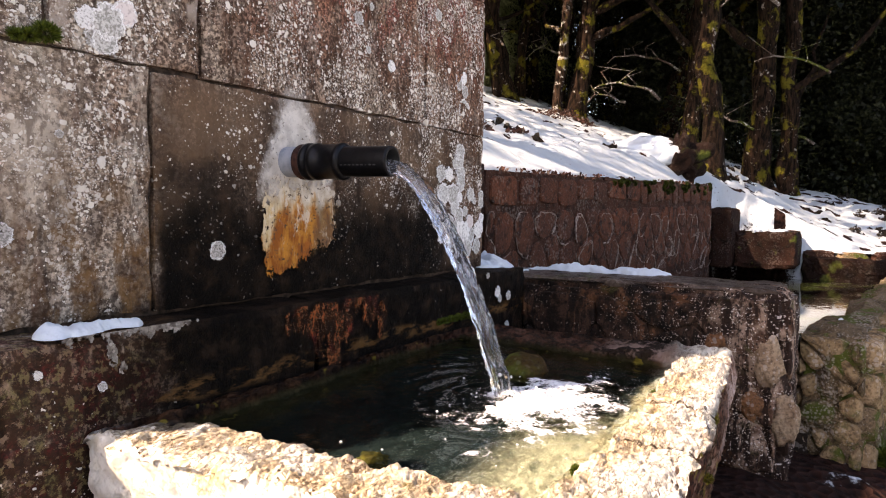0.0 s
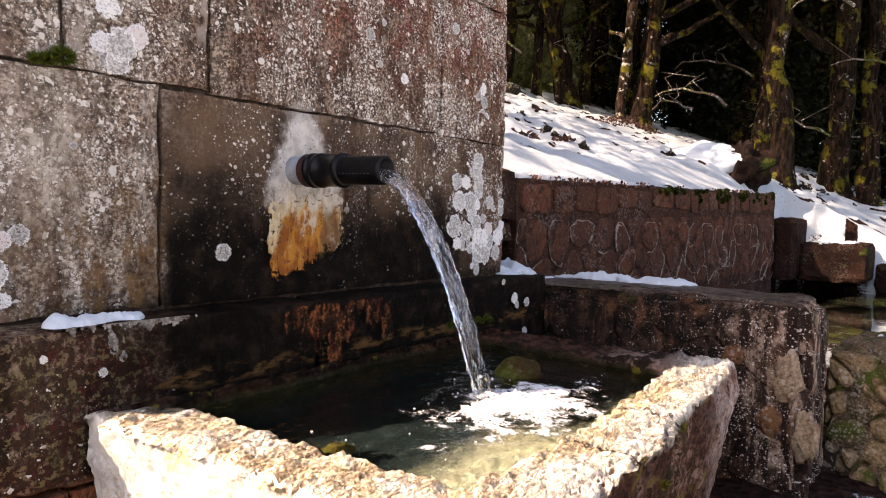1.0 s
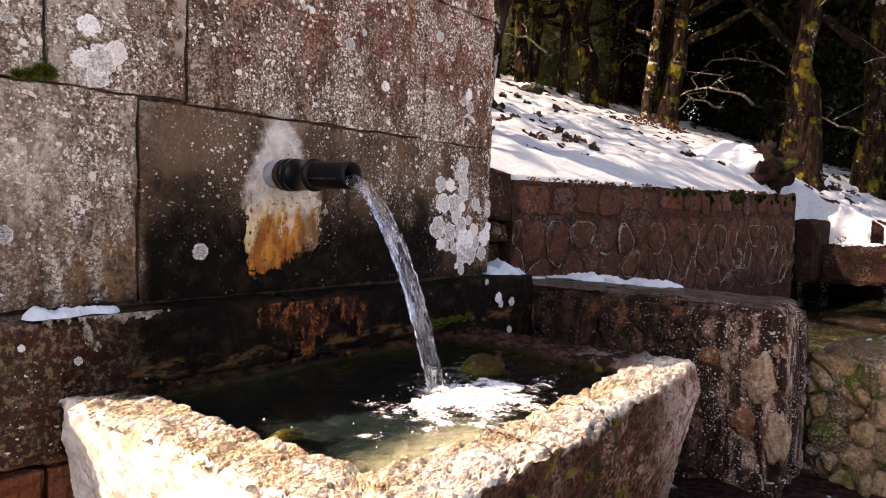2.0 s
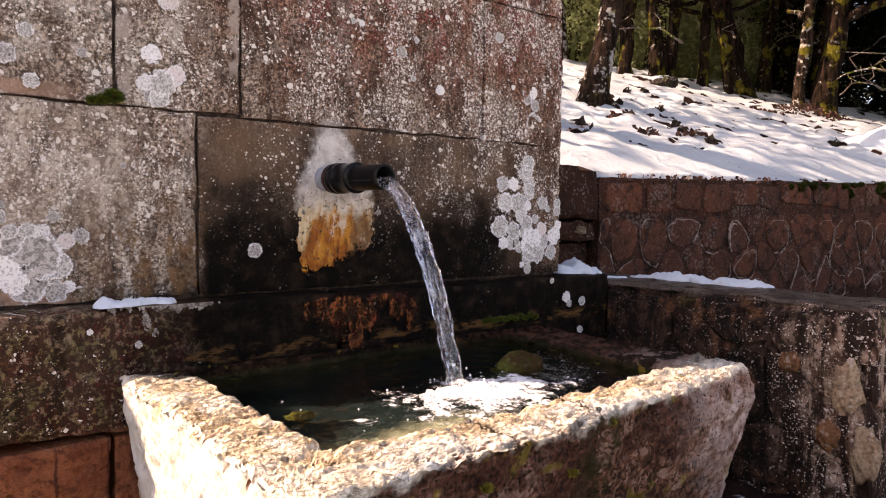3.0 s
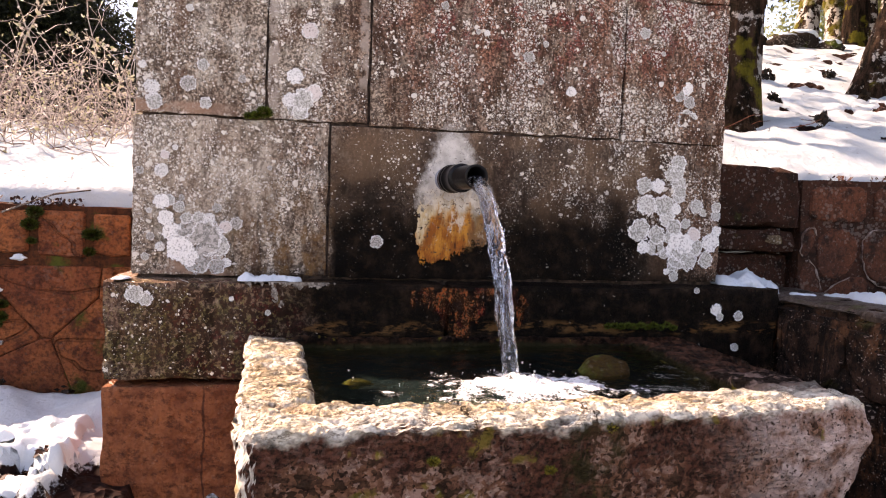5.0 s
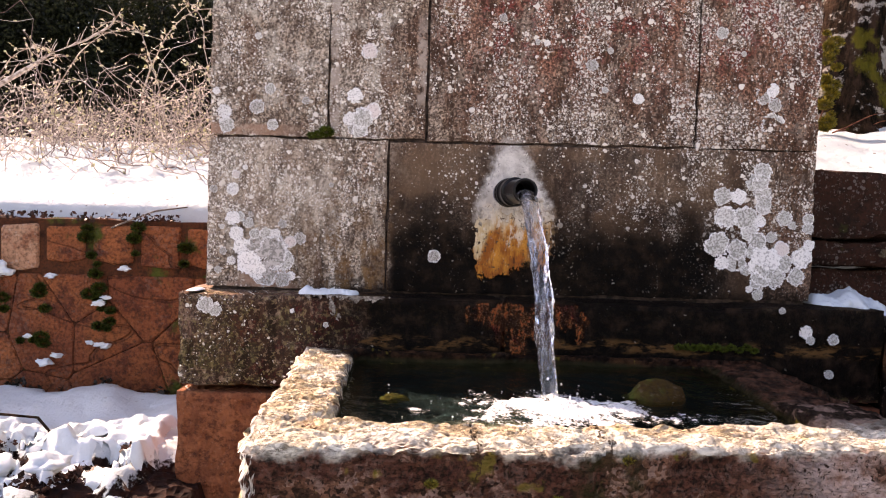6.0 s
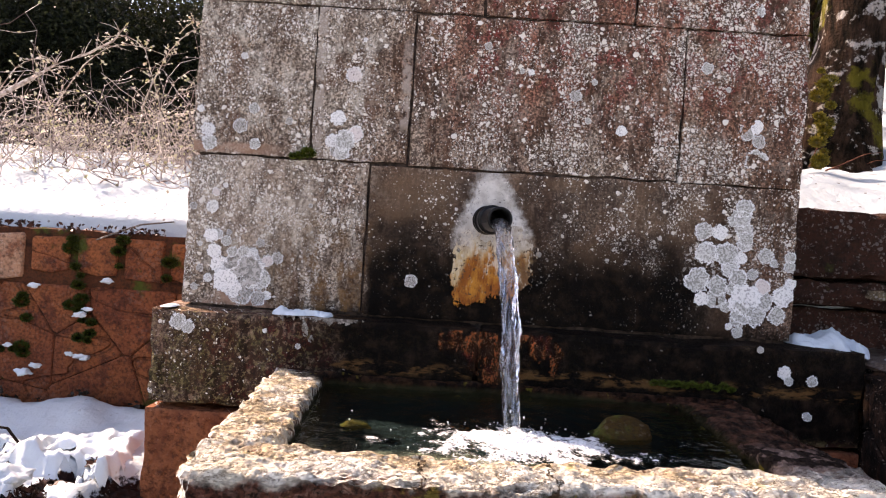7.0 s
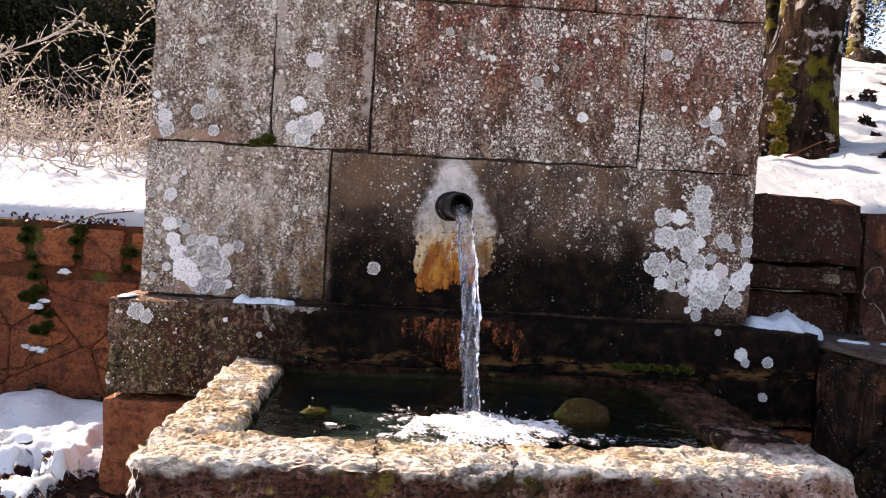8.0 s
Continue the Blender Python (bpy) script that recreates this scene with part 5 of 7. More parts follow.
part("rubble_body", rough_block((0.915, -0.735, 0.20), (1.165, 0.25, 0.748), 0.02, 0.012, 0.024, 60.0, freq=9.0), WING_FACE, wing)
part("cap", rough_block((0.930, -0.715, 0.738), (1.160, 0.25, 0.7555), 0.014, 0.004, 0.010, 63.0, freq=18.0), CAP, wing, "worn wet cement cap")


def wing_inner(u, v, d):
    return (0.912 - d, -0.72 + u, v)


def wing_front(u, v, d):
    return (0.925 + u, -0.735 - d, v)


for poly in paving(0.66, 0.40, 0.15, 0.13, rng):
    part("stone", stone_face(shrink([(a, b + 0.315) for a, b in poly], 0.004), wing_inner, 0.006, 0.010, rng), WING_FACE, wing)
for poly in paving(0.23, 0.52, 0.11, 0.16, rng):
    part("stone", stone_face(shrink([(a, b + 0.20) for a, b in poly], 0.007), wing_front, 0.012, 0.010, rng), WING_FACE, wing)
for i, (y, z, ry, rz, mat) in enumerate(((-0.698, 0.588, 0.030, 0.062, PALE_STONE), (-0.738, 0.452, 0.026, 0.060, PALE_STONE), (-0.583, 0.620, 0.024, 0.024, RUST_STONE), (-0.668, 0.475, 0.022, 0.034, RUST_STONE))):
    part("stone", lump((0.908, y, z), (0.010, ry, rz), 90.0 + i, 0.45, 3), mat, wing, "pale rounded stone set in the mortar" if mat is PALE_STONE else "", smooth=True)

basin = thing("second_basin", (3.0, -0.5, 0.2), "mossy rubble basin wall enclosing dark still water", "basin", kind="structure")
part("front_wall", rough_block((1.17, -0.885, 0.15), (5.1, -0.755, 0.640), 0.05, 0.02, 0.03, 70.0, freq=5.0), MOSSY, basin)
part("end_block", rough_block((1.172, -0.90, 0.15), (1.50, -0.74, 0.628), 0.02, 0.012, 0.02, 72.0, freq=9.0), MOSSY, basin, "rounded pale end block")
for poly in paving(3.4, 0.44, 0.12, 0.085, random.Random(14)):
    part("stone", stone_face(shrink([(a + 1.55, b + 0.19) for a, b in poly], 0.010), lambda u, v, d: (u, -0.895 - d, v), 0.018, 0.010, rng), MOSSY if rng.random() < 0.5 else TAN_STONE, basin)
for poly in paving(0.155, 0.45, 0.034, 0.125, random.Random(15)):
    part("stone", stone_face(shrink([(a - 0.90, b + 0.17) for a, b in poly], 0.006), lambda u, v, d: (1.178 - d, u, v), 0.022, 0.007, rng), MOSSY if rng.random() < 0.4 else TAN_STONE, basin)
for poly in paving(0.36, 0.45, 0.085, 0.085, random.Random(16)):
    part("stone", stone_face(shrink([(a + 1.175, b + 0.17) for a, b in poly], 0.006), lambda u, v, d: (u, -0.895 - d, v), 0.032, 0.008, rng), MOSSY if rng.random() < 0.4 else TAN_STONE, basin)
# far wall in boulder colour: the trees' shade over it is painted this way
part("end_wall", rough_block((4.85, -1.15, 0.20), (5.15, -0.05, 0.62), 0.05, 0.02, 0.02, 75.0), BOULDER, basin)
part("basin_floor", rough_block((1.15, -0.78, 0.20), (4.9, 0.05, 0.36), 0.2, 0.004, 0.004, 76.0), ROCK, basin)
pivot = Matrix.Translation((1.17, -0.76, 0))
basin.matrix_basis = pivot @ Matrix.Rotation(radians(-7.5), 4, "Z") @ pivot.inverted() @ basin.matrix_basis
bm = bmesh.new()
bm.faces.new([bm.verts.new(p) for p in ((1.16, -0.77, 0.450), (4.85, -1.26, 0.450), (4.88, 0.06, 0.450), (1.16, 0.16, 0.450))])
pool = solo("pool_water", bm, POOL, "dark still water in the second basin", "water", kind="structure")
pool.visible_shadow = False
for lo, hi, sd in (((4.32, -0.12, 0.55), (4.75, 0.03, 0.985), 80.0), ((4.45, -0.53, 0.55), (5.0, -0.12, 0.82), 83.0)):
    st = thing("stone_step", ((lo[0] + hi[0]) / 2, (lo[1] + hi[1]) / 2, lo[2]), "dark stone block step topped with snow at the wall end", "step", "stone steps")
    part("step_block", rough_block(lo, hi, 0.03, 0.012, 0.02, sd, freq=7.0), STEP_STONE, st)
for i, (y0, y1, z1) in enumerate(((-0.76, -0.54, 0.665), (-0.98, -0.77, 0.655), (-1.35, -0.99, 0.67))):
    solo("kerb_stone", rough_block((4.95, y0, 0.5), (5.25, y1, z1), 0.03, 0.015, 0.03, 86.0 + i, freq=7.0), TAN_STONE if i == 1 else PIER, "rough brown kerb stone at the pool's edge", "kerb stone", "kerb stones")

# ---- stone trough ----


def quad_loop(corners, n, soft):
    """n points round a four-cornered outline, evenly per side, with rounded corners."""
    k = n // 4
    pts = []
    for i in range(4):
        a, b = Vector(corners[i]), Vector(corners[(i + 1) % 4])
        pts += [a.lerp(b, j / k) for j in range(k)]
    return [sum((pts[(i + d) % n] for d in range(-soft, soft + 1)), Vector((0, 0))) / (2 * soft + 1) for i in range(n)]


def trough_mesh():
    n = 840
    outer = quad_loop([(-0.385, -0.080), (-0.338, -0.744), (0.600, -0.662), (0.612, -0.080)], n, 7)
    inner = quad_loop([(-0.276, -0.115), (-0.248, -0.612), (0.468, -0.592), (0.490, -0.090)], n, 6)
    for p in inner:
        if p.y < -0.5:
            p.y -= 0.018 * max(0.0, 1 - ((p.x - 0.04) / 0.30) ** 2)
    foot = quad_loop([(-0.300, -0.085), (-0.285, -0.665), (0.505, -0.610), (0.515, -0.085)], n, 9)
    bed = quad_loop([(-0.225, -0.15), (-0.205, -0.53), (0.41, -0.52), (0.44, -0.15)], n, 12)
    mid = Vector((0.12, -0.33))
    rings = []
    for i in range(80):
        s = i / 79
        swell = 0.022 * smooth01(0.35, 0.85, s) * (1 - smooth01(0.85, 1.0, s))
        rings.append([(foot[k].lerp(outer[k], s ** 0.75) + (outer[k] - mid).normalized() * swell * smooth01(0.2, 0.55, outer[k].x), 0.25 + (0.660 - 0.25) * s, "side", s) for k in range(n)])
    for i in range(34):
        s = i / 33
        bow = 0.012 + 0.005 * min(1.0, min(s, 1 - s) / 0.05)
        rings.append([(outer[k].lerp(inner[k], 0.004 + s * 0.996), 0.652 + bow, "rim", s) for k in range(n)])
    for i in range(14):
        s = (i + 1) / 14
        rings.append([(inner[k].lerp(bed[k], s ** 1.3), 0.652 - 0.092 * s, "in", s) for k in range(n)])
    for i in range(5):
        s = (i + 1) / 6
        rings.append([(bed[k].lerp(mid, s), 0.56, "bed", s) for k in range(n)])
    verts, faces = [], []
    for ring in rings:
        for k, (p, z, zone, s) in enumerate(ring):
            q = Vector((p.x, p.y, z))
            out = (p - mid).normalized()
            d = 0.006 * fbm(q, 7.0, 3.0) + 0.0035 * fbm(q, 26.0, 5.0)
            if zone == "side":
                chip = max(0.0, fbm(q, 18.0, 9.0)) * smooth01(0.84, 1.0, s) * 0.016
                d = d * 1.5 + 0.004 * abs(fbm(q, 44.0, 17.0))
                q.x += out.x * (d - chip)
                q.y += out.y * (d - chip)
                q.z += 0.004 * fbm(q, 15.0, 2.0) * s
            elif zone == "rim":
                # slaty flakes that break in small steps
                flake = fbm((q.x * 0.7, q.y * 1.6, 0), 24.0, 4.0, 5)
                step = math.floor(flake * 7.0) / 7.0 * 0.8 + flake * 0.2
                q.z += 0.005 * fbm(q, 6.0, 1.0) + 0.0085 * step - 0.007 * max(0.0, fbm((q.x * 0.6, q.y * 1.5, 0), 75.0, 6.0))
                edge = 1 - min(1.0, min(s, 1 - s) / 0.14)
                q.z -= edge * 0.009 * max(0.0, fbm(q, 26.0, 8.0))
                jag = 0.011 * fbm(q, 34.0, 12.0) * smooth01(0.6, 1.0, s) + 0.009 * fbm(q, 20.0, 22.0) * smooth01(0.35, 0.0, s)
                q.x += out.x * jag
                q.y += out.y * jag
                q.z -= 0.016 * smooth01(-0.12, -0.08, q.y)
                q.z -= 0.012 * smooth01(0.40, 0.47, q.x) * smooth01(-0.50, -0.40, q.y)
            elif zone == "in":
                jag = (0.011 * fbm(q, 34.0, 12.0)) * (1 - s) ** 2
                q.x += out.x * (d * s + jag)
                q.y += out.y * (d * s + jag)
            else:
                q.z += 0.018 * fbm(q, 6.0, 7.0)
            verts.append(tuple(q))
    m = len(rings)
    for j in range(m - 1):
        for k in range(n):
            a, b = j * n + k, j * n + (k + 1) % n
            faces.append((a, b, b + n, a + n))
    o = len(verts)
    verts.append((mid.x, mid.y, 0.56))
    for k in range(n):
        faces.append(((m - 1) * n + k, (m - 1) * n + (k + 1) % n, o))
    me = raw_mesh("stone_trough", verts, faces, TROUGH, True)
    me.polygons.foreach_set("use_smooth", [not 80 * n <= i < 114 * n for i in range(len(me.polygons))])
    crisp = {80, 113}
    sharp = [False] * len(me.edges)
    for e in me.edges:
        a, b = e.vertices
        if a < o and b < o and a // n == b // n and a // n in crisp:
            sharp[e.index] = True
    me.attributes.new("sharp_edge", "BOOLEAN", "EDGE").data.foreach_set("value", sharp)
    return me


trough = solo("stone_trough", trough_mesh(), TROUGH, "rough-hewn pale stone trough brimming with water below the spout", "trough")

# ---- water ----
JET = Vector((0.098, -0.412))
WATER_Z = 0.643


def water_height(x, y):
    r = math.hypot(x - JET.x, y - JET.y)
    wave = 0.0035 * math.cos(r * 120) * math.exp(-r * 7) + 0.0022 * fbm((x, y, 0), 14.0, 3.0)
    boil = 0.007 * math.exp(-(r / 0.07) ** 2) * (1 + fbm((x, y, 0), 40.0, 2.0))
    return WATER_Z + wave + boil


nxw, nyw = 180, 120
wv = [(-0.31 + 0.88 * i / nxw, -0.625 + 0.545 * j / nyw) for j in range(nyw + 1) for i in range(nxw + 1)]
wv = [(x, y, water_height(x, y)) for x, y in wv]
wf = [(j * (nxw + 1) + i, j * (nxw + 1) + i + 1, (j + 1) * (nxw + 1) + i + 1, (j + 1) * (nxw + 1) + i) for j in range(nyw) for i in range(nxw)]
pond = solo("trough_water", raw_mesh("trough_water", wv, wf, WATER, True), WATER, "clear rippled spring water filling the trough", "water", kind="structure")
pond.visible_shadow = False

# stones in the water
solo("bed_stone", lump((0.300, -0.345, 0.628), (0.058, 0.042, 0.042), 3.0, 0.3), BED_STONE, "brown algae-coated stone breaking the water", "stone", "stones in the trough", smooth=True)
solo("bed_stone", lump((-0.172, -0.359, 0.592), (0.023, 0.017, 0.022), 8.0, 0.3), OCHRE_STONE, "yellow-green mossy stone under the water", "stone", "stones in the trough", smooth=True)

# falling water
def stream_mesh():
    n, sides = 110, 40
    verts, faces = [], []
    start, low = Vector((0.062, -0.150, 1.006)), Vector((JET.x, JET.y, WATER_Z - 0.01))
    for i in range(n):
        t = i / (n - 1)
        c = Vector((start.x + (low.x - start.x) * t, start.y + (low.y - start.y) * t, start.z + (low.z - start.z) * max(0.0, (t - 0.2) / 0.8) ** 1.9))
        tan = Vector((low.x - start.x, low.y - start.y, 2.3 * (low.z - start.z) * max(0.0, (t - 0.2) / 0.8) ** 0.9)).normalized()
        u = tan.cross(Vector((0, 0, 1)))
        u = Vector((1, 0, 0)) if u.length < 1e-3 else u.normalized()
        v = tan.cross(u)
        wide = 0.0165 * (1 - t) + 0.0130 * t
        thin = 0.0095 * (1 - t) + 0.0130 * t
        for k in range(sides):
            a = 2 * math.pi * k / sides
            g = 0.30 * fbm((math.cos(a) * 1.6, math.sin(a) * 1.6, t * 3.0), 1.6, 4.0, 3) + 0.16 * fbm((math.cos(a) * 2, math.sin(a) * 2, t * 16), 2.0, 9.0, 3) * (0.3 + t)
            g += 0.36 * fbm((math.cos(a) * 6, math.sin(a) * 6, t * 5), 1.5, 14.0, 3)
            g += 0.30 * t * fbm((math.cos(a) * 3, math.sin(a) * 3, t * 26), 1.5, 21.0, 3)
            r = 1 + g
            p = c + u * math.cos(a) * wide * r + v * math.sin(a) * thin * r
            verts.append(tuple(p))
    for i in range(n - 1):
        for k in range(sides):
            a, b = i * sides + k, i * sides + (k + 1) % sides
            faces.append((a, b, b + sides, a + sides))
    faces.append(tuple(range(sides))[::-1])
    faces.append(tuple(range((n - 1) * sides, n * sides)))
    return raw_mesh("falling_water", verts, faces, STREAM, True)


stream = solo("water_stream", outward(stream_mesh()), STREAM, "clear rippled stream of water falling from the spout", "water stream")
stream.visible_shadow = False

rng = random.Random(44)
chunks = []
for k in range(16):
    t = rng.uniform(0.25, 0.92)
    x, y = 0.062 + (JET.x - 0.062) * t, -0.150 + (JET.y + 0.150) * t
    z = 1.006 + (WATER_Z - 1.016) * max(0.0, (t - 0.2) / 0.8) ** 1.9
    a = rng.uniform(0, 6.28)
    r = rng.uniform(0.012, 0.026)
    u, v = [], []
    for j in range(5):
        for i in range(6):
            b, c = 2 * math.pi * i / 6, -math.pi / 2 + math.pi * (j + 0.5) / 5
            u.append((x + r * math.cos(a) + 0.0016 * math.cos(b) * math.cos(c), y + r * math.sin(a) + 0.0016 * math.sin(b) * math.cos(c), z + 0.0042 * math.sin(c)))
    v = [(j * 6 + i, j * 6 + (i + 1) % 6, j * 6 + 6 + (i + 1) % 6, j * 6 + 6 + i) for j in range(4) for i in range(6)]
    chunks.append((u, v + [(5, 4, 3, 2, 1, 0), tuple(range(24, 30))]))
drops = solo("water_drops", raw_mesh("water_drops", *join(chunks), STREAM, True), STREAM, "small drops thrown off by the falling stream", "water drops", kind="stuff")
drops.visible_shadow = False

# foam and drops where the stream lands
rng = random.Random(21)
fv, ff, fk = [], [], []
nxf, nyf = 170, 100
for j in range(nyf + 1):
    for i in range(nxf + 1):
        x, y = -0.20 + 0.62 * i / nxf, -0.585 + 0.36 * j / nyf
        dx, dy = x - JET.x - 0.012, y - JET.y + 0.056
        e = 1 - math.hypot(dx / 0.205, dy / 0.112)
        k = e + 0.55 * fbm((x, y, 0), 16.0, 6.0) + 0.30 * fbm((x, y, 0), 48.0, 2.0)
        bub = 0.0015 + smooth01(0.2, 0.9, k) * (0.003 + 0.0035 * max(0.0, fbm((x, y, 0), 40.0, 1.0)) + 0.005 * max(0.0, e))
        fv.append((x, y, water_height(x, y) + bub))
        fk.append(k)
ff = [(j * (nxf + 1) + i, j * (nxf + 1) + i + 1, (j + 1) * (nxf + 1) + i + 1, (j + 1) * (nxf + 1) + i) for j in range(nyf) for i in range(nxf)
      if max(fk[(j + b) * (nxf + 1) + i + a] for a in (0, 1) for b in (0, 1)) > 0.0]
fm = raw_mesh("foam", fv, ff, FROTH, True)
fa = fm.attributes.new("froth", "FLOAT", "POINT")
fa.data.foreach_set("value", fk)
solo("foam", fm, FROTH, "white churning foam where the stream lands", "foam", kind="stuff")


def bead(center, r, squash=0.6):
    v, f = [], []
    for j in range(4):
        for i in range(7):
            a, b = 2 * math.pi * i / 7, -math.pi / 2 + math.pi * (j + 0.5) / 4
            v.append((center[0] + r * math.cos(a) * math.cos(b), center[1] + r * math.sin(a) * math.cos(b), center[2] + r * squash * math.sin(b)))
    for j in range(3):
        for i in range(7):
            f.append((j * 7 + i, j * 7 + (i + 1) % 7, j * 7 + 7 + (i + 1) % 7, j * 7 + 7 + i))
    f.append(tuple(range(6, -1, -1)))
    f.append(tuple(range(21, 28)))
    return v, f


chunks = []
for _ in range(46):
    a, r = rng.uniform(0, 2 * math.pi), abs(rng.gauss(0, 0.13)) + 0.02
    x, y = JET.x + 0.02 + r * math.cos(a) * 1.35, JET.y - 0.02 + r * math.sin(a) * 0.75
    if -0.22 < x < 0.43 and -0.56 < y < -0.14:
        chunks.append(bead((x, y, water_height(x, y) + 0.001), rng.uniform(0.0008, 0.0021)))
for _ in range(7):
    a, r = rng.uniform(0, 2 * math.pi), abs(rng.gauss(0, 0.05)) + 0.012
    chunks.append(bead((JET.x + r * math.cos(a), JET.y + r * math.sin(a), WATER_Z + rng.uniform(0.006, 0.06) * math.exp(-r * 9)), rng.uniform(0.001, 0.0024), 1.3))
solo("bubbles", raw_mesh("bubbles", *join(chunks), FOAM, True), FOAM, "small white bubbles and splash drops on the water", "bubbles", kind="stuff")

# ---- spout ----


def ring_tube(path, profile, sides=32, hollow=0.0):
    """A turned tube along a straight path: profile gives (distance, radius); hollow: inner radius."""
    a, b = Vector(path[0]), Vector(path[1])
    t = (b - a).normalized()
    u = t.cross(Vector((0, 0, 1))).normalized()
    v = u.cross(t)
    prof = list(profile)
    if hollow:
        prof += [(prof[-1][0], hollow), (prof[0][0], hollow)]
    verts, faces = [], []
    for d, r in prof:
        for k in range(sides):
            g = 2 * math.pi * k / sides
            verts.append(tuple(a + t * d + (u * math.cos(g) + v * math.sin(g)) * r))
    for i in range(len(prof) - 1):
        for k in range(sides):
            p, q = i * sides + k, i * sides + (k + 1) % sides
            faces.append((p, q, q + sides, p + sides))
    if not hollow:
        faces.append(tuple(range(sides))[::-1])
        faces.append(tuple(range((len(prof) - 1) * sides, len(prof) * sides)))
    return verts, faces


AXIS = ((0.047, 0.02, 1.018), (0.070, -0.212, 1.014))
spout = thing("water_spout", (0.047, 0.0, 1.018), "black plastic pipe spout set in the fountain wall", "spout")
part("wall_sleeve", raw_mesh("wall_sleeve", *ring_tube(AXIS, [(0.0, 0.027), (0.058, 0.027), (0.060, 0.025)], 32, 0.018), GREY_TUBE, True), GREY_TUBE, spout, "grey plastic sleeve at the wall")
part("rust_collar", raw_mesh("rust_collar", *ring_tube(AXIS, [(0.046, 0.029), (0.050, 0.031), (0.062, 0.031), (0.064, 0.029)], 32, 0.02), RUSTY, True), RUSTY, spout, "rusty iron collar")
coupling = part("coupling", raw_mesh("coupling", *ring_tube(AXIS, [(0.060, 0.030), (0.063, 0.0325), (0.070, 0.0325), (0.072, 0.0300), (0.078, 0.0300), (0.080, 0.0320), (0.088, 0.0320),
                                                            (0.090, 0.0300), (0.128, 0.0295), (0.131, 0.0315), (0.139, 0.0315), (0.142, 0.0270)], 36, 0.019), PLASTIC, True), PLASTIC, spout, "ribbed black coupling")
pipe = part("pipe", raw_mesh("pipe", *ring_tube(AXIS, [(0.120, 0.0255), (0.228, 0.0253), (0.2325, 0.0248)], 40, 0.0200), PLASTIC, True), PLASTIC, spout, "open-ended black pipe")
bars = bmesh.new()
for k in range(9):
    d = 0.150 + k * 0.008
    c = Vector(AXIS[0]).lerp(Vector(AXIS[1]), d / 0.2331)
    bmesh.ops.create_cube(bars, size=1.0, matrix=Matrix.Translation(c + Vector((-0.0243, 0, -0.0070))) @ Matrix.Diagonal((0.0012, 0.005 if k % 3 else 0.003, 0.0022, 1)))
part("printed_marks", bars, make_plain("faded_print", (0.055, 0.055, 0.055), (0.035, 0.035, 0.035), 30.0), pipe, "faded unreadable printed marks")

# ---- crusts, lichen and moss on the stone ----


def on_wall(u, v, d):
    return (u, -0.003 - d, v)


def on_plinth(u, v, d):
    return (u, -0.075 - d, v)


def flake_patch(name, x0, x1, z0, z1, inside, mat, thick, seed, to_world, cell=0.0016, ragged=1.0):
    """A thin flaking crust with a ragged edge: inside() tells how deep a place lies within it, in metres."""
    nx, nz = int((x1 - x0) / cell), int((z1 - z0) / cell)
    idx, verts, faces = {}, [], []
    for j in range(nz):
        for i in range(nx):
            u, v = x0 + (i + 0.5) * cell, z0 + (j + 0.5) * cell
            d = inside(u, v) + 0.022 * ragged * fbm((u, v * 0.5, 0), 34.0, seed) + 0.013 * ragged * fbm((u, v * 0.7, 0), 110.0, seed + 3)
            if d < 0:
                continue
            quad = []
            for a, b in ((0, 0), (1, 0), (1, 1), (0, 1)):
                key = (i + a, j + b)
                if key not in idx:
                    pu, pv = x0 + key[0] * cell, z0 + key[1] * cell
                    h = thick * (0.45 + 0.55 * smooth01(0.0, 0.02, d)) * (0.7 + 0.8 * fbm((pu, pv * 0.6, 0), 55.0, seed))
                    idx[key] = len(verts)
                    verts.append(to_world(pu, pv, h))
                quad.append(idx[key])
            faces.append(tuple(quad))
    return raw_mesh(name, verts, faces, mat, True)


def crust_left(z):
    return 0.066 - 0.050 * math.sqrt(max(0.0, min(1.0, (1.142 - z) / 0.06))) - 0.030 * smooth01(1.03, 0.95, z) + 0.012 * smooth01(0.90, 0.83, z)


def crust_right(z):
    return 0.066 + 0.050 * math.sqrt(max(0.0, min(1.0, (1.142 - z) / 0.06))) + 0.052 * smooth01(1.05, 0.96, z) - 0.05 * smooth01(0.885, 0.85, z)


def in_crust(u, v):
    return min(u - crust_left(v), crust_right(v) - u, (v - 0.822 - 0.034 * smooth01(0.03, 0.13, u)) * 1.1, (0.985 - 0.02 * math.sin(u * 40) - v) * 0.5)


def in_rust(u, v):
    arm = min(0.026 - abs(v - 0.748 + 0.02 * math.sin(u * 31)), (u + 0.02) * 0.5, (0.205 - u) * 0.4)
    drop = min(0.055 - abs(u - 0.085 - 0.15 * (v - 0.7)) - 0.55 * max(0.0, 0.75 - v), v - 0.652, 0.77 - v)
    return max(arm, drop) * 0.8 + 0.002


solo("mineral_crust", flake_patch("mineral_crust", -0.05, 0.21, 0.79, 1.01, in_crust, CRUST, 0.0025, 3.0, on_wall), CRUST, "cream and rust-orange mineral crust below the spout", "mineral crust")
solo("rust_stain", flake_patch("rust_stain", -0.04, 0.24, 0.63, 0.772, in_rust, RUST_CRUST, 0.002, 6.0, on_plinth, 0.0016, 1.2), RUST_CRUST, "rust-brown crust running down the plinth", "mineral crust")


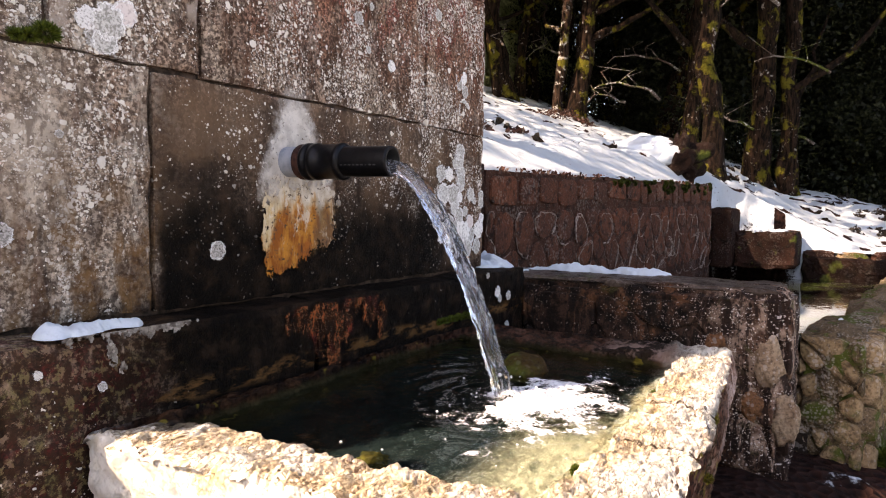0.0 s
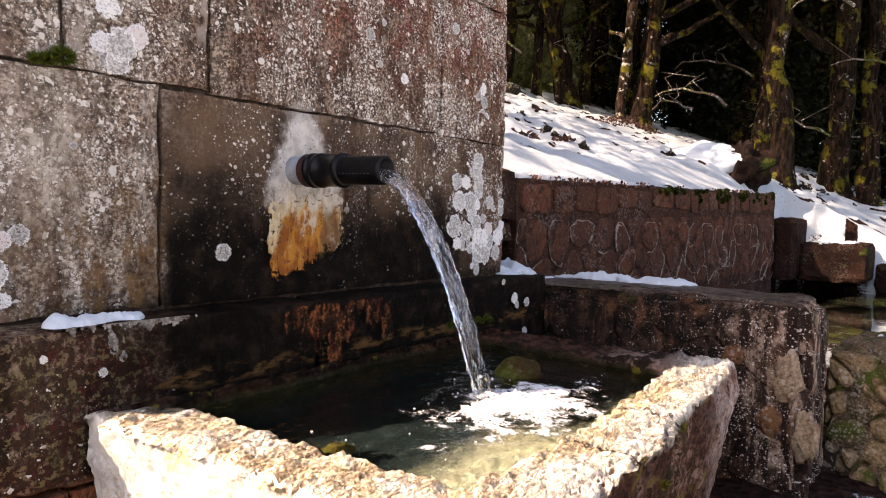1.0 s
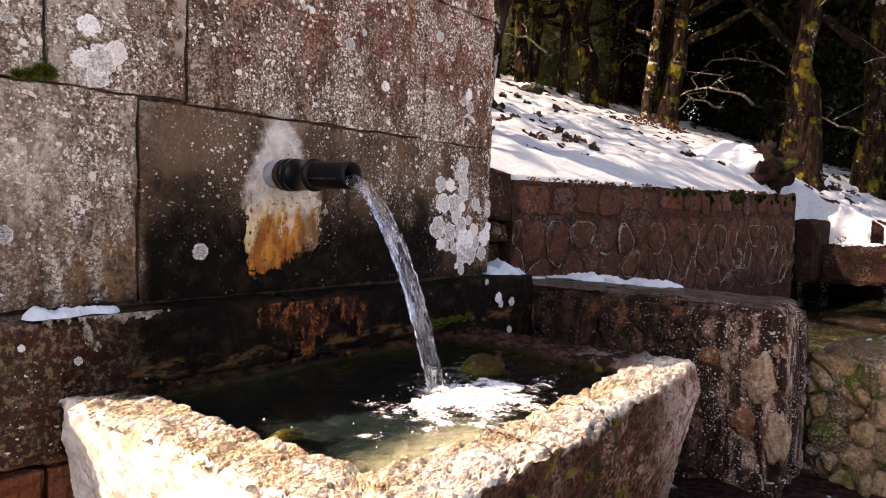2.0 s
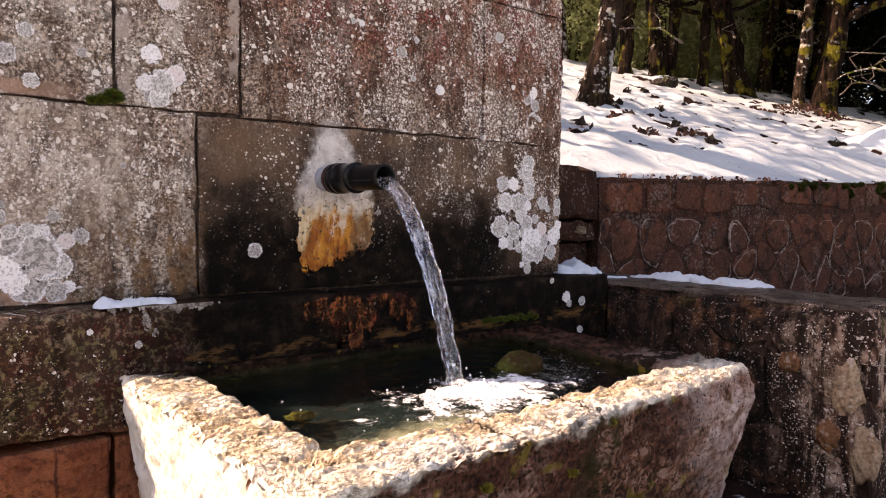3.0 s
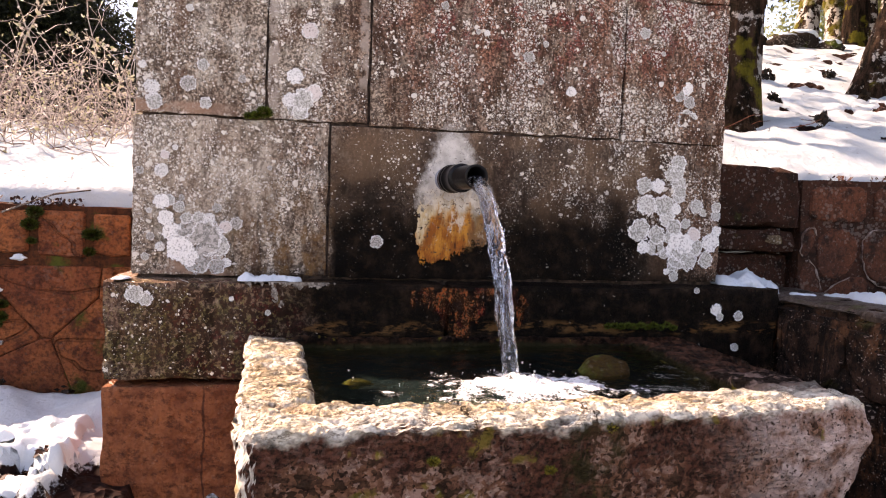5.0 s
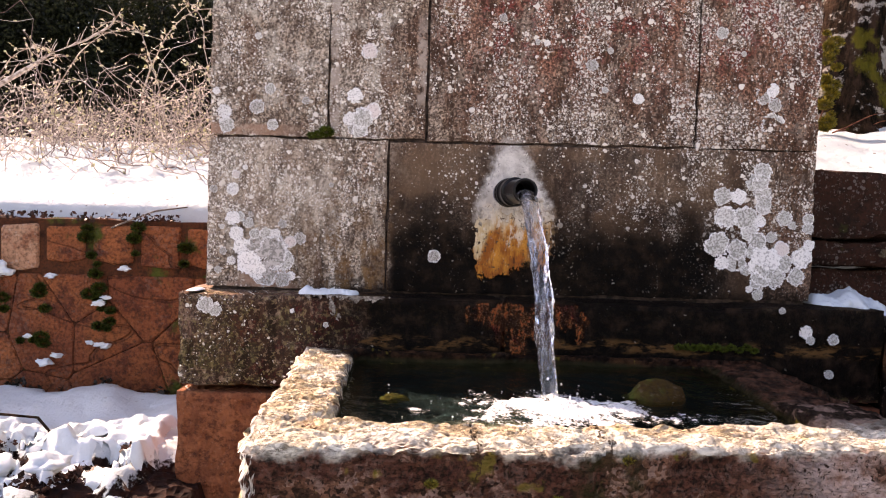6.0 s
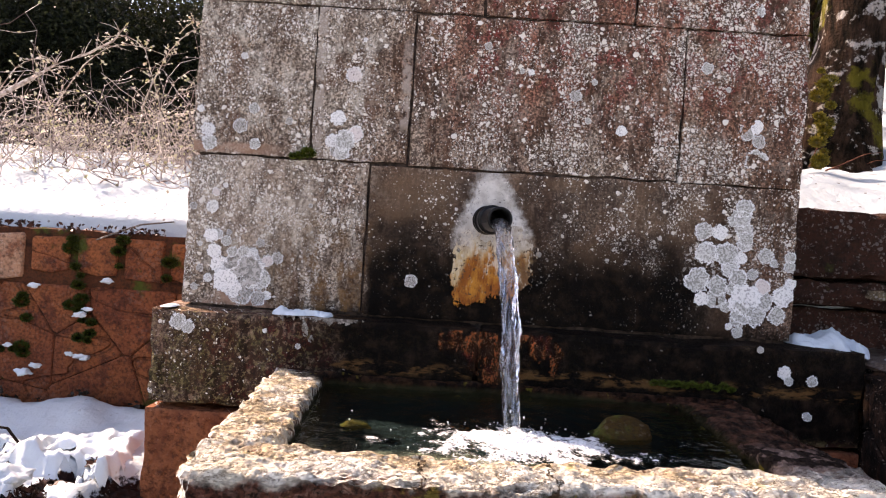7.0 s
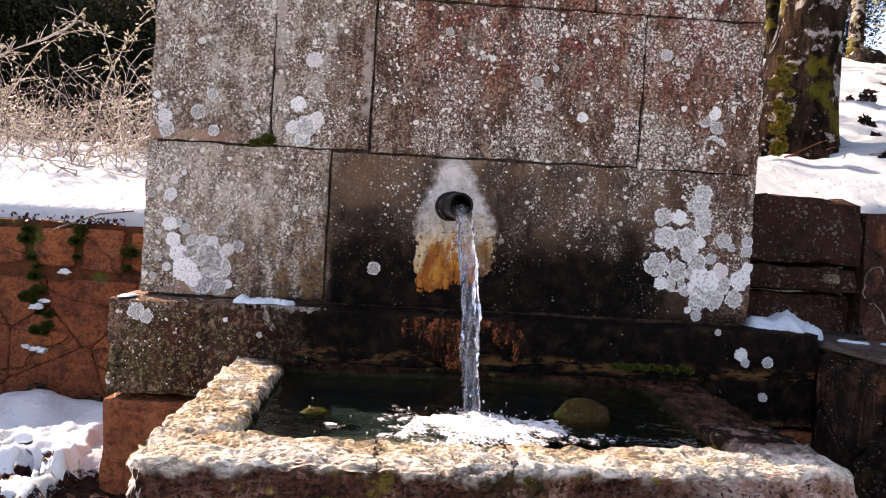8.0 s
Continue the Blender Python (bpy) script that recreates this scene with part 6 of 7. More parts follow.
def lichen_mesh(seed, mat):
    """A thin lobed disc of unit radius, a shade thicker at its margin."""
    n = 96
    verts, faces = [(0, -0.05, 0)], []
    for s, h in ((0.35, 0.05), (0.65, 0.045), (0.88, 0.06), (0.98, 0.05), (1.0, -0.05)):
        for k in range(n):
            a = 2 * math.pi * k / n
            r = s * (1.02 + 0.24 * fbm((math.cos(a) * 1.2, math.sin(a) * 1.2, 0), 1.5, seed) + 0.16 * s * s * fbm((math.cos(a) * 3.0, math.sin(a) * 3.5, 0), 2.2, seed + 5))
            verts.append((math.cos(a) * r, -h - 0.01 * fbm((r * math.cos(a) * 4, r * math.sin(a) * 4, 0), 1.5, seed), math.sin(a) * r))
    for k in range(n):
        faces.append((0, 1 + (k + 1) % n, 1 + k))
    for j in range(4):
        for k in range(n):
            a, b = 1 + j * n + k, 1 + j * n + (k + 1) % n
            faces.append((a, b, b + n, a + n))
    return raw_mesh("lichen", verts, faces, mat, True)


LICHEN_SHAPES = [lichen_mesh(3.3 * i, LICHEN) for i in range(9)]
DULL_SHAPES = [lichen_mesh(3.3 * i + 1.0, DULL_LICHEN) for i in range(7)]
RIGHT = [(0.554, 1.027, 0.020), (0.592, 1.026, 0.017), (0.644, 1.084, 0.020), (0.627, 1.061, 0.020), (0.646, 1.035, 0.020), (0.647, 1.000, 0.016), (0.564, 0.978, 0.025),
         (0.608, 0.978, 0.025), (0.643, 0.970, 0.013), (0.700, 0.978, 0.017), (0.719, 0.962, 0.009), (0.755, 0.978, 0.013), (0.755, 0.957, 0.013), (0.547, 0.914, 0.027),
         (0.619, 0.946, 0.022), (0.593, 0.903, 0.022), (0.639, 0.925, 0.020), (0.672, 0.934, 0.012), (0.591, 0.874, 0.023), (0.558, 0.871, 0.016), (0.696, 0.908, 0.017),
         (0.658, 0.875, 0.035), (0.699, 0.875, 0.022), (0.759, 0.917, 0.013), (0.743, 0.888, 0.023), (0.732, 0.844, 0.020), (0.684, 0.840, 0.022), (0.640, 0.826, 0.014),
         (0.615, 0.856, 0.012), (0.646, 0.800, 0.012), (0.630, 0.900, 0.016), (0.655, 0.848, 0.026), (0.640, 1.060, 0.018), (0.625, 0.812, 0.008), (0.651, 1.014, 0.017)]
LEFT = [(-0.572, 1.043, 0.009), (-0.551, 1.060, 0.006), (-0.578, 1.009, 0.014), (-0.622, 1.008, 0.008), (-0.577, 0.942, 0.016), (-0.562, 0.946, 0.012), (-0.541, 0.932, 0.012),
        (-0.536, 0.952, 0.006), (-0.602, 0.922, 0.006), (-0.568, 0.907, 0.016), (-0.526, 0.907, 0.012), (-0.501, 0.909, 0.013), (-0.478, 0.908, 0.012), (-0.463, 0.932, 0.010),
        (-0.444, 0.891, 0.013), (-0.421, 0.900, 0.013), (-0.599, 0.866, 0.008), (-0.556, 0.876, 0.019), (-0.517, 0.876, 0.029), (-0.484, 0.865, 0.036), (-0.540, 0.841, 0.026),
        (-0.457, 0.848, 0.023), (-0.579, 0.844, 0.010), (-0.610, 0.822, 0.008), (-0.499, 0.815, 0.027), (-0.459, 0.805, 0.018), (-0.441, 0.812, 0.010), (-0.520, 0.823, 0.019),
        (-0.352, 1.025, 0.005), (-0.111, 0.867, 0.014)]
UPPER = [(-0.526, 1.360, 0.008), (-0.620, 1.233, 0.008), (-0.601, 1.186, 0.015), (-0.595, 1.156, 0.017), (-0.527, 1.199, 0.016), (-0.497, 1.241, 0.012), (-0.491, 1.159, 0.012),
         (-0.415, 1.216, 0.008), (-0.271, 1.333, 0.017), (-0.302, 1.231, 0.017), (-0.313, 1.178, 0.015), (-0.283, 1.180, 0.023), (-0.260, 1.198, 0.017), (-0.289, 1.153, 0.017),
         (-0.299, 1.158, 0.018), (-0.250, 1.415, 0.005), (0.240, 1.317, 0.013), (0.350, 1.243, 0.012), (0.272, 1.261, 0.007), (0.537, 1.399, 0.013), (0.740, 1.436, 0.007),
         (0.640, 1.537, 0.019), (0.638, 1.259, 0.018), (0.659, 1.272, 0.015), (0.665, 1.239, 0.015), (0.661, 1.197, 0.024), (0.033, 1.418, 0.009), (0.135, 1.364, 0.007),
         (0.114, 1.366, 0.006), (0.281, 1.351, 0.007), (0.588, 1.353, 0.006)]
PLINTH = [(0.722, 0.726, 0.014), (0.783, 0.711, 0.012), (0.778, 0.632, 0.010), (0.667, 0.772, 0.007), (0.732, 0.708, 0.010), (-0.612, 0.750, 0.017), (-0.590, 0.740, 0.014), 
          (-0.345, 0.712, 0.006), (-0.420, 0.741, 0.005)]
rng = random.Random(33)
for group, face_y in ((RIGHT, -0.001), (LEFT, -0.001), (UPPER, 0.0), (PLINTH, -0.074)):
    for x, z, r in group:
        ob = tagged(new("lichen", rng.choice(DULL_SHAPES if (group is LEFT and rng.random() < 0.5) or (group is UPPER and rng.random() < 0.35) else LICHEN_SHAPES)), "round pale grey crustose lichen on the stone", "lichen", "lichens on the fountain")
        ob.matrix_basis = Matrix.Translation((x, face_y - rng.uniform(0, 0.0012), z)) @ Matrix.Rotation(rng.uniform(0, 6.28), 4, "Y") @ Matrix.Diagonal((r * 1.12, 0.020, r * 1.12, 1))


def in_ledge_crust(u, v):
    band = min((v - 0.7735) * 0.9, (u + 0.395) * 0.3, (-0.225 - u) * 0.2)
    lobe = 0.010 - math.hypot(u + 0.334, (v - 0.756) * 0.65)
    drip = 0.005 - math.hypot(u + 0.322, (v - 0.734) * 0.9)
    return max(band, lobe, drip) - 0.002


solo("lichen", flake_patch("ledge_lichen", -0.43, -0.20, 0.70, 0.779, in_ledge_crust, LEDGE_LICHEN, 0.0016, 9.0, on_plinth, 0.0016, 0.8), LEDGE_LICHEN, "ragged pale grey crustose lichen below the ledge snow", "lichen", "lichens on the fountain")


def moss_mesh(spots, seed, blade=0.006, mat=MOSS):
    """Many short tufts scattered on little cushions: (x, y, z, radius)."""
    g = random.Random(seed)
    chunks = []
    for cx, cy, cz, r in spots:
        for _ in range(int(900 * r / 0.02)):
            d = Vector((g.gauss(0, 1), g.gauss(0, 1), g.gauss(0, 1))).normalized()
            p = Vector((cx, cy, cz)) + Vector((d.x * r * 1.2, d.y * r * 0.7, d.z * r * 0.75)) * g.uniform(0.5, 1.0)
            s = Vector((g.gauss(0, 1), g.gauss(0, 1), g.gauss(0, 1))).normalized() * blade * 0.3
            tip = p + (d + Vector((0, 0, 0.2))) * blade * g.uniform(0.6, 1.3)
            chunks.append(([tuple(p - s), tuple(p + s), tuple(tip)], [(0, 1, 2)]))
    return raw_mesh("moss", *join(chunks), mat)


solo("moss_clump", moss_mesh([(-0.366, -0.006, 1.146, 0.014), (-0.384, -0.004, 1.139, 0.008), (-0.400, -0.003, 1.137, 0.006)], 4), MOSS, "bright green moss clump in the masonry joint", "moss", kind="stuff")
solo("moss_clump", moss_mesh([(0.44 + 0.017 * k, -0.072, 0.684 + 0.010 * math.sin(3.1 * k), 0.008) for k in range(11)], 5, 0.004), MOSS, "dark green moss on the plinth above the water", "moss", kind="stuff")

solo("moss_clump", moss_mesh([(0.150, -0.702, 0.650, 0.007), (0.158, -0.700, 0.655, 0.005)], 6, 0.004, YELLOW_MOSS), YELLOW_MOSS, "tiny yellow-green moss tuft on the trough rim", "moss", kind="stuff")
solo("moss_clump", moss_mesh([(-0.10, -0.725, 0.622, 0.006), (-0.215, -0.735, 0.560, 0.008), (0.06, -0.712, 0.600, 0.006)], 7, 0.004, YELLOW_MOSS), YELLOW_MOSS, "small olive moss tufts on the trough front", "moss", kind="stuff")
solo("moss_clump", moss_mesh([(-0.115, -0.602, 0.645, 0.007), (0.235, -0.600, 0.650, 0.006)], 8, 0.004), MOSS, "green moss at the water's edge inside the rim", "moss", kind="stuff")

# ---- snow left on ledges ----


def snow_ridge(name, pts, width, height, seed, label):
    """A ragged strip of snow lying along pts."""
    chunks_v, faces = [], []
    n, m = 80, 14
    for i in range(n + 1):
        t = i / n * (len(pts) - 1)
        a, f = int(min(t, len(pts) - 2)), t - int(min(t, len(pts) - 2))
        p = Vector(pts[a]).lerp(Vector(pts[a + 1]), f)
        tan = (Vector(pts[a + 1]) - Vector(pts[a])).normalized()
        side = tan.cross(Vector((0, 0, 1))).normalized()
        end = math.sqrt(max(0.0, 1 - (1 - min(1.0, min(i, n - i) / 16)) ** 2))
        w = width * end * (1 + 0.7 * fbm(p, 18.0, seed))
        for j in range(m + 1):
            s = 2 * j / m - 1
            q = p + side * s * w * (1 + 0.3 * fbm(p, 30.0, seed + s))
            q.z += height * end * (1 - abs(s) ** 3) * max(0.12, 0.66 + 0.5 * fbm(q, 13.0, seed) + 0.28 * fbm(q, 48.0, seed + 2)) - 0.002
            chunks_v.append(tuple(q))
    for i in range(n):
        for j in range(m):
            a = i * (m + 1) + j
            faces.append((a, a + 1, a + m + 2, a + m + 1))
    return solo(name, raw_mesh(name, chunks_v, faces, SNOW, True), SNOW, label, "snow", "snow on ledges")


snow_ridge("snow_patch", [(-0.412, -0.050, 0.780), (-0.345, -0.052, 0.781), (-0.275, -0.050, 0.780)], 0.020, 0.018, 2.0, "thin strip of snow on the plinth ledge")
snow_ridge("snow_patch", [(-0.652, -0.062, 0.779), (-0.643, -0.012, 0.780)], 0.013, 0.006, 3.0, "sliver of snow on the plinth corner")
snow_ridge("snow_patch", [(0.785, 0.02, 0.781), (0.90, 0.06, 0.776), (0.97, 0.03, 0.762)], 0.060, 0.038, 4.0, "lumpy snow patch beside the fountain wall")
snow_ridge("snow_patch", [(1.00, 0.02, 0.757), (1.06, -0.01, 0.757)], 0.015, 0.010, 6.0, "small remnant of snow on the cement cap")
snow_ridge("snow_patch", [(1.115, 0.02, 0.757), (1.13, -0.20, 0.757), (1.15, -0.42, 0.757)], 0.032, 0.026, 7.0, "ragged ridge of snow on the cement cap")
snow_ridge("snow_patch", [(4.62, -0.16, 0.81), (4.70, -0.46, 0.815)], 0.15, 0.035, 9.0, "snow cover on a stone step")
snow_ridge("snow_patch", [(1.42, -0.83, 0.626), (1.49, -0.87, 0.626)], 0.018, 0.014, 10.0, "small lump of snow on the basin wall")
snow_ridge("snow_patch", [(5.10, -0.60, 0.66), (5.12, -1.2, 0.655)], 0.10, 0.025, 11.0, "snow cover on a lower stone step")

# ---- trees ----


def leaf_quad(g, p, size):
    d = Vector((g.gauss(0, 1), g.gauss(0, 1), g.gauss(0, 1))).normalized()
    s = d.cross(Vector((g.gauss(0, 1), g.gauss(0, 1), g.gauss(0, 1)))).normalized() * size * 0.30
    d = d * size * 0.5
    return [tuple(p - d), tuple(p + s), tuple(p + d), tuple(p - s)], [(0, 1, 2, 3)]


def leaf_tri(g, p, size):
    d = Vector((g.gauss(0, 1), g.gauss(0, 1), g.gauss(0, 1))).normalized()
    s = d.cross(Vector((g.gauss(0, 1), g.gauss(0, 1), g.gauss(0, 1)))).normalized() * size * 0.36
    d = d * size * 0.5
    return [tuple(p - d + s), tuple(p + d), tuple(p - d - s)], [(0, 1, 2)]


def leaf_mass(name, seed, clumps, per, radius, spread, size, mat, core=0.0):
    """A crown of leaves in loose clumps, with gaps, round the origin."""
    g = random.Random(seed)
    chunks = []
    for _ in range(clumps):
        d = Vector((g.gauss(0, 1), g.gauss(0, 1), g.gauss(0, 1))).normalized() * g.uniform(core, 1.0) ** 0.5
        c = Vector((d.x * radius[0], d.y * radius[1], d.z * radius[2]))
        for _ in range(per):
            p = c + Vector((g.gauss(0, spread), g.gauss(0, spread), g.gauss(0, spread * 0.7)))
            chunks.append(leaf_tri(g, p, size * g.uniform(0.6, 1.4)))
    return raw_mesh(name, *join(chunks), mat)


CROWNS = [leaf_mass("crown", 50 + i, 60, 70, (1.7, 1.7, 1.3), 0.24, 0.095, LEAF) for i in range(4)]
SHRUBS = [leaf_mass("foliage", 70 + i, 75, 125, (1.2, 1.2, 1.25), 0.20, 0.046, LEAF if i < 2 else LEAF_LIT) for i in range(4)]


def trunk_chunks(x, y, diam, height, lean, g, forks):
    z = upper_ground(x, y) - 0.12
    pts, rad = [], []
    n = 26
    wob = g.uniform(0, 50)
    for i in range(n):
        t = i / (n - 1)
        h = height * t
        pts.append((x + lean[0] * h + 0.05 * height * smooth01(0, 0.3, t) * fbm((t * 3, wob, 0), 1.0) - lean[0] * 0.10, y + lean[1] * h + 0.05 * height * smooth01(0, 0.3, t) * fbm((t * 3, wob, 9), 1.0) - lean[1] * 0.10, z + h))
        rad.append(diam / 2 * ((1 - 0.55 * t) + 0.75 * math.exp(-h / (diam * 0.9)) * 0.8))
    chunks = [tube(pts, rad, 14, True, 0.45, wob)]
    for k in range(5):
        a = g.uniform(0, 6.28)
        chunks.append(tube([(pts[1][0] + math.cos(a) * diam * q, pts[1][1] + math.sin(a) * diam * q, z + 0.16 + diam * 0.30 - (q * diam) * 0.95) for q in (0.1, 0.45, 0.8, 1.2)],
                           [diam * 0.20, diam * 0.15, diam * 0.09, diam * 0.02], 7, True, 0.3, wob + k))
    limbs, tips = [], []
    for k in range(forks):
        i = int(n * (g.uniform(0.34, 0.85) if k < forks - 2 else g.uniform(0.14, 0.34)))
        a, up = g.uniform(0, 6.28), g.uniform(0.5, 1.3)
        r0, limb, length = rad[i] * 0.55, [], g.uniform(0.9, 1.9)
        for s in range(8):
            t = s / 7
            limb.append((pts[i][0] + math.cos(a) * length * t + 0.15 * fbm((t * 2, a, k), 1.5), pts[i][1] + math.sin(a) * length * t + 0.15 * fbm((t * 2, a, k + 5), 1.5), pts[i][2] + up * length * t * (0.4 + 0.6 * t)))
        limbs.append(tube(limb, [r0 * (1 - 0.75 * s / 7) for s in range(8)], 7, True, 0.3, a))
        tips.append(limb[-1])
    return chunks, limbs, tips, pts[-1]


def timber(ob, mat, chunks, limbs):
    """The trunk of a tree, and each of its limbs as a part of the trunk."""
    trunk = part("trunk", raw_mesh("trunk", *join(chunks), mat, True), mat, ob)
    for v, f in limbs:
        part("limb", raw_mesh("limb", v, f, mat, True), mat, trunk)


def tree(x, y, diam, lean, height, g, pale=False, crowns=3, label=""):
    ob = thing("tree", (x, y, upper_ground(x, y)), label or "mossy evergreen oak with a dark rough trunk on the snowy slope", "tree", "forest trees")
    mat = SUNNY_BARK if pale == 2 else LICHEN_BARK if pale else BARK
    chunks, limbs, tips, top = trunk_chunks(x, y, diam, height, lean, g, 6)
    timber(ob, mat, chunks, limbs)
    spots = [top] + tips
    for k in range(crowns):
        s = spots[k % len(spots)]
        c = part("crown", g.choice(CROWNS), LEAF, ob)
        c.matrix_basis = Matrix.Translation((s[0], s[1], max(s[2], upper_ground(x, y) + 2.9) + g.uniform(-0.1, 0.8))) @ Matrix.Rotation(g.uniform(0, 6.28), 4, "Z") @ Matrix.Scale(g.uniform(0.8, 1.3), 4)
    return ob


g = random.Random(77)
TREES_NEAR = [(2.72, 1.61, 0.160, 0.19, -0.21, 1), (1.315, 0.89, 0.245, 0.012, 0.0, 1), (5.6, 3.66, 0.17, 0.03, -0.03, 0), (4.94, 4.15, 0.20, -0.03, 0.03, 0),
              (6.13, 3.6, 0.16, 0.0, 0.0, 0), (6.6, 3.76, 0.14, 0.03, -0.03, 0), (6.86, 3.45, 0.12, 0.02, 0.0, 0), (7.1, 3.1, 0.26, -0.08, 0.1, 0)]
TREES_MID = [(6.95, 2.10, 0.24, 0.05, -0.14, 0), (6.75, 2.25, 0.13, 0.02, -0.12, 1), (5.9, 0.30, 0.20, 0.05, 0.06, 0), (13.2, 0.1, 0.36, 0.0, 0.02, 0), (13.2, -1.1, 0.29, 0.0, 0.04, 0),
             (11.6, 5.2, 0.26, -0.02, 0.03, 0), (11.7, 4.7, 0.21, 0.01, -0.02, 0), (12.5, 3.07, 0.24, 0.0, 0.04, 0), (12.6, 0.8, 0.26, 0.0, 0.05, 0), (10.5, 1.8, 0.36, 0.02, -0.10, 0)]
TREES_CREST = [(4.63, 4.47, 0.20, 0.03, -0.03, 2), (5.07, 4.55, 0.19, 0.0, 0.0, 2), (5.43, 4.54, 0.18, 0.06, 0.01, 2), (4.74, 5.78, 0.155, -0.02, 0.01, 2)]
for row in (TREES_NEAR, TREES_MID, TREES_CREST):
    for x, y, d, lx, ly, pale in row:
        tree(x, y, d, (lx, ly), g.uniform(5.2, 7.0), g, pale, 2 if pale == 2 else 3,
             "leaning oak with flaking bark and white lichen in the snow" if pale else "")
# oak out of view behind the wall, added to dapple the snow with shade
SHADE_CROWN = leaf_mass("crown", 58, 60, 36, (2.0, 1.5, 0.8), 0.24, 0.075, LEAF)
shade_tree = thing("tree", (-0.9, 4.6, upper_ground(-0.9, 4.6)), "unseen evergreen oak added behind the fountain to shade the slope", "tree", "forest trees")
chunks, limbs, tips, top = trunk_chunks(-0.9, 4.6, 0.26, 4.6, (0.10, -0.42), g, 6)
timber(shade_tree, BARK, chunks, limbs)
for x, y, z in ((-0.5, 2.5, 4.7), (1.5, 3.0, 4.9)):
    part("crown", SHADE_CROWN, LEAF, shade_tree).matrix_basis = Matrix.Translation((x, y, z)) @ Matrix.Rotation(x, 4, "Z")
placed = 0
while placed < 46:
    a, r = radians(g.uniform(-12, 62)), g.uniform(8.5, 19)
    x, y = r * math.cos(a) - 0.5, r * math.sin(a) - 1.2
    if radians(44) < a < radians(56) or y < -4:
        continue
    tree(x, y, g.uniform(0.12, 0.30), (g.uniform(-0.08, 0.08), g.uniform(-0.08, 0.08)), g.uniform(5.5, 8), g, 0, 1 if radians(27) < a < radians(47) else 4, "dark slender evergreen oak deep in the wood")
    placed += 1
for az0, az1, r0, r1, count in ((-14, 27, 10.5, 19, 40), (27, 40, 15, 19, 8), (58, 66, 11, 19, 6), (94, 142, 11.5, 16.5, 46)):
    for _ in range(count):
        a, r = radians(g.uniform(az0, az1)), g.uniform(r0, r1)
        x, y = r * math.cos(a) - 0.3, r * math.sin(a) - 1.2
        sc = g.uniform(0.9, 1.5) if az0 < 90 else g.uniform(0.9, 1.2)
        ob = thing("shrub", (x, y, upper_ground(x, y)), "dense dark green evergreen shrub under the trees", "shrub", "woodland shrubs")
        for k in range(2):
            f = part("foliage", g.choice(SHRUBS[:2]), LEAF, ob)
            f.matrix_basis = Matrix.Translation((x + g.uniform(-0.5, 0.5), y + g.uniform(-0.5, 0.5), upper_ground(x, y) + sc * (0.8 + 1.5 * k))) @ Matrix.Rotation(g.uniform(0, 6.28), 4, "Z") @ Matrix.Scale(sc, 4)
        v, fc = tube([(x, y, upper_ground(x, y) - 0.2), (x + 0.1, y, upper_ground(x, y) + 1.2 * sc), (x, y + 0.1, upper_ground(x, y) + 2.6 * sc)], [0.05, 0.04, 0.015], 6)
        part("stem", raw_mesh("stem", v, fc, BARK, True), BARK, ob)

# undergrowth in the gap between the trunks, its sunlight painted into the leaves
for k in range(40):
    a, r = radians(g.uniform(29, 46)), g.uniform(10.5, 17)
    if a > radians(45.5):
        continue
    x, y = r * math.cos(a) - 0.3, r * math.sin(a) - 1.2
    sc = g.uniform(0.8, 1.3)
    ob = thing("shrub", (x, y, upper_ground(x, y)), "yellow-green shrub with sunlight in its leaf colour in a gap of the wood", "shrub", "woodland shrubs")
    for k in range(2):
        f = part("foliage", SHRUBS[2 + k], LEAF_LIT, ob)
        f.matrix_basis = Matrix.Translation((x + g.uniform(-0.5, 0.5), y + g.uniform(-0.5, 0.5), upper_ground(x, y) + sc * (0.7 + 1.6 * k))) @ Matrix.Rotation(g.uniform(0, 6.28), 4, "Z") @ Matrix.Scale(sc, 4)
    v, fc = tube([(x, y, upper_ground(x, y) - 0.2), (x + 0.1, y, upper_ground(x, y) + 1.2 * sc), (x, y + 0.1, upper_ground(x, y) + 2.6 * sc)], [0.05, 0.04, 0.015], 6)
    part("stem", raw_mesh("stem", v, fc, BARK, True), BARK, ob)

# far woods all round
chunks = []
for _ in range(60000):
    a = g.uniform(0, 2 * math.pi)
    r = g.uniform(24, 46)
    deg = math.degrees(a)
    if 44 < deg < 60:
        continue
    x, y = r * math.cos(a), r * math.sin(a)
    base = upper_ground(x, y) if y > -1 else 0.5
    chunks.append(leaf_quad(g, Vector((x, y, base + 9.5 * g.random() ** 1.2 * (0.75 + 0.35 * fbm((a * 6, 0, 0), 1.0)))), g.uniform(0.25, 0.50)))
solo("far_woods", raw_mesh("far_woods", *join(chunks), LEAF, False), LEAF, "distant dense evergreen wood closing the clearing", "woods", kind="stuff")

# ---- brambles behind the low wall ----


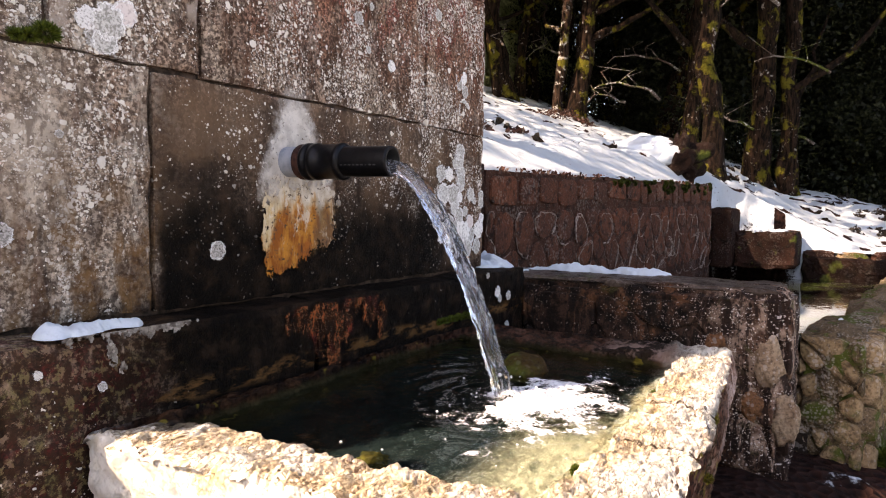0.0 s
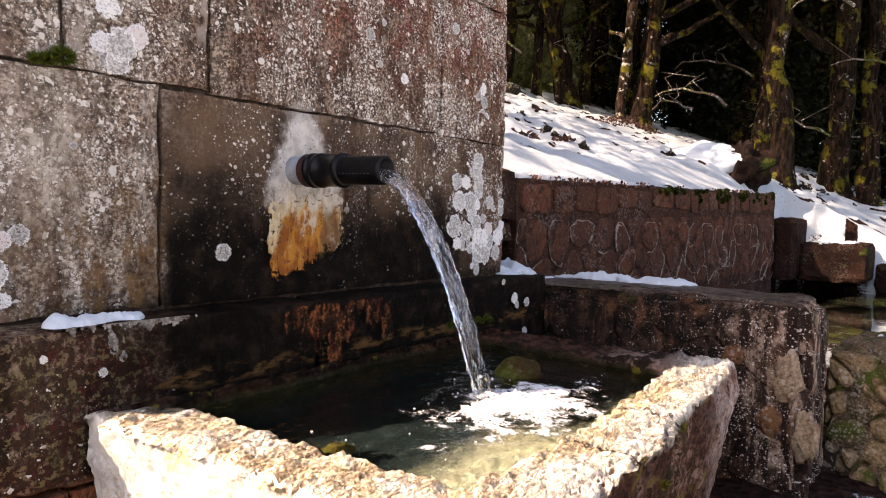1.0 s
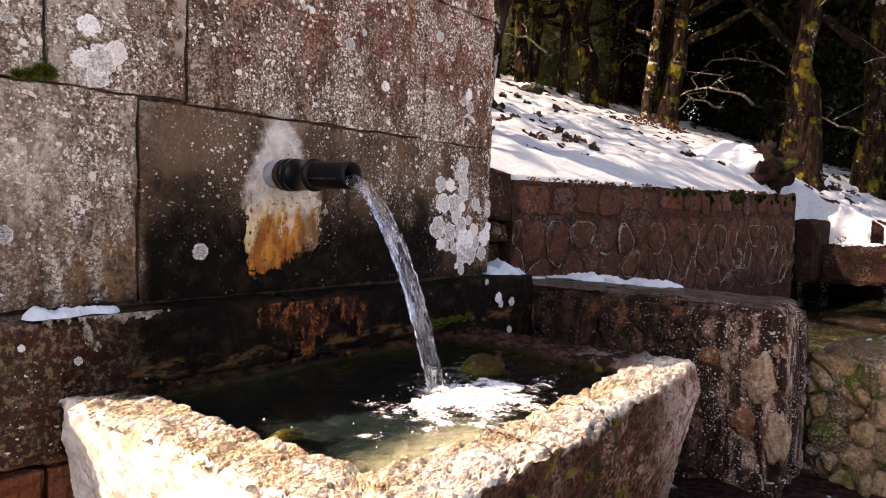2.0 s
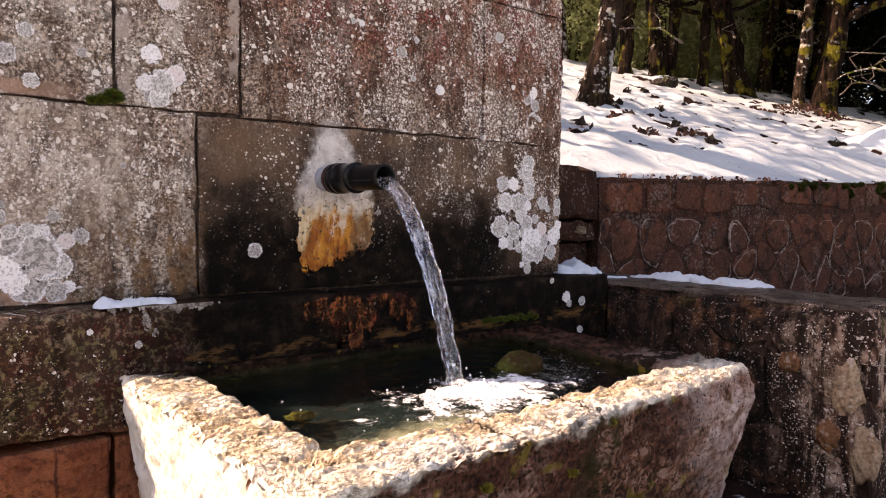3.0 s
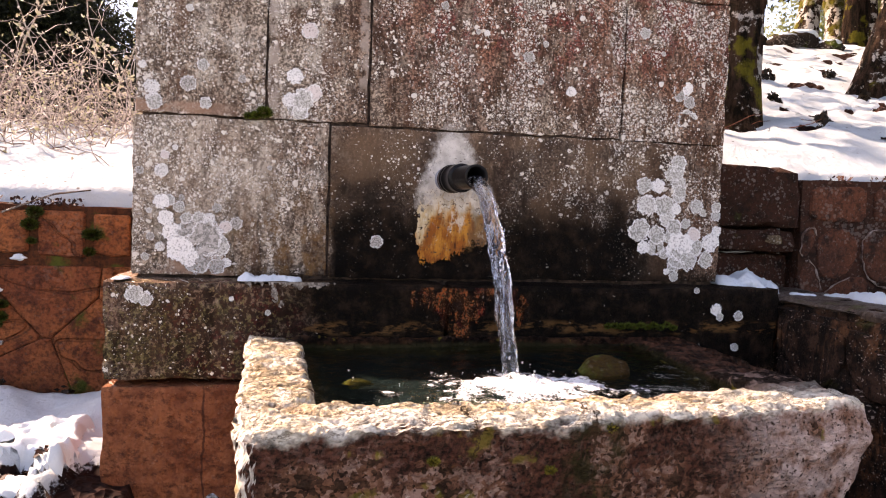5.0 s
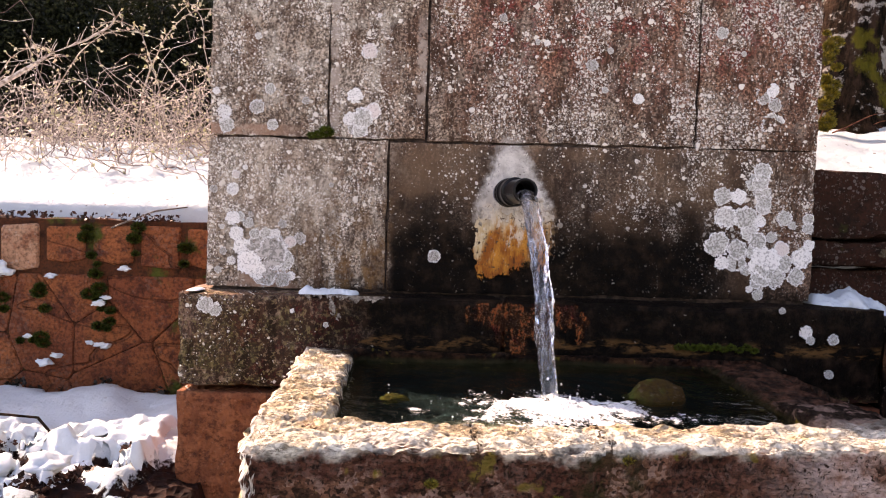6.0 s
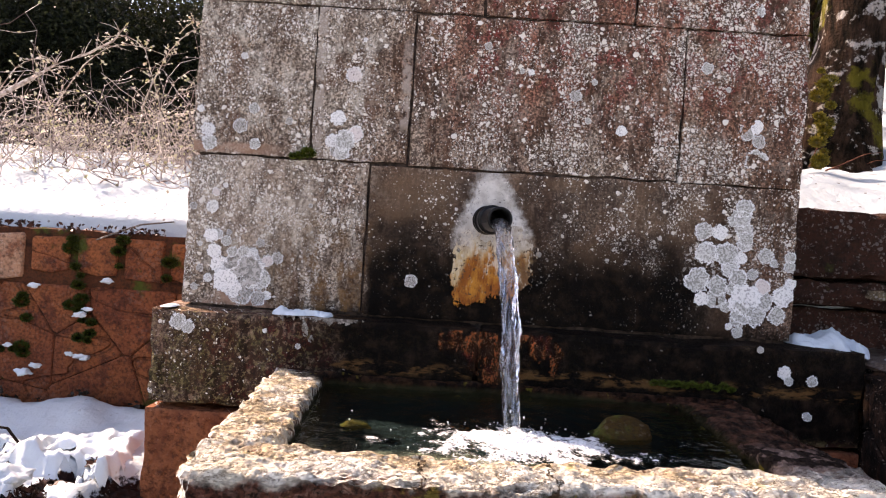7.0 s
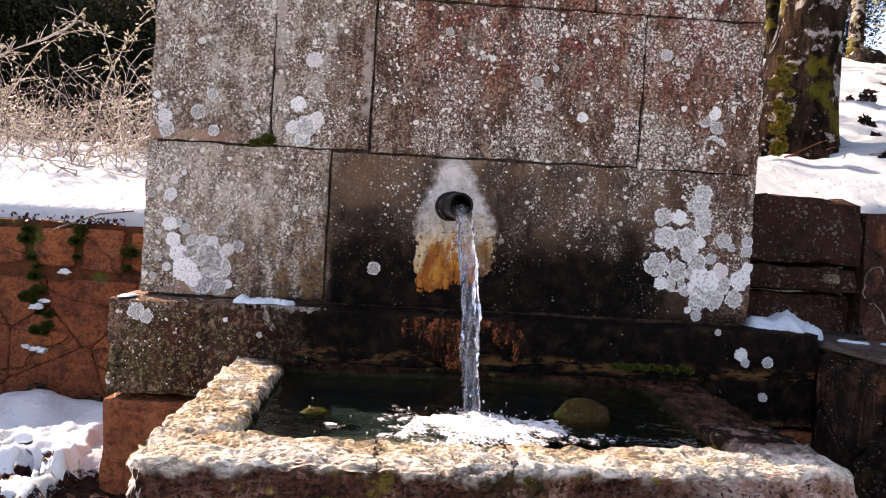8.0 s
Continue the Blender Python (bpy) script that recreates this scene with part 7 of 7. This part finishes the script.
def bramble(x0, x1, y0, y1, count, high, seed, label):
    g = random.Random(seed)
    xm, ym = (x0 + x1) / 2, (y0 + y1) / 2
    ob = thing("bramble_bush", (xm, ym, upper_ground(xm, ym)), label, "bush", "bramble bushes")
    stems, buds = [], []

    def wander(p, d, seg, n, bend, sag):
        pts = [Vector(p)]
        for _ in range(n):
            d = (d + Vector((g.gauss(0, bend), g.gauss(0, bend), g.gauss(0, bend) - sag))).normalized()
            pts.append(pts[-1] + d * seg * g.uniform(0.6, 1.3))
        return pts

    for _ in range(count):
        x, y = g.uniform(x0, x1), g.uniform(y0, y1)
        a = g.uniform(0, 6.28)
        d = Vector((math.cos(a) * 0.8, math.sin(a) * 0.6, g.uniform(0.4, 1.6))).normalized()
        pts = wander((x, y, upper_ground(x, y) - 0.01), d, high * g.uniform(0.10, 0.20), 8, 0.40, 0.06)
        r = g.uniform(0.0014, 0.0040)
        stems.append(tube([tuple(q) for q in pts], [r * (1 - 0.07 * k) for k in range(9)], 4, False))
        for _ in range(g.randint(4, 9)):
            i = g.randint(2, 8)
            side = Vector((g.gauss(0, 1), g.gauss(0, 1), g.gauss(0.4, 0.8))).normalized()
            sub = wander(pts[i], side, g.uniform(0.03, 0.075), 3, 0.35, 0.0)
            stems.append(tube([tuple(q) for q in sub], [r * 0.55, r * 0.48, r * 0.4, r * 0.28], 3, False))
            for q in sub[1:]:
                if g.random() < 0.85:
                    buds.append(leaf_quad(g, q + Vector((0, 0, 0.004)), g.uniform(0.009, 0.022)))
    part("twig_tangle", raw_mesh("twig_tangle", *join(stems), TWIG, True), TWIG, ob, "tangled reddish-brown thorny twigs", kind="stuff")
    part("bud_spray", raw_mesh("bud_spray", *join(buds), BUD), BUD, ob, "small yellow-green buds", kind="stuff")
    return ob


bramble(-1.75, -0.95, 0.80, 1.25, 34, 0.30, 5, "sparse leafless bramble bush standing in the snow")
bramble(-3.1, -0.7, 1.25, 2.1, 190, 0.46, 6, "tangled leafless bramble thicket with pale twigs")
bramble(-3.6, -0.2, 2.0, 3.2, 130, 0.56, 7, "tall leafless bramble thicket before the wood")

# long arching canes over the thicket
g = random.Random(63)
for x, y, h, lean in ((-1.25, 1.25, 0.62, -0.35), (-1.02, 1.2, 0.50, 0.22), (-1.45, 1.35, 0.70, 0.40), (-1.9, 1.4, 0.60, 0.5), (-1.15, 1.5, 0.75, -0.2), (-2.1, 1.3, 0.5, 0.3), (-0.92, 1.15, 0.42, -0.25)):
    z = upper_ground(x, y)
    pts = [Vector((x + lean * t ** 1.6 + 0.02 * rnd3((t, x, 0), 6.0), y + 0.1 * t, z + h * math.sin(1.9 * t))) for t in [k / 12 for k in range(13)]]
    cane = thing("bramble_cane", (x, y, z), "long arching bramble cane with pale buds", "cane", "bramble canes")
    stems = [tube([tuple(q) for q in pts], [0.0042 * (1 - 0.06 * k) for k in range(13)], 6, True, 0.4, x)]
    buds = []
    for q in pts[3:]:
        for _ in range(3):
            d = Vector((g.gauss(0, 1), g.gauss(0, 1), g.gauss(0.3, 1))).normalized() * g.uniform(0.02, 0.06)
            stems.append(tube([tuple(q), tuple(q + d)], [0.0018, 0.0008], 4, False))
            for f in (0.7, 1.0):
                buds.append(leaf_quad(g, q + d * f, g.uniform(0.012, 0.024)))
    part("stem", raw_mesh("stem", *join(stems), CANE, True), CANE, cane)
    part("bud_spray", raw_mesh("bud_spray", *join(buds), BUD), BUD, cane, "small pale yellow-green buds", kind="stuff")

branch = [(-2.42, 1.30, 1.20), (-2.15, 1.30, 1.38), (-1.892, 1.30, 1.536), (-1.755, 1.30, 1.623), (-1.627, 1.30, 1.675), (-1.524, 1.30, 1.735), (-1.485, 1.30, 1.79)]
g = random.Random(61)
chunks = [tube(branch, [0.010, 0.009, 0.0075, 0.007, 0.0065, 0.0055, 0.0025], 8, True, 1.3, 3.0)]
for k in range(26):
    t = g.uniform(0.1, 5.9)
    p = Vector(branch[int(t)]).lerp(Vector(branch[int(t) + 1]), t - int(t))
    d = Vector((g.gauss(0.3, 0.6), g.gauss(0, 0.6), g.gauss(0.5, 0.6))).normalized() * g.uniform(0.03, 0.11)
    chunks.append(tube([tuple(p), tuple(p + d * 0.5 + Vector((0, 0, 0.006))), tuple(p + d)], [0.0028, 0.002, 0.0008], 5))
solo("dead_branch", raw_mesh("dead_branch", *join(chunks), BLEACHED, True), BLEACHED, "pale bare dead branch sticking out of the brambles", "branch")
v, f = tube([(-1.13, 0.40, 0.87), (-1.02, 0.38, 0.915), (-0.93, 0.40, 0.955), (-0.86, 0.46, 0.97)], [0.002, 0.003, 0.003, 0.002], 5)
solo("fallen_twig", raw_mesh("fallen_twig", v, f, PALE_BARK, True), PALE_BARK, "thin pale twig lying over the wall edge", "twig")
v, f = tube([(-1.30, 0.02, 0.40), (-1.18, 0.05, 0.455), (-1.05, 0.04, 0.45), (-0.98, 0.02, 0.39)], [0.004, 0.004, 0.0035, 0.003], 6)
solo("fallen_twig", raw_mesh("fallen_twig", v, f, BARK, True), BARK, "dark bent twig arching over the snow", "twig")

# fallen twigs round the foot of the near tree
g = random.Random(67)
for _ in range(15):
    a, r = g.uniform(3.2, 6.0), g.uniform(0.13, 0.26)
    x, y = 1.315 + r * math.cos(a), 0.89 + r * math.sin(a) * 0.8
    pts, d = [Vector((x, y, upper_ground(x, y) + 0.012))], Vector((g.gauss(0, 1), g.gauss(0, 0.4), g.uniform(0.1, 0.7))).normalized()
    for _ in range(6):
        d = (d + Vector((g.gauss(0, 0.3), g.gauss(0, 0.3), g.gauss(-0.08, 0.25)))).normalized()
        q = pts[-1] + d * g.uniform(0.02, 0.045)
        q.z = max(q.z, upper_ground(q.x, q.y) + 0.010)
        pts.append(q)
    v, f = tube([tuple(q) for q in pts], [0.0032 * (1 - 0.11 * k) for k in range(7)], 5)
    solo("fallen_twig", raw_mesh("fallen_twig", v, f, DARK_TWIG, True), DARK_TWIG, "thin reddish twig at the foot of the tree", "twig", "twigs by the tree")

# ---- dead leaves, rocks and moss on the slope ----


def litter(x, y, rx, ry, count, seed, z=None, rise=0.03, mat=LITTER, leaf=0.045):
    g = random.Random(seed)
    chunks = []
    for _ in range(count):
        a, r = g.uniform(0, 6.28), g.random() ** 0.6
        px, py = x + rx * r * math.cos(a), y + ry * r * math.sin(a)
        pz = (ground_at(px, py)[0] if z is None else z) + g.uniform(0.0, rise) * (1 - r * 0.6)
        chunks.append(leaf_quad(g, Vector((px, py, pz)), g.uniform(leaf * 0.33, leaf)))
    return raw_mesh("dead_leaves", *join(chunks), mat)


for i, (x, y, rx, ry, n) in enumerate(((2.20, 0.78, 0.07, 0.05, 60), (2.45, 0.70, 0.10, 0.06, 70), (2.30, 1.08, 0.05, 0.04, 45), (6.5, 1.95, 0.6, 0.22, 700), (5.2, 1.75, 0.25, 0.10, 160))):
    solo("dead_leaves", litter(x, y, rx, ry, n, 200 + i, rise=0.12 if n > 300 else 0.03), LITTER, "dark clump of dead leaves showing through the snow", "leaf litter", kind="stuff")
g = random.Random(88)
for i in range(26):
    x, y = g.uniform(1.35, 4.4), g.uniform(0.55, 2.3)
    r = g.uniform(0.015, 0.05)
    solo("dead_leaves", litter(x, y, r, r * 0.6, int(30 + 500 * r), 500 + i, rise=r * 1.3, mat=DARK_LITTER), DARK_LITTER, "dark tuft of dead leaves poking through the snow", "leaf litter", kind="stuff")
for i in range(40):
    x, y = g.uniform(5.0, 9.0), g.uniform(-1.6, 0.8)
    r = g.uniform(0.03, 0.09)
    solo("dead_leaves", litter(x, y, r, r * 0.7, int(30 + 300 * r), 560 + i, rise=r * 0.8, mat=DARK_LITTER), DARK_LITTER, "dark tuft of dead leaves poking through the snow", "leaf litter", kind="stuff")
edge = []
g = random.Random(91)
for _ in range(900):
    x = g.uniform(-2.4, -0.62)
    if fbm((x, 0, 0), 5.0, 3.0) > -0.12:
        edge.append(leaf_quad(g, Vector((x, 0.385 + g.uniform(-0.02, 0.05), 0.922 + g.uniform(0, 0.022))), g.uniform(0.008, 0.020)))
for _ in range(900):
    t = g.random()
    if fbm((t * 3, 0, 0), 5.0, 7.0) > 0.0:
        edge.append(leaf_quad(g, Vector((1.2 + 3.1 * t, 0.215 - 0.195 * t + g.uniform(-0.012, 0.03), 1.08 + 0.07 * t + g.uniform(-0.01, 0.012))), g.uniform(0.010, 0.026)))
solo("dead_leaves", raw_mesh("dead_leaves", *join(edge), LITTER), LITTER, "dark dead leaves along the top edges of the walls", "leaf litter", kind="stuff")
solo("boulder", lump((4.70, 0.36, 1.36), (0.17, 0.17, 0.20), 9.0, 0.8, 4), BOULDER, "dark jagged mossy boulder partly capped with snow", "boulder", "rocks on the slope", smooth=True)
solo("boulder_snow", lump((4.78, 0.62, 1.41), (0.34, 0.40, 0.16), 6.0, 0.22, 4), SNOW, "rounded snow cap beside the boulder", "snow", smooth=True)
for i, (x, y, s) in enumerate(((4.0, 3.95, 0.13), (4.25, 4.05, 0.16), (4.45, 3.9, 0.10), (3.75, 4.1, 0.12), (5.3, 2.9, 0.12))):
    z = upper_ground(x, y)
    solo("rock", lump((x, y, z + s * 0.3), (s * 1.3, s, s * 0.8), 20.0 + i, 0.3), ROCK, "grey mossy fieldstone dusted with snow", "rock", "rocks on the slope", smooth=True)
    solo("rock_snow", lump((x, y, z + s * 0.75), (s * 1.0, s * 0.75, s * 0.35), 30.0 + i, 0.25), SNOW, "snow cap on a fieldstone", "snow", smooth=True)
for i, (x, z, dx, dz, n) in enumerate(((-1.116, 0.90, 0.006, -0.035, 5), (-1.09, 0.72, 0.012, -0.022, 4), (-1.12, 0.70, 0.03, -0.004, 3), (-1.085, 0.614, 0.018, 0.004, 3), (-1.30, 0.575, 0.022, -0.002, 4), (-1.40, 0.73, 0.014, -0.02, 5),
                                       (-1.249, 0.73, 0.004, -0.03, 3), (-0.976, 0.90, 0.003, -0.03, 3), (-0.842, 0.84, 0.003, -0.03, 2))):
    spots = [(x + dx * k + 0.011 * math.sin(k * 4.7 + i), 0.378, z + dz * k + 0.010 * math.sin(k * 2.1 + i), 0.013 + 0.006 * math.sin(k * 1.7 + i)) for k in range(n)]
    solo("moss_clump", moss_mesh(spots, 300 + i, 0.007, DARK_MOSS), DARK_MOSS, "dark green moss clump in the wall joints", "moss", kind="stuff")
for i, (x, z, r) in enumerate(((-1.368, 0.775, 0.034), (-1.40, 0.765, 0.03), (-1.077, 0.685, 0.014), (-1.055, 0.702, 0.010), (-1.215, 0.760, 0.012), (-1.072, 0.565, 0.012), (-1.055, 0.562, 0.012), (-1.10, 0.570, 0.009), (-1.23, 0.508, 0.016), (-1.195, 0.530, 0.012), (-1.002, 0.788, 0.012), (-1.28, 0.585, 0.009))):
    solo("snow_crumb", lump((x, 0.366, z), (r * 1.3, r * 0.6, r * 0.6), 50.0 + i, 0.8, 3), SNOW, "small crumb of snow caught on the wall", "snow", "snow on the wall", smooth=True)
g = random.Random(96)
spots = []
for k in range(60):
    t = g.uniform(0.36, 0.98)
    if fbm((t * 5, 0, 0), 2.0, 3.0) > -0.1:
        spots.append((1.185 + 3.115 * t, 0.205 - 0.195 * t, 1.080 + 0.07 * t - g.uniform(0.0, 0.06), g.uniform(0.010, 0.022)))
solo("moss_clump", moss_mesh(spots, 330, 0.008, DARK_MOSS), DARK_MOSS, "dark green moss along the top of the red wall", "moss", kind="stuff")
solo("moss_clump", moss_mesh([(1.172 + 0.014 * math.sin(3.3 * k), 0.655 + 0.012 * math.cos(2 * k), 1.30 + 0.024 * k + 0.01 * math.sin(5.1 * k), 0.017 + 0.009 * math.sin(2.3 * k)) for k in range(14)], 400, 0.008, YELLOW_MOSS), YELLOW_MOSS, "bright yellow-green moss on a tree trunk", "moss", kind="stuff")
solo("moss_clump", moss_mesh([(1.22 + 0.06 * k, -0.955 - 0.02 * math.sin(2.3 * k), ground_at(1.22 + 0.06 * k, -0.96)[0] + 0.005, 0.035) for k in range(9)], 410, 0.014), MOSS, "dark green moss at the foot of the basin wall", "moss", kind="stuff")

# ragged half-melted snow at the foot of the low wall
cell = 0.006
idx, verts, faces = {}, [], []
for j in range(int(0.42 / cell)):
    for i in range(int(0.84 / cell)):
        x, y = -1.54 + i * cell, -0.32 + j * cell
        k = 0.10 + 1.5 * (y + 0.10) + 0.85 * fbm((x, y, 0), 11.0, 3.0) + 0.16 * fbm((x, y, 0), 30.0, 8.0) - 12 * max(0.0, x + 0.76)
        if k < 0:
            continue
        quad = []
        for a, b in ((0, 0), (1, 0), (1, 1), (0, 1)):
            key = (i + a, j + b)
            if key not in idx:
                px, py = -1.54 + key[0] * cell, -0.32 + key[1] * cell
                kk = 0.10 + 1.5 * (py + 0.10) + 0.85 * fbm((px, py, 0), 11.0, 3.0) + 0.16 * fbm((px, py, 0), 30.0, 8.0) - 12 * max(0.0, px + 0.76)
                h = 0.034 * smooth01(-0.08, 0.40, kk) * (0.75 + 0.6 * fbm((px, py, 0), 16.0, 5.0)) - 0.003
                idx[key] = len(verts)
                verts.append((px, py, ground_at(px, py)[0] + h))
            quad.append(idx[key])
        faces.append(tuple(quad))
solo("snow_patch", raw_mesh("snow_patch", verts, faces, SNOW, True), SNOW, "ragged half-melted snow with dark hollows at the wall's foot", "snow", kind="stuff")
g = random.Random(171)
clumps = []
while len(clumps) < 5:
    x, y, r = g.uniform(-1.45, -0.74), g.uniform(-0.26, -0.12), g.uniform(0.014, 0.030)
    if any(math.hypot(x - a, y - b) < (r + c) * 0.85 for a, b, c in clumps):
        continue
    clumps.append((x, y, r))
    solo("snow_clump", lump((x, y, ground_at(x, y)[0] + r * 0.25), (r * 1.25, r * 1.1, r * 0.75), g.uniform(0, 90), 0.5, 3), SNOW, "lump of melting snow on dark leaf litter", "snow clump", "snow clumps", smooth=True)

# dark leaf litter in the hollows of the snow
g = random.Random(175)
for i in range(16):
    x, y, r = g.uniform(-1.4, -0.74), g.uniform(-0.28, 0.02), g.uniform(0.03, 0.06)
    solo("dead_leaves", litter(x, y, r, r * 0.8, int(2600 * r), 620 + i, rise=r * 0.35, mat=LITTER, leaf=0.024), LITTER, "dark red-brown dead leaves in a hollow of the snow", "leaf litter", kind="stuff")
for i in range(7):
    x, y, r = g.uniform(-1.5, -0.75), g.uniform(0.325, 0.36), g.uniform(0.03, 0.06)
    solo("dead_leaves", litter(x, y, r, 0.018, int(1800 * r), 650 + i, rise=0.02, mat=DARK_LITTER, leaf=0.022), DARK_LITTER, "strip of dark leaf scraps along the foot of the wall", "leaf litter", kind="stuff")

# dead branches hanging in the wood
g = random.Random(140)
for x, y, z, a, length in ((5.45, -0.27, 2.72, 1.3, 0.5), (6.3, 0.9, 2.15, 1.9, 0.7), (7.4, 1.6, 2.3, 1.0, 0.8), (8.0, 0.2, 2.0, 1.5, 0.9), (7.6, -0.6, 2.5, 2.0, 0.8), (6.6, 2.9, 3.0, 0.6, 0.9),
                           (8.6, 1.2, 2.9, 1.7, 1.0), (9.2, -0.4, 1.9, 1.4, 0.9), (5.9, 3.1, 2.9, 2.2, 0.8), (7.9, 2.6, 3.1, 1.1, 0.9)):
    pts = [Vector((x + math.cos(a) * length * t, y + math.sin(a) * length * t, z + 0.25 * length * math.sin(2.4 * t) + 0.05 * fbm((t * 3, x, y), 2.0))) for t in (0, 0.15, 0.3, 0.45, 0.6, 0.75, 0.9, 1.0)]
    chunks = [tube([tuple(q) for q in pts], [0.016 * (1 - 0.09 * k) for k in range(8)], 6, True, 0.3, x)]
    for k in range(4):
        q = pts[2 + k]
        chunks.append(tube([tuple(q), tuple(q + Vector((g.uniform(-0.1, 0.1), g.uniform(-0.15, 0.15), g.uniform(0.05, 0.16)))), tuple(q + Vector((g.uniform(-0.2, 0.2), g.uniform(-0.3, 0.3), g.uniform(0.08, 0.3))))], [0.007, 0.005, 0.002], 5))
    solo("dead_branch", raw_mesh("dead_branch", *join(chunks), PALE_BARK, True), PALE_BARK, "pale bare dead branch caught among the dark trees", "branch", "dead branches")
